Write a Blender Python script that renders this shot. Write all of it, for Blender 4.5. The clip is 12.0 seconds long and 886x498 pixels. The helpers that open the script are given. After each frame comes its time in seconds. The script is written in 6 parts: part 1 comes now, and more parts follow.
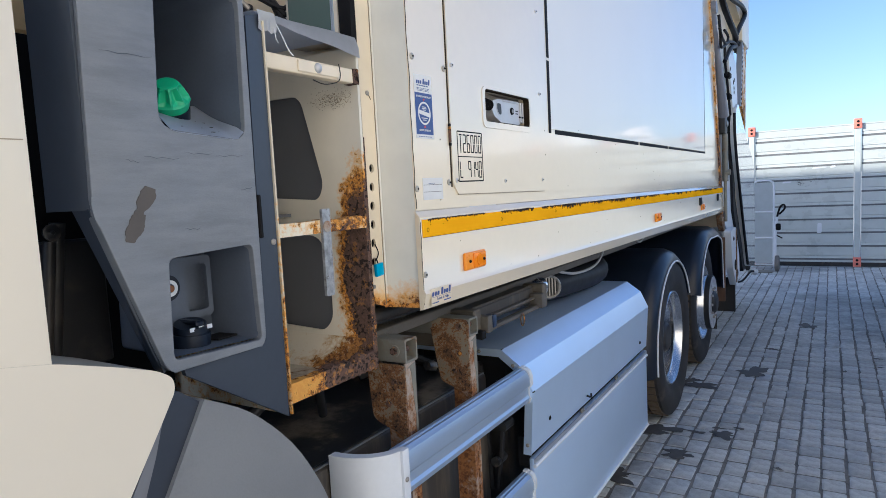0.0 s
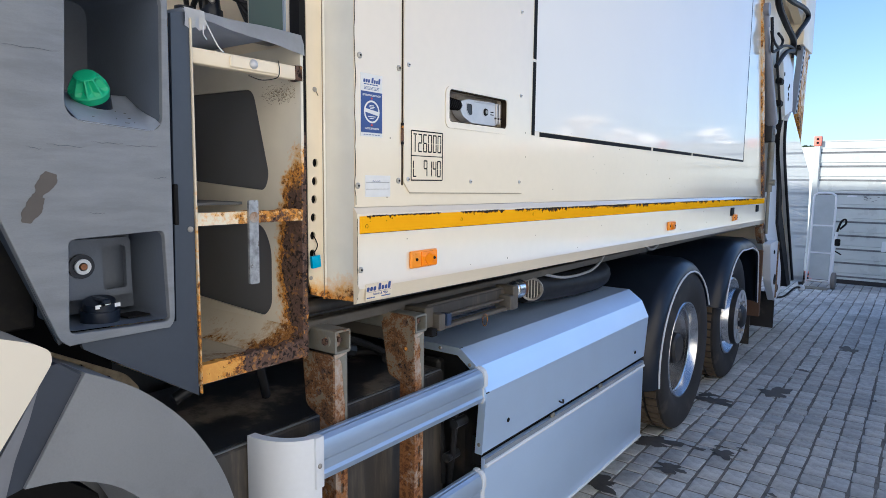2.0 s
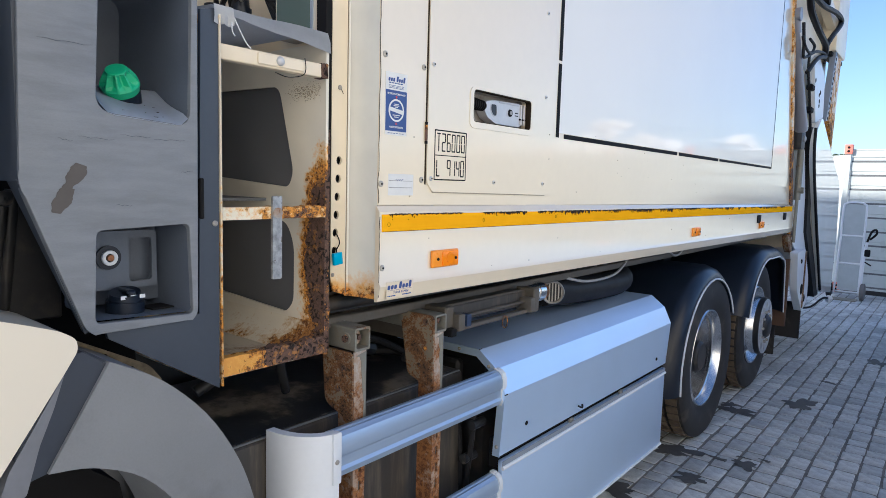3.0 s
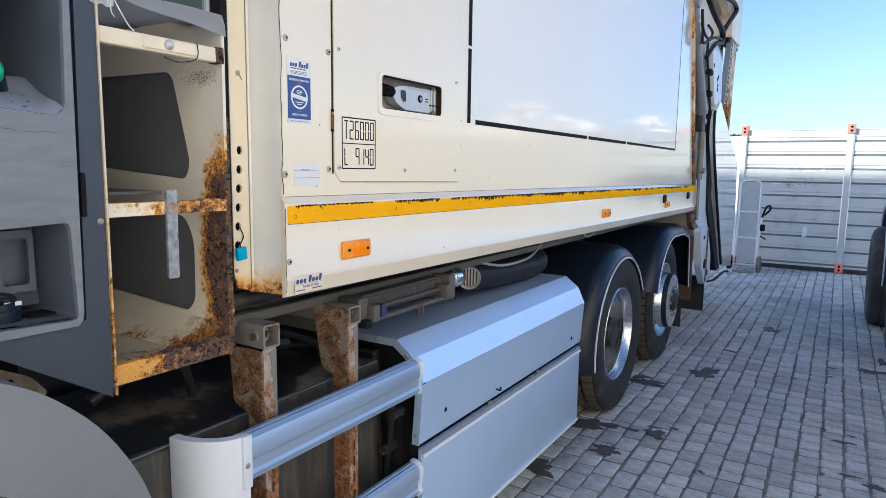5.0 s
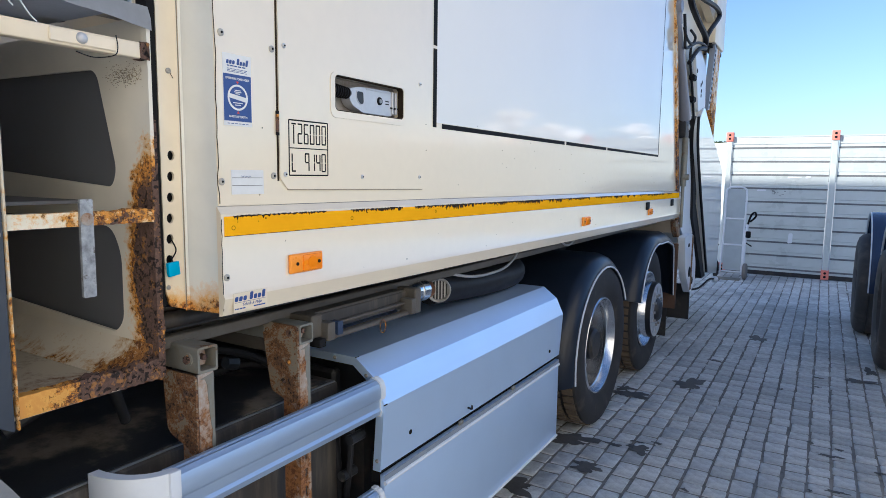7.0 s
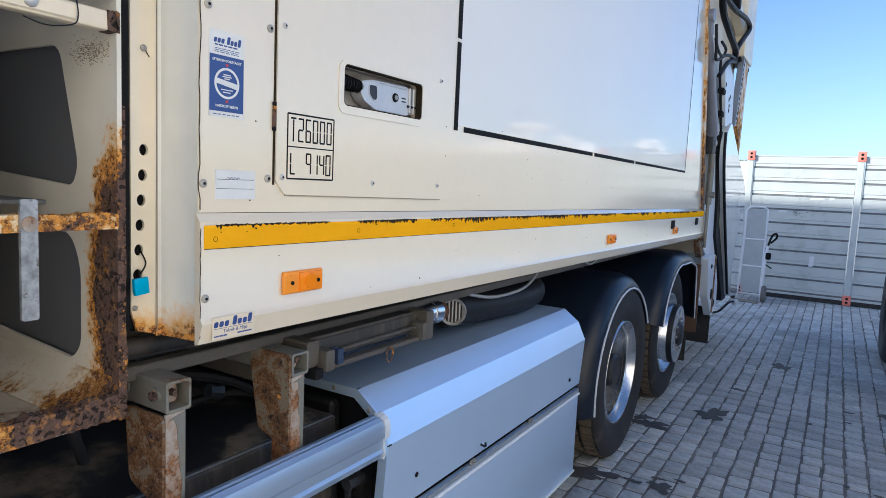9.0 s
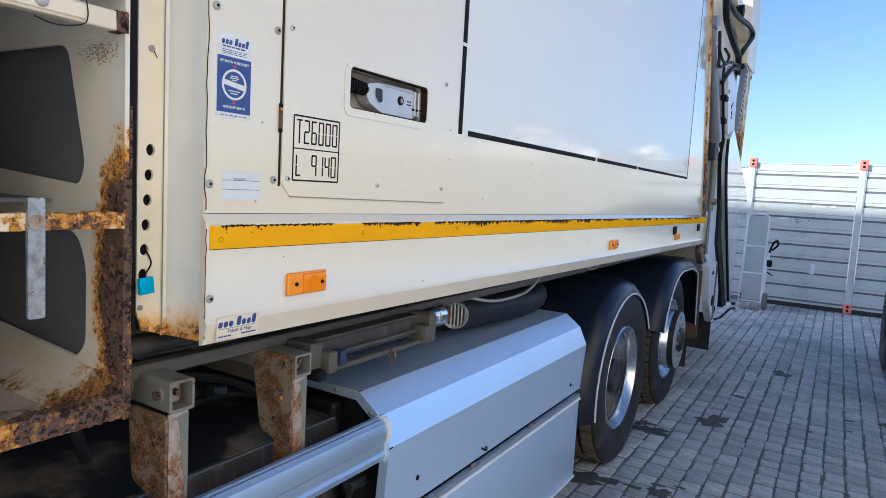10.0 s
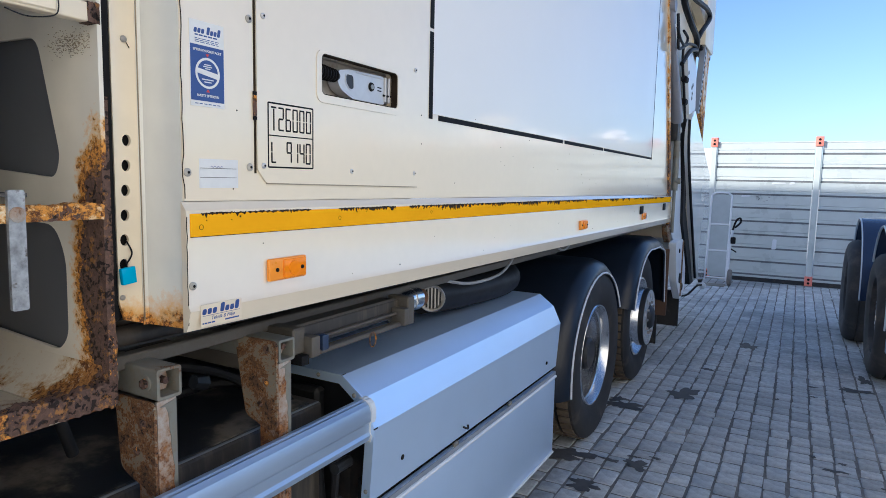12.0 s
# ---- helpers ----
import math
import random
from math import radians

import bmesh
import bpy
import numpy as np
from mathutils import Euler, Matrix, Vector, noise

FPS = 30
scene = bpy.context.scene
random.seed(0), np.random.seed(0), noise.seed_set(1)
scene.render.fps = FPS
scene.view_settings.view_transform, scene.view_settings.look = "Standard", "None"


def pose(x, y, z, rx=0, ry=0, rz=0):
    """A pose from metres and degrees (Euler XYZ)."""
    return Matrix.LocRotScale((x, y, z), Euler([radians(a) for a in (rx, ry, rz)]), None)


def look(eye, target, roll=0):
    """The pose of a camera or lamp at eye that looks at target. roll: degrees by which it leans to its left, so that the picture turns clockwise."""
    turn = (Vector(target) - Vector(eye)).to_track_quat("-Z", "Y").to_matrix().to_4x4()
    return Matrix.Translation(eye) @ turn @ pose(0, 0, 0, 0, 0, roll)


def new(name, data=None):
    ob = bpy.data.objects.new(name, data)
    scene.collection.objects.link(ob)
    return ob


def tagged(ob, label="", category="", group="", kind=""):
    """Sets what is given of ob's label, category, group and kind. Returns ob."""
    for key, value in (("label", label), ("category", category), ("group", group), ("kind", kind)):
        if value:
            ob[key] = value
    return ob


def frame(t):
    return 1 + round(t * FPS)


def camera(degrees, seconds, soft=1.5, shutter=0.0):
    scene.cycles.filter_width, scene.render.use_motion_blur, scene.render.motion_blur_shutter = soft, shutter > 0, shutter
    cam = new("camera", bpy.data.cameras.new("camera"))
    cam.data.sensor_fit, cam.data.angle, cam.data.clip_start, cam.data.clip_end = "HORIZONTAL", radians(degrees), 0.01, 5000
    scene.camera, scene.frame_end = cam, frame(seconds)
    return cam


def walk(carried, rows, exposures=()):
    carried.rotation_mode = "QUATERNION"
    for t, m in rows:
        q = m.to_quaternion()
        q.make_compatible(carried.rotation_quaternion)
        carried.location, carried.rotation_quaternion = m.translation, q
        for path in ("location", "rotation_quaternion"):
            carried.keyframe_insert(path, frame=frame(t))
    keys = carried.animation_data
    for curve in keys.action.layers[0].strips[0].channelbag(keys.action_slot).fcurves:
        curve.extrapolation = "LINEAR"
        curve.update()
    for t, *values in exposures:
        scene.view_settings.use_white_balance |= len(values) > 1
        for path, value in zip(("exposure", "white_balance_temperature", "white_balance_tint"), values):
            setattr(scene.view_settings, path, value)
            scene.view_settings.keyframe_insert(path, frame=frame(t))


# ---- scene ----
cam = camera(70.0, 12.0, soft=0.5)
PATH = [
    (0, (0.84, -1.253, 1.47), (-0.206, 0.442, 1.286), -3.0),
    (0.5, (0.978, -1.246, 1.464), (-0.098, 0.427, 1.258), -3.6),
    (1, (1.055, -1.231, 1.499), (-0.061, 0.415, 1.29), -2.3),
    (1.5, (1.095, -1.136, 1.509), (-0.062, 0.48, 1.287), -0.3),
    (2, (1.099, -1.101, 1.493), (-0.101, 0.484, 1.276), 0.6),
    (2.5, (1.102, -1.097, 1.488), (-0.137, 0.458, 1.275), 1.2),
    (2.7, (1.097, -1.1, 1.487), (-0.157, 0.445, 1.277), 1.6),
    (4.3, (1.098, -1.101, 1.479), (-0.065, 0.508, 1.24), 1.5),
    (4.5, (1.097, -1.096, 1.48), (-0.01, 0.552, 1.235), 1.1),
    (5, (1.102, -1.061, 1.499), (0.052, 0.622, 1.242), 0.8),
    (5.5, (1.132, -1.001, 1.5), (0.132, 0.711, 1.241), -0.1),
    (6, (1.125, -0.995, 1.494), (0.133, 0.723, 1.24), -0.2),
    (6.5, (1.104, -0.96, 1.502), (0.106, 0.756, 1.256), 0.3),
    (7, (1.105, -0.913, 1.498), (0.081, 0.789, 1.264), 0.7),
    (7.2, (1.086, -0.896, 1.501), (0.046, 0.797, 1.269), 0.8),
    (9, (0.959, -0.726, 1.496), (-0.089, 0.965, 1.29), 2.6),
    (9.5, (0.954, -0.729, 1.494), (-0.096, 0.961, 1.294), 2.9),
    (10, (0.954, -0.732, 1.494), (-0.097, 0.959, 1.3), 3.2),
    (10.5, (0.951, -0.744, 1.499), (-0.106, 0.943, 1.307), 3.3),
    (11, (0.952, -0.757, 1.498), (-0.104, 0.932, 1.313), 2.8),
    (11.5, (0.963, -0.766, 1.478), (-0.023, 0.964, 1.291), 2.6),
    (12, (0.961, -0.769, 1.474), (-0.008, 0.967, 1.255), 1.2),
]
walk(cam, [(t, look(eye, target, roll)) for t, eye, target, roll in PATH], exposures=[(0, 0.91, 5330, 12.5), (1, 0.96, 5360, 12.5), (2.5, 1.06, 5380, 12.5), (4.4, 1.04, 5400, 12.5), (5, 1.08, 5380, 12.5), (5.5, 1.08, 5350, 12.5), (6, 1.0, 5300, 12.5), (7, 0.98, 5280, 12), (9, 0.91, 5250, 12), (12, 0.9, 5220, 12)])

# ---- light ----
world = bpy.data.worlds.new("sky")
scene.world = world
world.use_nodes = True
sky = world.node_tree.nodes.new("ShaderNodeTexSky")
sky.sky_type, sky.sun_disc = "NISHITA", False
sky.sun_elevation, sky.sun_rotation = radians(22), radians(235)
sky.air_density, sky.dust_density, sky.ozone_density = 0.8, 1.3, 1.1
world.node_tree.links.new(sky.outputs[0], world.node_tree.nodes["Background"].inputs[0])
world.node_tree.nodes["Background"].inputs[1].default_value = 0.12
sun = new("sun", bpy.data.lights.new("sun", "SUN"))
sun.data.energy, sun.data.angle, sun.data.color = 4.7, radians(0.35), (1.0, 0.85, 0.62)
sun.matrix_world = look((-0.82 * 20, -0.57 * 20, 20 * 0.404), (0, 0, 0))


# ---- materials ----
def put(nt, kind, ins=None, **props):
    n = nt.nodes.new(kind)
    for k, v in props.items():
        if k == "op":
            n.operation = v
        elif k == "blend":
            n.blend_type = v
    for k, v in (ins or {}).items():
        if hasattr(v, "is_output"):
            nt.links.new(v, n.inputs[k])
        else:
            n.inputs[k].default_value = v
    return n


def noise_of(nt, co, scale, detail=4.0, rough=0.55, dist=0.0):
    return put(nt, "ShaderNodeTexNoise", {"Vector": co, "Scale": scale, "Detail": detail, "Roughness": rough, "Distortion": dist}).outputs["Fac"]


def ranged(nt, v, a, b, c=0.0, d=1.0):
    return put(nt, "ShaderNodeMapRange", {"Value": v, "From Min": a, "From Max": b, "To Min": c, "To Max": d}).outputs[0]


def calc(nt, op, a, b=0.0):
    return put(nt, "ShaderNodeMath", {0: a, 1: b}, op=op).outputs[0]


def blend(nt, fac, a, b, how="MIX"):
    n = nt.nodes.new("ShaderNodeMix")
    n.data_type, n.blend_type = "RGBA", how
    for i, v in ((0, fac), (6, a), (7, b)):
        if hasattr(v, "is_output"):
            nt.links.new(v, n.inputs[i])
        elif i == 0:
            n.inputs[0].default_value = v
        else:
            n.inputs[i].default_value = (*v[:3], 1)
    return n.outputs[2]


def begin(name):
    m = bpy.data.materials.new(name)
    m.use_nodes = True
    nt = m.node_tree
    bsdf = nt.nodes["Principled BSDF"]
    co = put(nt, "ShaderNodeTexCoord").outputs["Object"]
    return m, nt, bsdf, co


def times(c, k):
    return tuple(min(1.0, v * k) for v in c[:3])


def mat(name, col, rough=0.5, metal=0.0, spec=0.5, var=0.12, scale=5.0, bump=0.08, bscale=90.0, coat=0.0, stain=None, stretch=None, island=0.0, random_tint=0.0, rvar=0.07):
    """A surface with broad and fine variation. stain: colour, scale, from, to."""
    m, nt, bsdf, co = begin(name)
    if stretch:
        co = put(nt, "ShaderNodeMapping", {0: co, 3: stretch}).outputs[0]
    broad, fine = noise_of(nt, co, scale), noise_of(nt, co, bscale, 3)
    both = calc(nt, "ADD", calc(nt, "MULTIPLY", broad, 0.7), calc(nt, "MULTIPLY", fine, 0.3))
    c = blend(nt, ranged(nt, both, 0.3, 0.7), times(col, 1 - var), times(col, 1 + var))
    if stain:
        s = ranged(nt, noise_of(nt, co, stain[1], 6, 0.65), stain[2], stain[3])
        c = blend(nt, s, c, stain[0])
    if random_tint:
        r = put(nt, "ShaderNodeObjectInfo").outputs["Random"]
        c = blend(nt, 1.0, c, put(nt, "ShaderNodeCombineColor", {0: ranged(nt, r, 0, 1, 1 - random_tint, 1 + random_tint), 1: ranged(nt, r, 0, 1, 1 - random_tint, 1 + random_tint * 0.9), 2: ranged(nt, r, 0, 1, 1 - random_tint, 1 + random_tint * 0.8)}).outputs[0], "MULTIPLY")
    if island:
        r = put(nt, "ShaderNodeNewGeometry").outputs["Random Per Island"]
        c = blend(nt, 1.0, c, put(nt, "ShaderNodeCombineColor", {0: ranged(nt, r, 0, 1, 1 - island, 1 + island), 1: ranged(nt, r, 0, 1, 1 - island, 1 + island * 0.9), 2: ranged(nt, r, 0, 1, 1 - island, 1 + island * 0.8)}).outputs[0], "MULTIPLY")
    nt.links.new(c, bsdf.inputs["Base Color"])
    nt.links.new(ranged(nt, both, 0.3, 0.7, max(0.02, rough - rvar), min(1.0, rough + rvar)), bsdf.inputs["Roughness"])
    bsdf.inputs["Metallic"].default_value = metal
    bsdf.inputs["Specular IOR Level"].default_value = spec
    bsdf.inputs["Coat Weight"].default_value = coat
    bsdf.inputs["Coat Roughness"].default_value = 0.04
    if bump:
        nt.links.new(put(nt, "ShaderNodeBump", {"Strength": bump, "Distance": 0.004, "Height": both}).outputs[0], bsdf.inputs["Normal"])
    return m


def rusty(name, paint, lo=0.55, hi=0.62, fields=(), rough=0.4, metal=0.0, scale=9.0, fine=70.0, orange=(0.42, 0.17, 0.035), dark=(0.055, 0.02, 0.01), coat=0.0):
    """Paint or zinc with rust breaking through; fields: axis, from, to, weight added to the rust along that axis."""
    m, nt, bsdf, co = begin(name)
    n = calc(nt, "ADD", calc(nt, "MULTIPLY", noise_of(nt, co, scale, 8, 0.7, 0.3), 0.7), calc(nt, "MULTIPLY", noise_of(nt, co, fine, 5, 0.7), 0.3))
    if fields:
        xyz = put(nt, "ShaderNodeSeparateXYZ", {0: co}).outputs
        for axis, a, b, w in fields:
            n = calc(nt, "ADD", n, ranged(nt, xyz["XYZ".index(axis)], a, b, 0, w))
    mask = ranged(nt, n, lo, hi)
    halo = ranged(nt, n, lo - 0.09, hi)
    r = blend(nt, ranged(nt, noise_of(nt, co, fine * 0.9, 6, 0.75), 0.42, 0.56), orange, dark)
    base = blend(nt, ranged(nt, noise_of(nt, co, 6), 0.3, 0.7), times(paint, 0.9), times(paint, 1.06))
    base = blend(nt, calc(nt, "MULTIPLY", halo, 0.6), base, (0.62, 0.38, 0.12), "MIX")
    nt.links.new(blend(nt, mask, base, r), bsdf.inputs["Base Color"])
    nt.links.new(ranged(nt, mask, 0, 1, rough, 0.88), bsdf.inputs["Roughness"])
    nt.links.new(ranged(nt, mask, 0, 1, metal, 0.0), bsdf.inputs["Metallic"])
    bsdf.inputs["Coat Weight"].default_value = coat
    nt.links.new(put(nt, "ShaderNodeBump", {"Strength": 0.5, "Distance": 0.004, "Height": calc(nt, "MULTIPLY", mask, noise_of(nt, co, fine * 1.6, 6, 0.7))}).outputs[0], bsdf.inputs["Normal"])
    return m


def rust_crust(name, paint, lo, width, fields=(), scale=11.0, fine=80.0, rough=0.4, metal=0.0, stain=(0.78, 0.42, 0.08), gold=(0.72, 0.32, 0.05), crust=(0.092, 0.053, 0.038), coat=0.0, pits=85.0):
    """Paint that passes into an ochre stain, flaking golden rust and at last a dark pitted crust."""
    m, nt, bsdf, co = begin(name)
    n = calc(nt, "ADD", calc(nt, "MULTIPLY", noise_of(nt, co, scale, 8, 0.68, 0.4), 0.65), calc(nt, "MULTIPLY", noise_of(nt, co, fine, 5, 0.7), 0.35))
    if fields:
        xyz = put(nt, "ShaderNodeSeparateXYZ", {0: co}).outputs
        for axis, a, b, w in fields:
            n = calc(nt, "ADD", n, ranged(nt, xyz["XYZ".index(axis)], a, b, 0, w))
    t1 = ranged(nt, n, lo - 0.1 * width, lo + 0.4 * width)
    t2 = ranged(nt, n, lo + 0.35 * width, lo + 0.5 * width)
    t3 = ranged(nt, n, lo + 0.9 * width, lo + 1.05 * width)
    base = blend(nt, ranged(nt, noise_of(nt, co, 5, 5), 0.3, 0.7), times(paint, 0.88), times(paint, 1.06))
    base = blend(nt, calc(nt, "MULTIPLY", t1, 0.85), base, stain)
    flakes = noise_of(nt, co, fine * 1.1, 5, 0.75)
    g = blend(nt, ranged(nt, flakes, 0.46, 0.58), gold, (0.12, 0.042, 0.014))
    pit = ranged(nt, noise_of(nt, co, pits * 1.1, 2, 0.5, 0.6), 0.54, 0.6)
    k = blend(nt, pit, blend(nt, ranged(nt, flakes, 0.4, 0.62), crust, times(crust, 1.7)), (0.017, 0.01, 0.008))
    k = blend(nt, calc(nt, "MULTIPLY", ranged(nt, noise_of(nt, co, fine * 0.5, 6, 0.7), 0.56, 0.62), 0.45), k, times(gold, 0.8))
    c = blend(nt, t3, blend(nt, t2, base, g), k)
    nt.links.new(c, bsdf.inputs["Base Color"])
    nt.links.new(ranged(nt, t2, 0, 1, rough, 0.85), bsdf.inputs["Roughness"])
    nt.links.new(ranged(nt, t1, 0, 1, metal, 0.0), bsdf.inputs["Metallic"])
    bsdf.inputs["Coat Weight"].default_value = coat
    h = calc(nt, "SUBTRACT", calc(nt, "ADD", calc(nt, "MULTIPLY", t2, flakes), calc(nt, "MULTIPLY", t3, 0.4)), calc(nt, "MULTIPLY", calc(nt, "MULTIPLY", pit, t3), 0.8))
    nt.links.new(put(nt, "ShaderNodeBump", {"Strength": 0.7, "Distance": 0.004, "Height": h}).outputs[0], bsdf.inputs["Normal"])
    return m


CREAM = (0.85, 0.74, 0.55)
M = {
    "cream": mat("cream_paint", CREAM, 0.2, spec=0.5, var=0.03, scale=1.2, bump=0.0, bscale=30, rvar=0.02, coat=1.0),
    "cream_worn": rusty("worn_cream_paint", CREAM, 0.72, 0.77, rough=0.35),
    "cab": mat("cab_paint", (0.74, 0.68, 0.56), 0.16, var=0.012, scale=1.5, bump=0.0, bscale=8, rvar=0.01),
    "white": mat("white_plastic", (0.7, 0.73, 0.77), 0.35, var=0.04, bump=0.03),
    "grey_plastic": mat("grey_plastic", (0.2, 0.215, 0.238), 0.48, var=0.13, scale=7, bump=0.3, bscale=150, stretch=(1, 1.6, 8), stain=((0.14, 0.15, 0.17), 2.5, 0.5, 0.8)),
    # Dark sheet grey; also carries the shade on the panel's side and underside.
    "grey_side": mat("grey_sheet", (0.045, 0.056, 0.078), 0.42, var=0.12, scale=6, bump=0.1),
    "guard": mat("mudguard_plastic", (0.2, 0.208, 0.22), 0.42, var=0.1, scale=4, bump=0.2, bscale=260, stain=((0.13, 0.135, 0.145), 5, 0.52, 0.8)),
    "black": mat("black_plastic", (0.009, 0.014, 0.026), 0.34, spec=0.4, var=0.2, scale=6, bump=0.12),
    "rubber": mat("tyre_rubber", (0.022, 0.021, 0.021), 0.75, var=0.25, scale=10, bump=0.2, stain=((0.09, 0.075, 0.06), 6, 0.55, 0.8)),
    "pocket": mat("dusty_pocket", (0.36, 0.34, 0.31), 0.7, var=0.2, scale=14, bump=0.1, stain=((0.12, 0.06, 0.03), 10, 0.55, 0.75)),
    "worn_rubber": mat("worn_tyre", (0.055, 0.05, 0.046), 0.7, var=0.3, scale=8, bump=0.15, stain=((0.13, 0.11, 0.09), 5, 0.52, 0.75)),
    "latch": mat("latch_grey", (0.56, 0.565, 0.58), 0.42, metal=0.3, var=0.08, scale=20, bump=0.05),
    "tread": mat("dusty_tread", (0.12, 0.09, 0.06), 0.9, var=0.3, scale=14, bump=0.3),
    "dark": mat("grimy_steel", (0.02, 0.02, 0.021), 0.5, var=0.3, scale=7, bump=0.2, stain=((0.09, 0.07, 0.05), 5, 0.55, 0.8)),
    "dusty": mat("dusty_steel", (0.02, 0.022, 0.026), 0.35, var=0.25, scale=8, bump=0.15, stain=((0.2, 0.17, 0.13), 4.5, 0.53, 0.62)),
    "tank": mat("tank_side", (0.05, 0.045, 0.04), 0.5, var=0.3, scale=5, bump=0.1, stretch=(6, 6, 0.7), stain=((0.16, 0.13, 0.09), 5, 0.5, 0.85)),
    "silver": mat("silver_paint", (0.58, 0.73, 0.95), 0.33, metal=0.5, var=0.04, scale=2, bump=0.0, bscale=7, coat=0.1, rvar=0.02),
    "alu": mat("brushed_aluminium", (0.42, 0.51, 0.64), 0.4, metal=0.6, var=0.07, scale=6, bump=0.06, stretch=(1, 0.15, 1)),
    "chrome": mat("polished_rim", (0.76, 0.76, 0.76), 0.22, metal=1.0, var=0.08, scale=9, bump=0.04),
    "zinc": rust_crust("galvanised_steel", (0.235, 0.235, 0.205), 0.49, 0.3, scale=14, fine=110, rough=0.5, metal=0.3, stain=(0.2, 0.17, 0.12), gold=(0.26, 0.14, 0.06)),
    "zinc_rust": rust_crust("rusted_bracket", (0.24, 0.21, 0.155), 0.43, 0.12, rough=0.6, metal=0.1, scale=24, fine=170, stain=(0.29, 0.21, 0.12), gold=(0.26, 0.13, 0.05), crust=(0.095, 0.05, 0.026), pits=110),
    "leg_rust": rust_crust("rust_streaked_leg", (0.48, 0.48, 0.46), 0.3, 0.4, (("Z", 0.9, 1.05, -0.1),), rough=0.55, scale=10, fine=70, stain=(0.3, 0.17, 0.08), gold=(0.3, 0.13, 0.04), crust=(0.19, 0.085, 0.036), pits=50),
    "box_wall": rust_crust("rusting_box_wall", (0.82, 0.77, 0.65), 0.69, 0.2, (("X", -0.2, -0.09, 0.6), ("Z", 1.42, 1.64, -0.6), ("Z", 1.18, 1.1, 0.03)), scale=13),
    "box_bar": rust_crust("rusting_box_bar", (0.88, 0.8, 0.62), 0.5, 0.18, (("Y", -0.33, -0.25, 0.13),), scale=24),
    "box_low": rust_crust("rusted_box_sill", (0.72, 0.34, 0.06), 0.5, 0.14, (("Y", -0.34, -0.2, 0.36),), scale=17),
    # Pillar cream made paler and cooler for sky reflected on its face.
    "pillar_skylit": rust_crust("skylit_pillar_paint", (0.83, 0.82, 0.74), 0.7, 0.45, (("Z", 1.285, 1.19, 0.5),), rough=0.2, coat=0.4),
    "pillar": rust_crust("pillar_paint", CREAM, 0.7, 0.45, (("Z", 1.285, 1.19, 0.5),), rough=0.25, coat=0.4),
    "box_floor": rust_crust("stained_box_floor", (0.52, 0.47, 0.37), 0.55, 0.22, (("Y", -0.2, -0.11, 0.2), ("X", -0.3, -0.07, 0.1)), scale=9, stain=(0.2, 0.11, 0.05), gold=(0.2, 0.08, 0.025), crust=(0.06, 0.03, 0.02)),
    "box_foot": rust_crust("rusting_wall_foot", (0.8, 0.74, 0.61), 0.6, 0.2, (("X", -0.25, -0.09, 0.28), ("Z", 1.13, 1.08, 0.1)), scale=14, stain=(0.55, 0.35, 0.13), gold=(0.45, 0.21, 0.05)),
    "crust": rust_crust("dark_rust_crust", (0.3, 0.16, 0.07), 0.3, 0.14, scale=16),
    "grimy_zinc": rust_crust("grimy_zinc", (0.1, 0.09, 0.074), 0.5, 0.3, scale=14, fine=110, rough=0.6, stain=(0.085, 0.07, 0.052), gold=(0.2, 0.11, 0.05)),
    "rim_disc": mat("dusty_wheel_disc", (0.2, 0.185, 0.165), 0.5, metal=0.4, var=0.25, scale=12, bump=0.1, stain=((0.06, 0.045, 0.035), 8, 0.5, 0.75)),
    "tan": mat("dirty_tan_steel", (0.34, 0.28, 0.19), 0.6, var=0.2, scale=9, bump=0.1, stain=((0.08, 0.06, 0.04), 8, 0.55, 0.75)),
    "trim_rust": rust_crust("chipped_edge", (0.7, 0.63, 0.49), 0.6, 0.2, (("Z", 1.5, 1.2, 0.22),), scale=26),
    "return": mat("dark_return", (0.03, 0.038, 0.056), 0.4, var=0.1, scale=8, bump=0.1),
    # Panel plastic made darker: the shade inside the recesses is in this colour.
    "recess": mat("shaded_recess_plastic", (0.1, 0.12, 0.16), 0.42, var=0.14, scale=9, bump=0.2, bscale=200),
    "rear_edge": rust_crust("rusting_rear_edge", (0.7, 0.63, 0.5), 0.45, 0.15, (("Z", 2.3, 1.2, 0.16),), scale=6, fine=30, pits=40),
    "yellow": mat("yellow_stripe", (1.0, 0.46, 0.0), 0.6, spec=0.0, var=0.06, scale=6, bump=0.03),
    "ink": mat("black_film", (0.012, 0.012, 0.013), 0.7, spec=0.12, var=0.1, bump=0),
    "blue": mat("blue_print", (0.035, 0.075, 0.26), 0.4, var=0.05, bump=0),
    "paper": mat("paper", (0.78, 0.78, 0.76), 0.6, var=0.05, scale=20, bump=0.02),
    "red_print": mat("red_print", (0.6, 0.06, 0.04), 0.5, var=0.05, bump=0),
    "grime": mat("grime_edge", (0.035, 0.025, 0.015), 0.8, spec=0.1, var=0.3, scale=30, bump=0.2),
    "green": mat("green_cap", (0.03, 0.42, 0.2), 0.4, var=0.06, scale=20, bump=0.04),
    "tag": mat("cyan_tag", (0.0, 0.36, 0.62), 0.35, var=0.05, bump=0),
    "red": mat("red_casting", (0.78, 0.24, 0.18), 0.6, var=0.15, scale=20, bump=0.1),
    "fence": mat("fence_paint", (0.52, 0.565, 0.56), 0.3, var=0.07, scale=3, bump=0.1, bscale=9, stain=((0.36, 0.34, 0.29), 7, 0.66, 0.9)),
    # Grey for the shade drawn in fence grooves; also scrapes and tank lip.
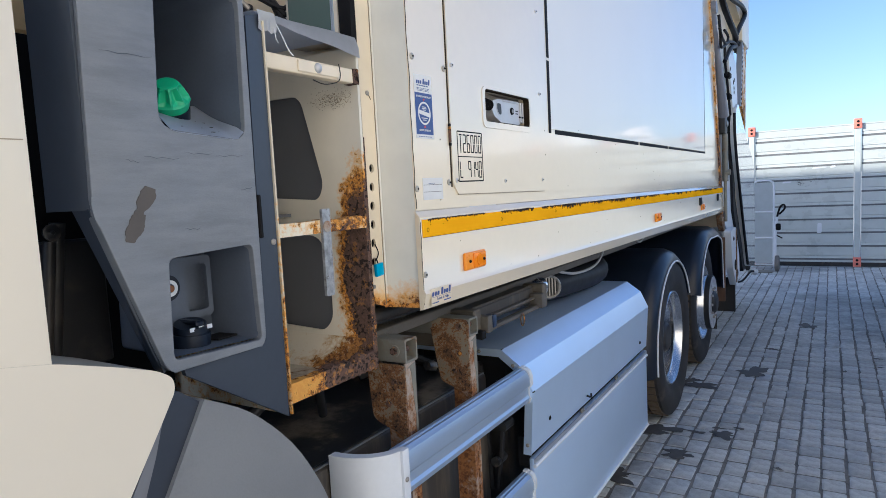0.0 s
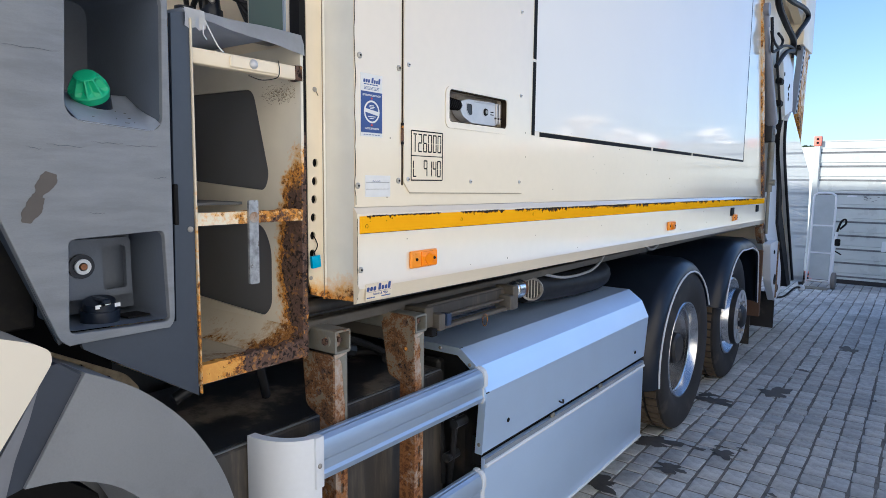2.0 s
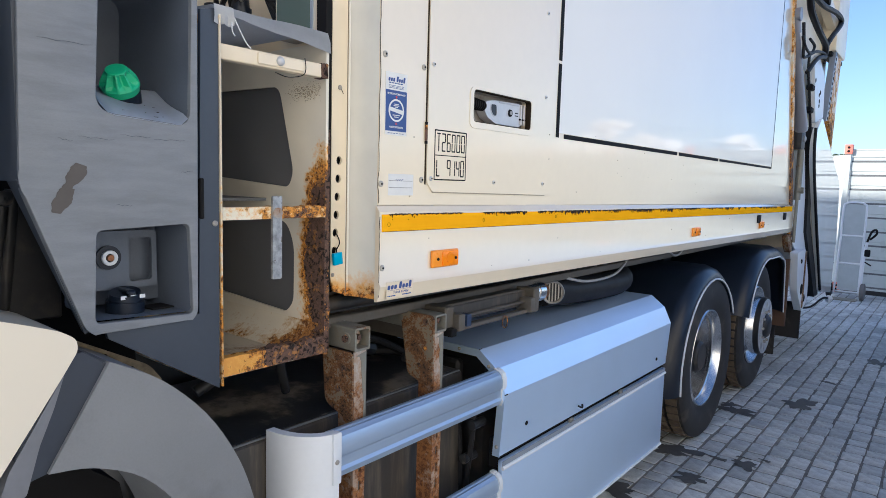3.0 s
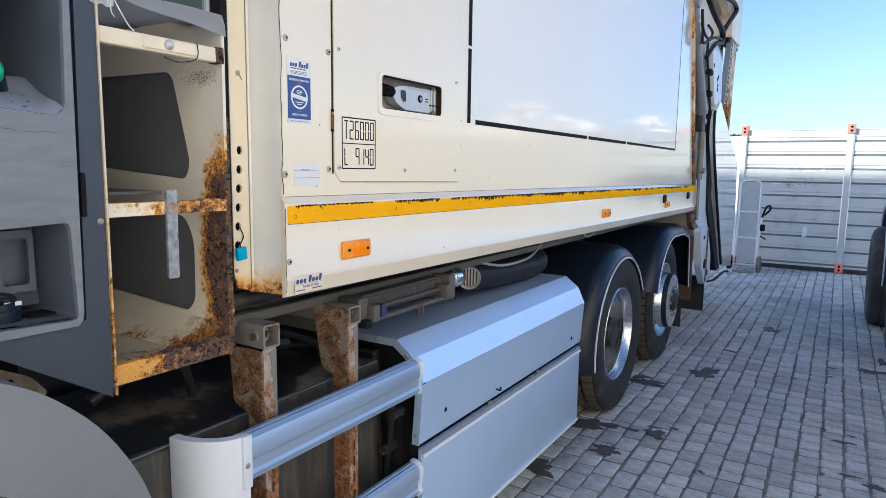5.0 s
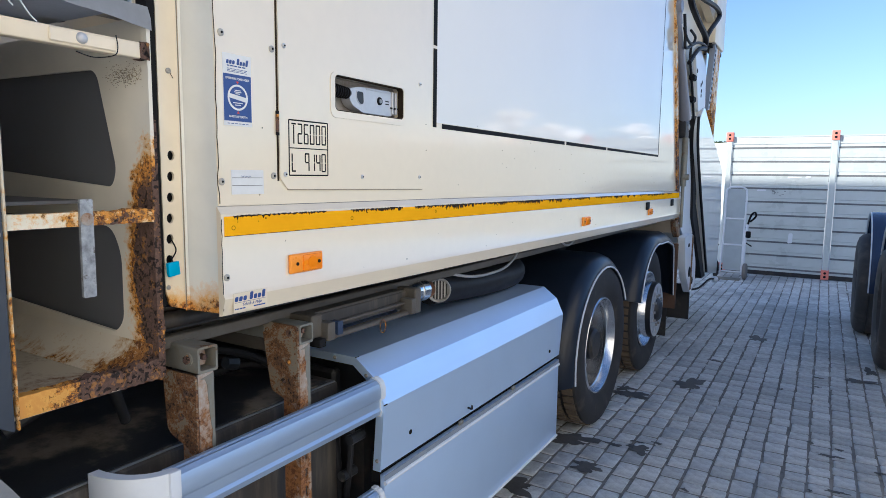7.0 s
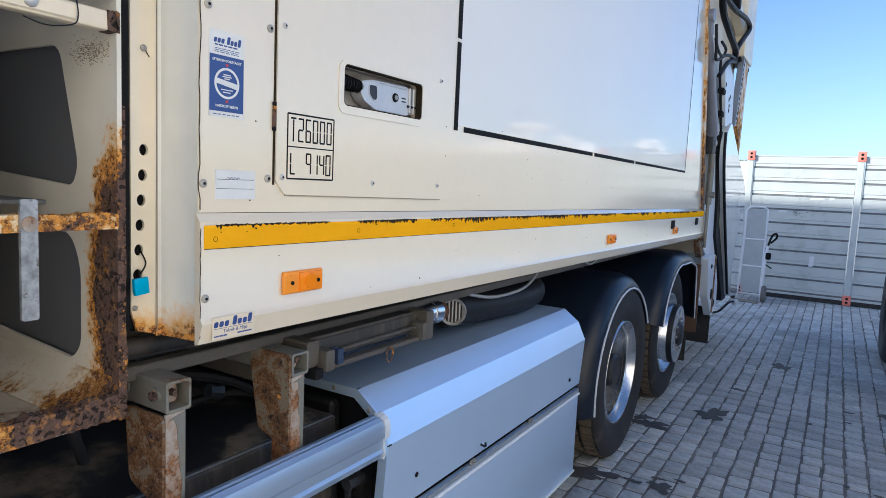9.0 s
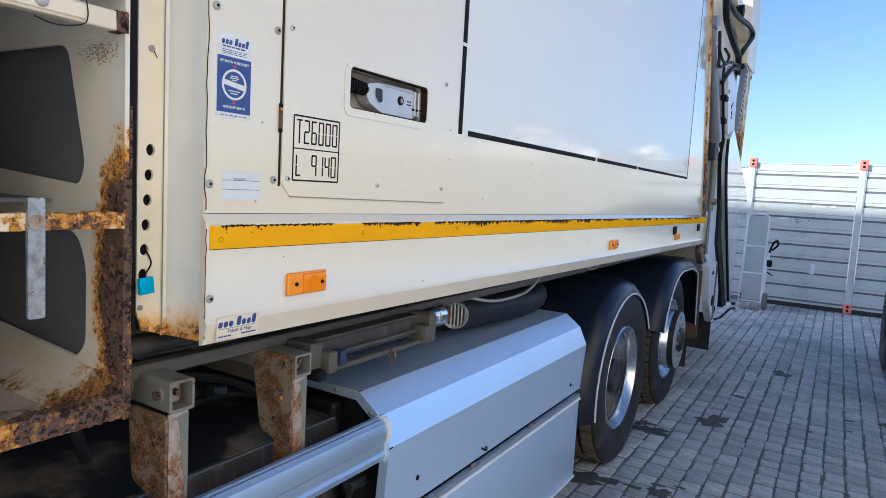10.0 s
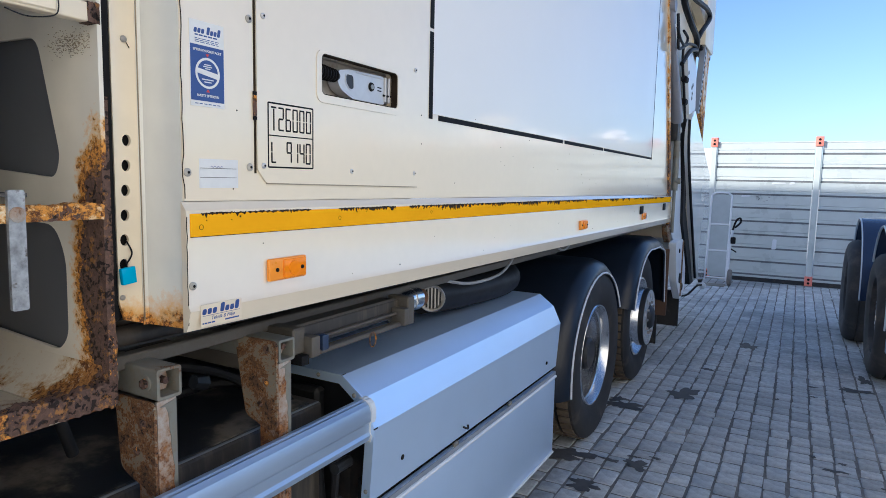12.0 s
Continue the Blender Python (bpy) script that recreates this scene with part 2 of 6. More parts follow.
    "groove": mat("groove_seal", (0.15, 0.16, 0.17), 0.6, var=0.2, scale=6),
    "rail_grey": mat("blue_grey_rail", (0.28, 0.31, 0.36), 0.45, metal=0.2, var=0.1, scale=9),
    "steel": mat("bolt_steel", (0.34, 0.325, 0.3), 0.45, metal=0.5, var=0.15, scale=40, bump=0.05),
    "washer": mat("weathered_washer", (0.42, 0.4, 0.35), 0.55, metal=0.2, var=0.2, scale=60, bump=0.05),
    "grey_panel": mat("grey_board", (0.14, 0.147, 0.162), 0.7, var=0.08, scale=8, bump=0.1, bscale=300),
    "shade_hall": mat("shade_hall_cladding", (0.62, 0.62, 0.6), 0.5, var=0.08, scale=1.5),
    "blue_plastic": mat("dark_blue_guard", (0.035, 0.052, 0.1), 0.22, var=0.1, scale=5, bump=0.05),
    "block": mat("paving_block", (0.505, 0.525, 0.525), 0.72, var=0.34, scale=22, bump=0.8, bscale=110, random_tint=0.18, stain=((0.25, 0.245, 0.24), 0.8, 0.5, 0.72)),
    "block_far": mat("paving_blocks_far", (0.505, 0.525, 0.525), 0.72, var=0.34, scale=22, bump=0.8, bscale=110, island=0.18, stain=((0.25, 0.245, 0.24), 0.8, 0.5, 0.72)),
    "yard": mat("yard_paving", (0.42, 0.41, 0.39), 0.85, var=0.15, scale=3, bump=0.2, bscale=10),
    "joint": mat("joint_sand", (0.18, 0.172, 0.158), 0.95, var=0.4, scale=25, bump=0.4, stain=((0.34, 0.32, 0.29), 0.9, 0.48, 0.66)),
    "oil": mat("oil_stain", (0.085, 0.083, 0.08), 0.6, var=0.35, scale=20, bump=0.05),
    "hose": mat("hose_rubber", (0.014, 0.014, 0.016), 0.55, spec=0.25, var=0.15, scale=20, bump=0.1),
    "mottled_zinc": mat("mottled_zinc", (0.36, 0.37, 0.38), 0.4, metal=0.4, var=0.5, scale=45, bump=0.3, bscale=160, stain=((0.12, 0.1, 0.08), 60, 0.58, 0.7)),
    "liner_grey": mat("liner_plastic", (0.17, 0.178, 0.2), 0.5, var=0.12, scale=9, bump=0.1),
    "cable": mat("grey_cable", (0.3, 0.3, 0.3), 0.5, var=0.1, bump=0),
    "copper": mat("brown_pipe", (0.25, 0.11, 0.05), 0.4, metal=0.6, var=0.2, scale=20),
    "bounce_plaster": mat("warm_bounce_plaster", (0.54, 0.51, 0.45), 0.8, var=0.08, scale=1.0, bump=0.1),
    "cloud": mat("cloud_white", (0.9, 0.9, 0.9), 1.0, spec=0.0, var=0.02, scale=0.02, bump=0, bscale=0.1),
    "leaf": mat("leaves", (0.1, 0.13, 0.06), 0.7, var=0.4, scale=6),
}
M["cream"].node_tree.nodes["Principled BSDF"].inputs["Coat Roughness"].default_value = 0.09
amber, nt, bsdf, co = begin("amber_lens")
bsdf.inputs["Base Color"].default_value = (1.0, 0.28, 0.0, 1)
bsdf.inputs["Roughness"].default_value = 0.12
bsdf.inputs["Specular IOR Level"].default_value = 0.3
bsdf.inputs["Coat Weight"].default_value = 0.2
bsdf.inputs["Transmission Weight"].default_value = 0.0
w = put(nt, "ShaderNodeTexWave", {"Vector": co, "Scale": 90.0})
nt.links.new(put(nt, "ShaderNodeBump", {"Strength": 0.35, "Distance": 0.002, "Height": w.outputs["Fac"]}).outputs[0], bsdf.inputs["Normal"])
M["amber"] = amber
glass, nt, bsdf, co = begin("tinted_glass")
bsdf.inputs["Base Color"].default_value = (0.1, 0.16, 0.15, 1)
bsdf.inputs["Roughness"].default_value = 0.05
M["glass"] = glass


# ---- mesh helpers ----
def thing(name, place, label, category, group="", kind=""):
    ob = new(name)
    ob.empty_display_size = 0.1
    ob.location = place
    return tagged(ob, label, category, group, kind)


def part(name, bm, material, parent=None, label="", at=None, angle=35):
    """Links a bmesh as one mesh object; its points are in the world's metres, or in at's when at is given."""
    bmesh.ops.recalc_face_normals(bm, faces=bm.faces)
    me = bpy.data.meshes.new(name)
    bm.to_mesh(me)
    bm.free()
    me.materials.append(M[material] if isinstance(material, str) else material)
    me.shade_smooth()
    me.set_sharp_from_angle(angle=radians(angle))
    ob = new(name, me)
    if at is not None:
        ob.location = at
    if parent is not None:
        ob.parent = parent
        ob.matrix_parent_inverse = Matrix.Translation(-Vector(parent.location))
    return tagged(ob, label)


def B():
    return bmesh.new()


def bx(bm, x0, x1, y0, y1, z0, z1, bev=0.0, seg=1, turn=None):
    m = Matrix.Translation(((x0 + x1) / 2, (y0 + y1) / 2, (z0 + z1) / 2)) @ (turn or Matrix()) @ Matrix.Diagonal((abs(x1 - x0), abs(y1 - y0), abs(z1 - z0), 1))
    vs = bmesh.ops.create_cube(bm, size=1, matrix=m)["verts"]
    if bev:
        es = {e for v in vs for e in v.link_edges}
        bmesh.ops.bevel(bm, geom=list(es), offset=bev, segments=seg, affect="EDGES", profile=0.6)
    return bm


def prism(bm, pts, axis, a, b, shear=0.0):
    """pts: (u, v) outline; axis 'x': u=y v=z, 'y': u=x v=z, 'z': u=x v=y, from a to b. shear: fall of z along y."""
    def p(u, v, w):
        return {"x": (w, u, v), "y": (u, w, v - shear * w), "z": (u, v, w)}[axis]
    r0 = [bm.verts.new(p(u, v, a)) for u, v in pts]
    r1 = [bm.verts.new(p(u, v, b)) for u, v in pts]
    n = len(pts)
    for i in range(n):
        bm.faces.new((r0[i], r0[(i + 1) % n], r1[(i + 1) % n], r1[i]))
    bm.faces.new(r0[::-1])
    bm.faces.new(r1)
    return bm


def sheet(bm, pts, axis, a, b, t, shear=0.0):
    """An open profile of thickness t drawn along an axis; thickness to the left of the line."""
    offs = []
    for i, (u, v) in enumerate(pts):
        u0, v0 = pts[max(0, i - 1)]
        u1, v1 = pts[min(len(pts) - 1, i + 1)]
        d = math.hypot(u1 - u0, v1 - v0) or 1
        offs.append((u - (v1 - v0) / d * t, v + (u1 - u0) / d * t))
    return prism(bm, list(pts) + offs[::-1], axis, a, b, shear)


def cyl(bm, p0, p1, r0, r1=None, n=16):
    p0, p1 = Vector(p0), Vector(p1)
    d = p1 - p0
    m = Matrix.Translation((p0 + p1) / 2) @ d.to_track_quat("Z", "Y").to_matrix().to_4x4()
    bmesh.ops.create_cone(bm, cap_ends=True, segments=n, radius1=r0, radius2=r0 if r1 is None else r1, depth=d.length, matrix=m)
    return bm


def tube(bm, pts, r, n=8, smooth=6):
    """A round hose through the points, eased between them."""
    P = [Vector(p) for p in pts]
    if smooth > 1 and len(P) > 2:
        out = []
        for i in range(len(P) - 1):
            a, b, c, d = P[max(0, i - 1)], P[i], P[i + 1], P[min(len(P) - 1, i + 2)]
            for k in range(smooth):
                t = k / smooth
                out.append(0.5 * ((2 * b) + (c - a) * t + (2 * a - 5 * b + 4 * c - d) * t * t + (3 * b - a - 3 * c + d) * t ** 3))
        P = out + [P[-1]]
    rings, up = [], None
    for i, p in enumerate(P):
        d = (P[min(len(P) - 1, i + 1)] - P[max(0, i - 1)]).normalized()
        if up is None:
            up = d.orthogonal().normalized()
        up = (up - d * up.dot(d)).normalized()
        side = d.cross(up)
        rings.append([bm.verts.new(p + r * (math.cos(a) * up + math.sin(a) * side)) for a in (2 * math.pi * k / n for k in range(n))])
    for a, b in zip(rings, rings[1:]):
        for k in range(n):
            bm.faces.new((a[k], a[(k + 1) % n], b[(k + 1) % n], b[k]))
    bm.faces.new(rings[0][::-1])
    bm.faces.new(rings[-1])
    return bm


def lathe(bm, prof, n=48, closed=True):
    """Turns a profile of (x, radius) about the x axis."""
    rings = [[bm.verts.new((x, r * math.cos(a), r * math.sin(a))) for a in (2 * math.pi * k / n for k in range(n))] for x, r in prof]
    m = len(rings)
    for i in range(m if closed else m - 1):
        a, b = rings[i], rings[(i + 1) % m]
        for k in range(n):
            bm.faces.new((a[k], a[(k + 1) % n], b[(k + 1) % n], b[k]))
    return bm


def rrect(u0, u1, v0, v1, r, n=4):
    out = []
    for cu, cv, s in ((u1 - r, v0 + r, -90), (u1 - r, v1 - r, 0), (u0 + r, v1 - r, 90), (u0 + r, v0 + r, 180)):
        out += [(cu + r * math.cos(radians(s + 90 * k / n)), cv + r * math.sin(radians(s + 90 * k / n))) for k in range(n + 1)]
    return out


def rounded(pts, r, n=4):
    """A polygon with its corners rounded."""
    out, m = [], len(pts)
    for i in range(m):
        p, a, b = Vector(pts[i]), Vector(pts[i - 1]), Vector(pts[(i + 1) % m])
        da, db = (a - p), (b - p)
        k = min(r, da.length * 0.45, db.length * 0.45)
        s, e = p + da.normalized() * k, p + db.normalized() * k
        for j in range(n + 1):
            t = j / n
            q = s * (1 - t) ** 2 + p * 2 * t * (1 - t) + e * t * t
            out.append((q.x, q.y))
    return out


def eased(pts, n=4):
    """A smooth line through 2D points."""
    P = [Vector(p) for p in pts]
    out = []
    for i in range(len(P) - 1):
        a, b, c, d = P[max(0, i - 1)], P[i], P[i + 1], P[min(len(P) - 1, i + 2)]
        for k in range(n):
            t = k / n
            q = 0.5 * ((2 * b) + (c - a) * t + (2 * a - 5 * b + 4 * c - d) * t * t + (3 * b - a - 3 * c + d) * t ** 3)
            out.append((q.x, q.y))
    return out + [tuple(P[-1])]


def plate(bm, outer, holes, axis, w, t):
    """A plate with holes: outlines in (u, v) as in prism, its face at w and its back at w - t."""
    def p(u, v, d):
        return {"x": (d, u, v), "y": (u, d, v), "z": (u, v, d)}[axis]
    caps = []
    for d in (w, w - t):
        loops, edges = [], []
        for loop in (outer, *holes):
            vs = [bm.verts.new(p(u, v, d)) for u, v in loop]
            edges += [bm.edges.new((vs[i], vs[(i + 1) % len(vs)])) for i in range(len(vs))]
            loops.append(vs)
        bmesh.ops.triangle_fill(bm, use_beauty=True, use_dissolve=False, edges=edges)
        caps.append(loops)
    for a, b in zip(*caps):
        n = len(a)
        for i in range(n):
            bm.faces.new((a[i], a[(i + 1) % n], b[(i + 1) % n], b[i]))
    return bm


def bevelled(bm, width, seg=2, sharp=40):
    es = [e for e in bm.edges if len(e.link_faces) == 2 and e.calc_face_angle(0) > radians(sharp)]
    bmesh.ops.bevel(bm, geom=es, offset=width, segments=seg, affect="EDGES", profile=0.6, clamp_overlap=True)
    return bm


def rivet(x, y, z, r=0.007, axis="x", h=0.004):
    bm = B()
    d = Vector({"x": (1, 0, 0), "y": (0, -1, 0), "z": (0, 0, 1)}[axis])
    p = Vector((x, y, z))
    cyl(bm, p - d * 0.002, p + d * h * 0.5, r, r, 12)
    cyl(bm, p + d * h * 0.5, p + d * h, r, r * 0.55, 12)
    cyl(bm, p + d * h, p + d * (h + 0.001), r * 0.3, r * 0.25, 6)
    return bm




# ---- ground, fence, unseen shade block ----
def course_spots():
    """Courses of tumbled paving blocks along y: each block's place, course width, length class and outline."""
    rnd = random.Random(11)
    W = 0.107
    for i in range(-28, 41):
        x, y = i * W, -2.6 + rnd.uniform(-0.1, 0.0)
        while y < 9.98:
            k = rnd.choices((0, 1, 2), (5, 4, 1) if x > 1.0 else (1, 3, 4))[0]
            L = LENGTHS[k] * rnd.uniform(0.96, 1.04)
            yield x, y + L / 2, L / LENGTHS[k], k, rnd.randrange(4)
            y += L


LENGTHS = (0.105, 0.138, 0.172)


def block_mesh(L, seed):
    """A tumbled block: a ragged rounded outline, worn arrises and a slightly domed top."""
    rnd = random.Random(seed)
    bm = B()
    a, b = 0.0489, L / 2 - 0.0046
    ring = [(u + rnd.uniform(-0.004, 0.002), v + rnd.uniform(-0.003, 0.0016)) for u, v in rrect(-a, a, -b, b, 0.009, 2)]
    rows = [[bm.verts.new((u * k, v * j, z + (rnd.uniform(-0.0012, 0.0012) if z > -0.04 else 0))) for u, v in ring] for k, j, z in ((1, 1, -0.05), (1, 1, -0.008), (0.95, 0.96, -0.0022), (0.84, 0.88, 0.0))]
    for lo, hi in zip(rows, rows[1:]):
        for i in range(12):
            bm.faces.new((lo[i], lo[(i + 1) % 12], hi[(i + 1) % 12], hi[i]))
    bm.faces.new(rows[-1])
    return bm


def ground_and_paving():
    bm = B()
    bmesh.ops.create_grid(bm, x_segments=8, y_segments=8, size=400)
    for v in bm.verts:
        v.co.z = -0.012
    g = tagged(part("ground", bm, "yard"), "grey paved yard", "ground", kind="structure")
    part("joint_bed", bx(B(), -3.06, 4.34, -2.75, 10.06, -0.0115, -0.0066), "joint", g, "dark sandy joints")
    return g


ground = ground_and_paving()


def fence_run():
    pitch, Y = 1.42, 10.1
    # grooved sheet profile: y offset and height
    grooves = [0.108 + 0.2057 * k for k in range(10)]
    prof = [(-0.03, 0.06)]
    for z in grooves:
        prof += [(-0.03, z - 0.015), (0.0, z - 0.013), (0.0, z + 0.013), (-0.026, z + 0.015), (-0.022, z + 0.055), (-0.03, z + 0.061)]
    prof.append((-0.03, 2.12))
    for k in range(8):
        x0 = -0.247 + pitch * k
        bay = thing("fence_panel", (x0 + pitch / 2, Y, 0), "white ribbed steel fence panel with red corner castings", "fence panel", "fence along the yard")
        rnd = random.Random(60 + k)
        bm = B()
        # shallow dents knocked into the sheet
        n, dents = 40, [(rnd.uniform(0.1, 0.9), rnd.uniform(0.3, 1.9), rnd.uniform(0.08, 0.2), rnd.uniform(-0.02, 0.012)) for _ in range(7)]
        shell = [(a, z) for a, z in prof] + [(a + 0.007, z) for a, z in prof[::-1]]
        rows = []
        for i in range(n + 1):
            f = i / n
            row = []
            for a, z in shell:
                d = sum(w * math.exp(-(((f - c) * pitch) ** 2 + (z - h) ** 2) / (r * r)) for c, h, r, w in dents)
                row.append(bm.verts.new((x0 + 0.05 + (pitch - 0.1) * f, Y + a - d * 0.6, z)))
            rows.append(row)
        m = len(shell)
        for a, b in zip(rows, rows[1:]):
            for i in range(m):
                bm.faces.new((a[i], b[i], b[(i + 1) % m], a[(i + 1) % m]))
        bm.faces.new(rows[0])
        bm.faces.new(rows[-1][::-1])
        part("ribbed_sheet", bm, "fence", bay, angle=12)
        # A dark strip in each groove stands in for its shade.
        for z in grooves:
            part("groove_seal", bx(B(), x0 + 0.05, x0 + pitch - 0.05, Y - 0.02, Y - 0.002, z - 0.0125, z + 0.0125), "groove", bay, "dark strip standing for the shade in the groove")
        part("post", bx(B(), x0 - 0.04, x0 + 0.04, Y - 0.05, Y + 0.04, 0.14, 2.07, 0.006), "fence", bay)
        for z in (0.0, 2.065):
            c = part("corner_casting", bx(B(), x0 - 0.052, x0 + 0.052, Y - 0.065, Y + 0.05, z, z + 0.145, 0.01, 2), "red", bay, "red cast corner block")
            for dz in (0.045, 0.1):
                part("lock_hole", cyl(B(), (x0, Y - 0.068, z + dz), (x0, Y - 0.06, z + dz), 0.018, 0.018, 14), "ink", c)
        part("bottom_rail", bx(B(), x0 + 0.05, x0 + pitch - 0.05, Y - 0.04, Y + 0.04, 0.0, 0.065, 0.004), "dark", bay)
        part("top_rail", bx(B(), x0 + 0.05, x0 + pitch - 0.05, Y - 0.034, Y + 0.04, 2.121, 2.14, 0.004), "fence", bay)
        if k == 0:
            # White patches stand in for spots of light thrown onto the sheet.
            for px, pz, pw, ph in ((0.65, 0.51, 0.065, 0.16), (0.18, 1.3, 0.13, 0.03), (0.585, 1.5, 0.19, 0.03), (0.82, 1.5, 0.075, 0.04)):
                part("paint_patch", prism(B(), rounded([(px, pz), (px + pw, pz + 0.01), (px + pw, pz + ph), (px + 0.01, pz + ph)], 0.02), "y", Y - 0.036, Y - 0.0335), "white", bay, "white patch standing for a spot of reflected light")
            for i in range(9):
                px, pz = 0.36 + rnd.uniform(0, 0.2), 1.24 + rnd.uniform(0, 0.08)
                part("scrape_mark", bx(B(), px, px + rnd.uniform(0.01, 0.04), Y - 0.0345, Y - 0.033, pz, pz + rnd.uniform(0.004, 0.012)), "groove", bay)
    side = thing("fence_panel", (-1.0, 11.6, 0), "white steel panel standing behind the fence corner", "fence panel", "fence along the yard")
    m = Matrix.Translation((-1.15, 11.6, 1.05)) @ Matrix.Rotation(radians(-38), 4, "Z")
    for k in range(8):
        bm = B()
        bmesh.ops.create_cube(bm, size=1, matrix=m @ Matrix.Translation((-0.9 + k * 0.25, 0, 0)) @ Matrix.Diagonal((0.24, 0.03, 2.1, 1)))
        part("plank", bm, "fence", side)


fence_run()


# Unseen block, sized so that its shadow covers the lower fence.
def shade_hall():
    ob = thing("unseen_shade_hall", (-32, -8, 0), "unseen plain block added to shade the fence", "building", kind="structure")
    bm = B()
    bx(bm, -46, -18.2, -12, -4, 0, 11.44)
    part("wall", bm, "shade_hall", ob)


shade_hall()


# Unseen sunlit wall, added to bounce warm light onto the truck's side.
def bounce_wall():
    ob = thing("bounce_wall", (8.3, -9, 0), "unseen warm wall added to bounce sunlight at the truck", "wall", kind="structure")
    part("wall", bx(B(), 6.8, 7.4, -26, 2.2, 0, 9.5), "bounce_plaster", ob)


bounce_wall()

# ---- the refuse truck ----
truck = thing("refuse_truck", (-1.25, 2.0, 0), "cream rear-loading refuse truck with rusting body and silver side box", "truck")
RAKE = 0.0085


def rear(z):
    """The body's raked rear edge."""
    return 5.0 - (z - 1.1) * 0.36


def body_shell():
    # upper side wall with the latch recess cut through
    bm = B()
    z0, z1 = 1.425, 3.35
    outer = [(-0.005, z0), (4.88, z0 - 0.04), (rear(z1), z1), (-0.005, z1)]
    latch = rrect(0.366, 0.676, 1.659, 1.75, 0.012)
    plate(bm, outer, [latch], "x", 0.0, 0.03)
    body = part("body_side", bm, "cream", truck, "cream painted side wall of the refuse body")
    # skirt below the ledge, drawn along the truck
    prof = [(0.002, 1.424), (0.014, 1.409), (0.014, 1.238), (0.021, 1.226), (0.010, 1.188), (0.0005, 1.186), (0.0005, 1.424)]
    bm = prism(B(), prof, "y", -0.012, 4.93, RAKE)
    bevelled(bm, 0.0025, 2, 20)
    part("skirt", bm, "cream", truck, "cream skirt rail with a creased lower edge")
    # yellow stripe standing proud, with a ragged grimy top edge
    bm = B()
    prism(bm, [(0.0142, 1.403), (0.0152, 1.403), (0.0152, 1.36), (0.0142, 1.36)], "y", -0.004, 4.86, RAKE * 0.9)
    stripe = part("yellow_stripe", bm, "yellow", truck, "yellow reflective stripe with a flaking black upper edge")
    rnd = random.Random(4)
    bm = B()
    y = 0.02
    while y < 4.6:
        ln = rnd.choice((0.008, 0.015, 0.03, 0.06, 0.09))
        if rnd.random() < 0.9:
            n = max(3, int(ln / 0.0035))
            deep = rnd.uniform(0.003, 0.010) if y < 0.9 else rnd.uniform(0.004, 0.016)
            top = [(y + ln * i / n, 1.4045 - RAKE * 0.9 * y + rnd.uniform(-0.0012, 0.001)) for i in range(n + 1)]
            low = [(y + ln * i / n, 1.4035 - RAKE * 0.9 * y - (deep * rnd.uniform(0.1, 1.2) if 0 < i < n else 0.0005)) for i in range(n, -1, -1)]
            prism(bm, top + low, "x", 0.0153, 0.0158)
            if rnd.random() < 0.4:
                a, b, r = y + rnd.uniform(0, ln), 1.403 - RAKE * 0.9 * y - rnd.uniform(0.006, 0.014), rnd.uniform(0.0007, 0.0022)
                prism(bm, [(a + 1.5 * r * math.cos(radians(60 * i)) * rnd.uniform(0.5, 1.2), b + r * math.sin(radians(60 * i)) * rnd.uniform(0.5, 1.2)) for i in range(6)], "x", 0.0153, 0.0157)
        y += ln * rnd.uniform(0.9, 1.15)
    for a, b in ((1.36, 1.3612),):
        prism(bm, [(0.0152, a), (0.0156, a), (0.0156, b), (0.0152, b)], "y", -0.004, 4.86, RAKE * 0.9)
    tagged(part("flaked_edge", bm, "grime", stripe, "black flaked edge"), kind="stuff")
    # front pillar: face towards the cab, strip with lock holes, rusty foot
    holes = [[(-0.052 - 0.0025 * i + 0.0085 * math.cos(a), 1.531 - 0.0443 * i + 0.0105 * math.sin(a)) for a in (2 * math.pi * k / 12 for k in range(12))] for i in range(6)]
    foot = [(-0.0765, 3.35), (-0.0765, 1.245), (-0.066, 1.208), (-0.03, 1.196), (-0.026, 3.35)]
    bm = plate(B(), foot, holes, "x", -0.088, 0.006)
    part("hole_strip", bm, "pillar", truck, "cream pillar strip with a row of round holes")
    bm = B()
    bx(bm, -0.13, -0.1, -0.078, -0.03, 1.21, 3.35)
    part("pillar_core", bm, "ink", truck)
    bm = prism(B(), [(-0.090, -0.028), (-0.088, -0.018), (-0.0015, -0.0065), (-0.012, 0.01), (-0.1, 0.01)], "z", 1.192, 3.35)
    part("pillar_face", bm, "pillar_skylit", truck, "cream pillar face paled for skylight, with a rusting foot")
    part("strip_seam", bx(B(), -0.0885, -0.0868, -0.0272, -0.0258, 1.2, 3.3), "tan", truck, "thin seam beside the hole strip")
    # sealant bead along the panel's front edge
    rnd = random.Random(2)
    bm = B()
    tube(bm, [(0.0008, -0.004 + rnd.uniform(-0.0025, 0.002), 1.43 + i * 0.02) for i in range(96)], 0.0009, 5, 1)
    tube(bm, [(0.0145, -0.011 + rnd.uniform(-0.001, 0.001), 1.2 + i * 0.018) for i in range(12)], 0.0008, 5, 1)
    part("sealant_bead", bm, "grime", body, "dark cracked sealant seam")
    # roof, floor and far walls
    bm = bx(B(), -2.45, -0.03, 0.0, 4.2, 3.33, 3.37)
    part("roof", bm, "cream_worn", truck)
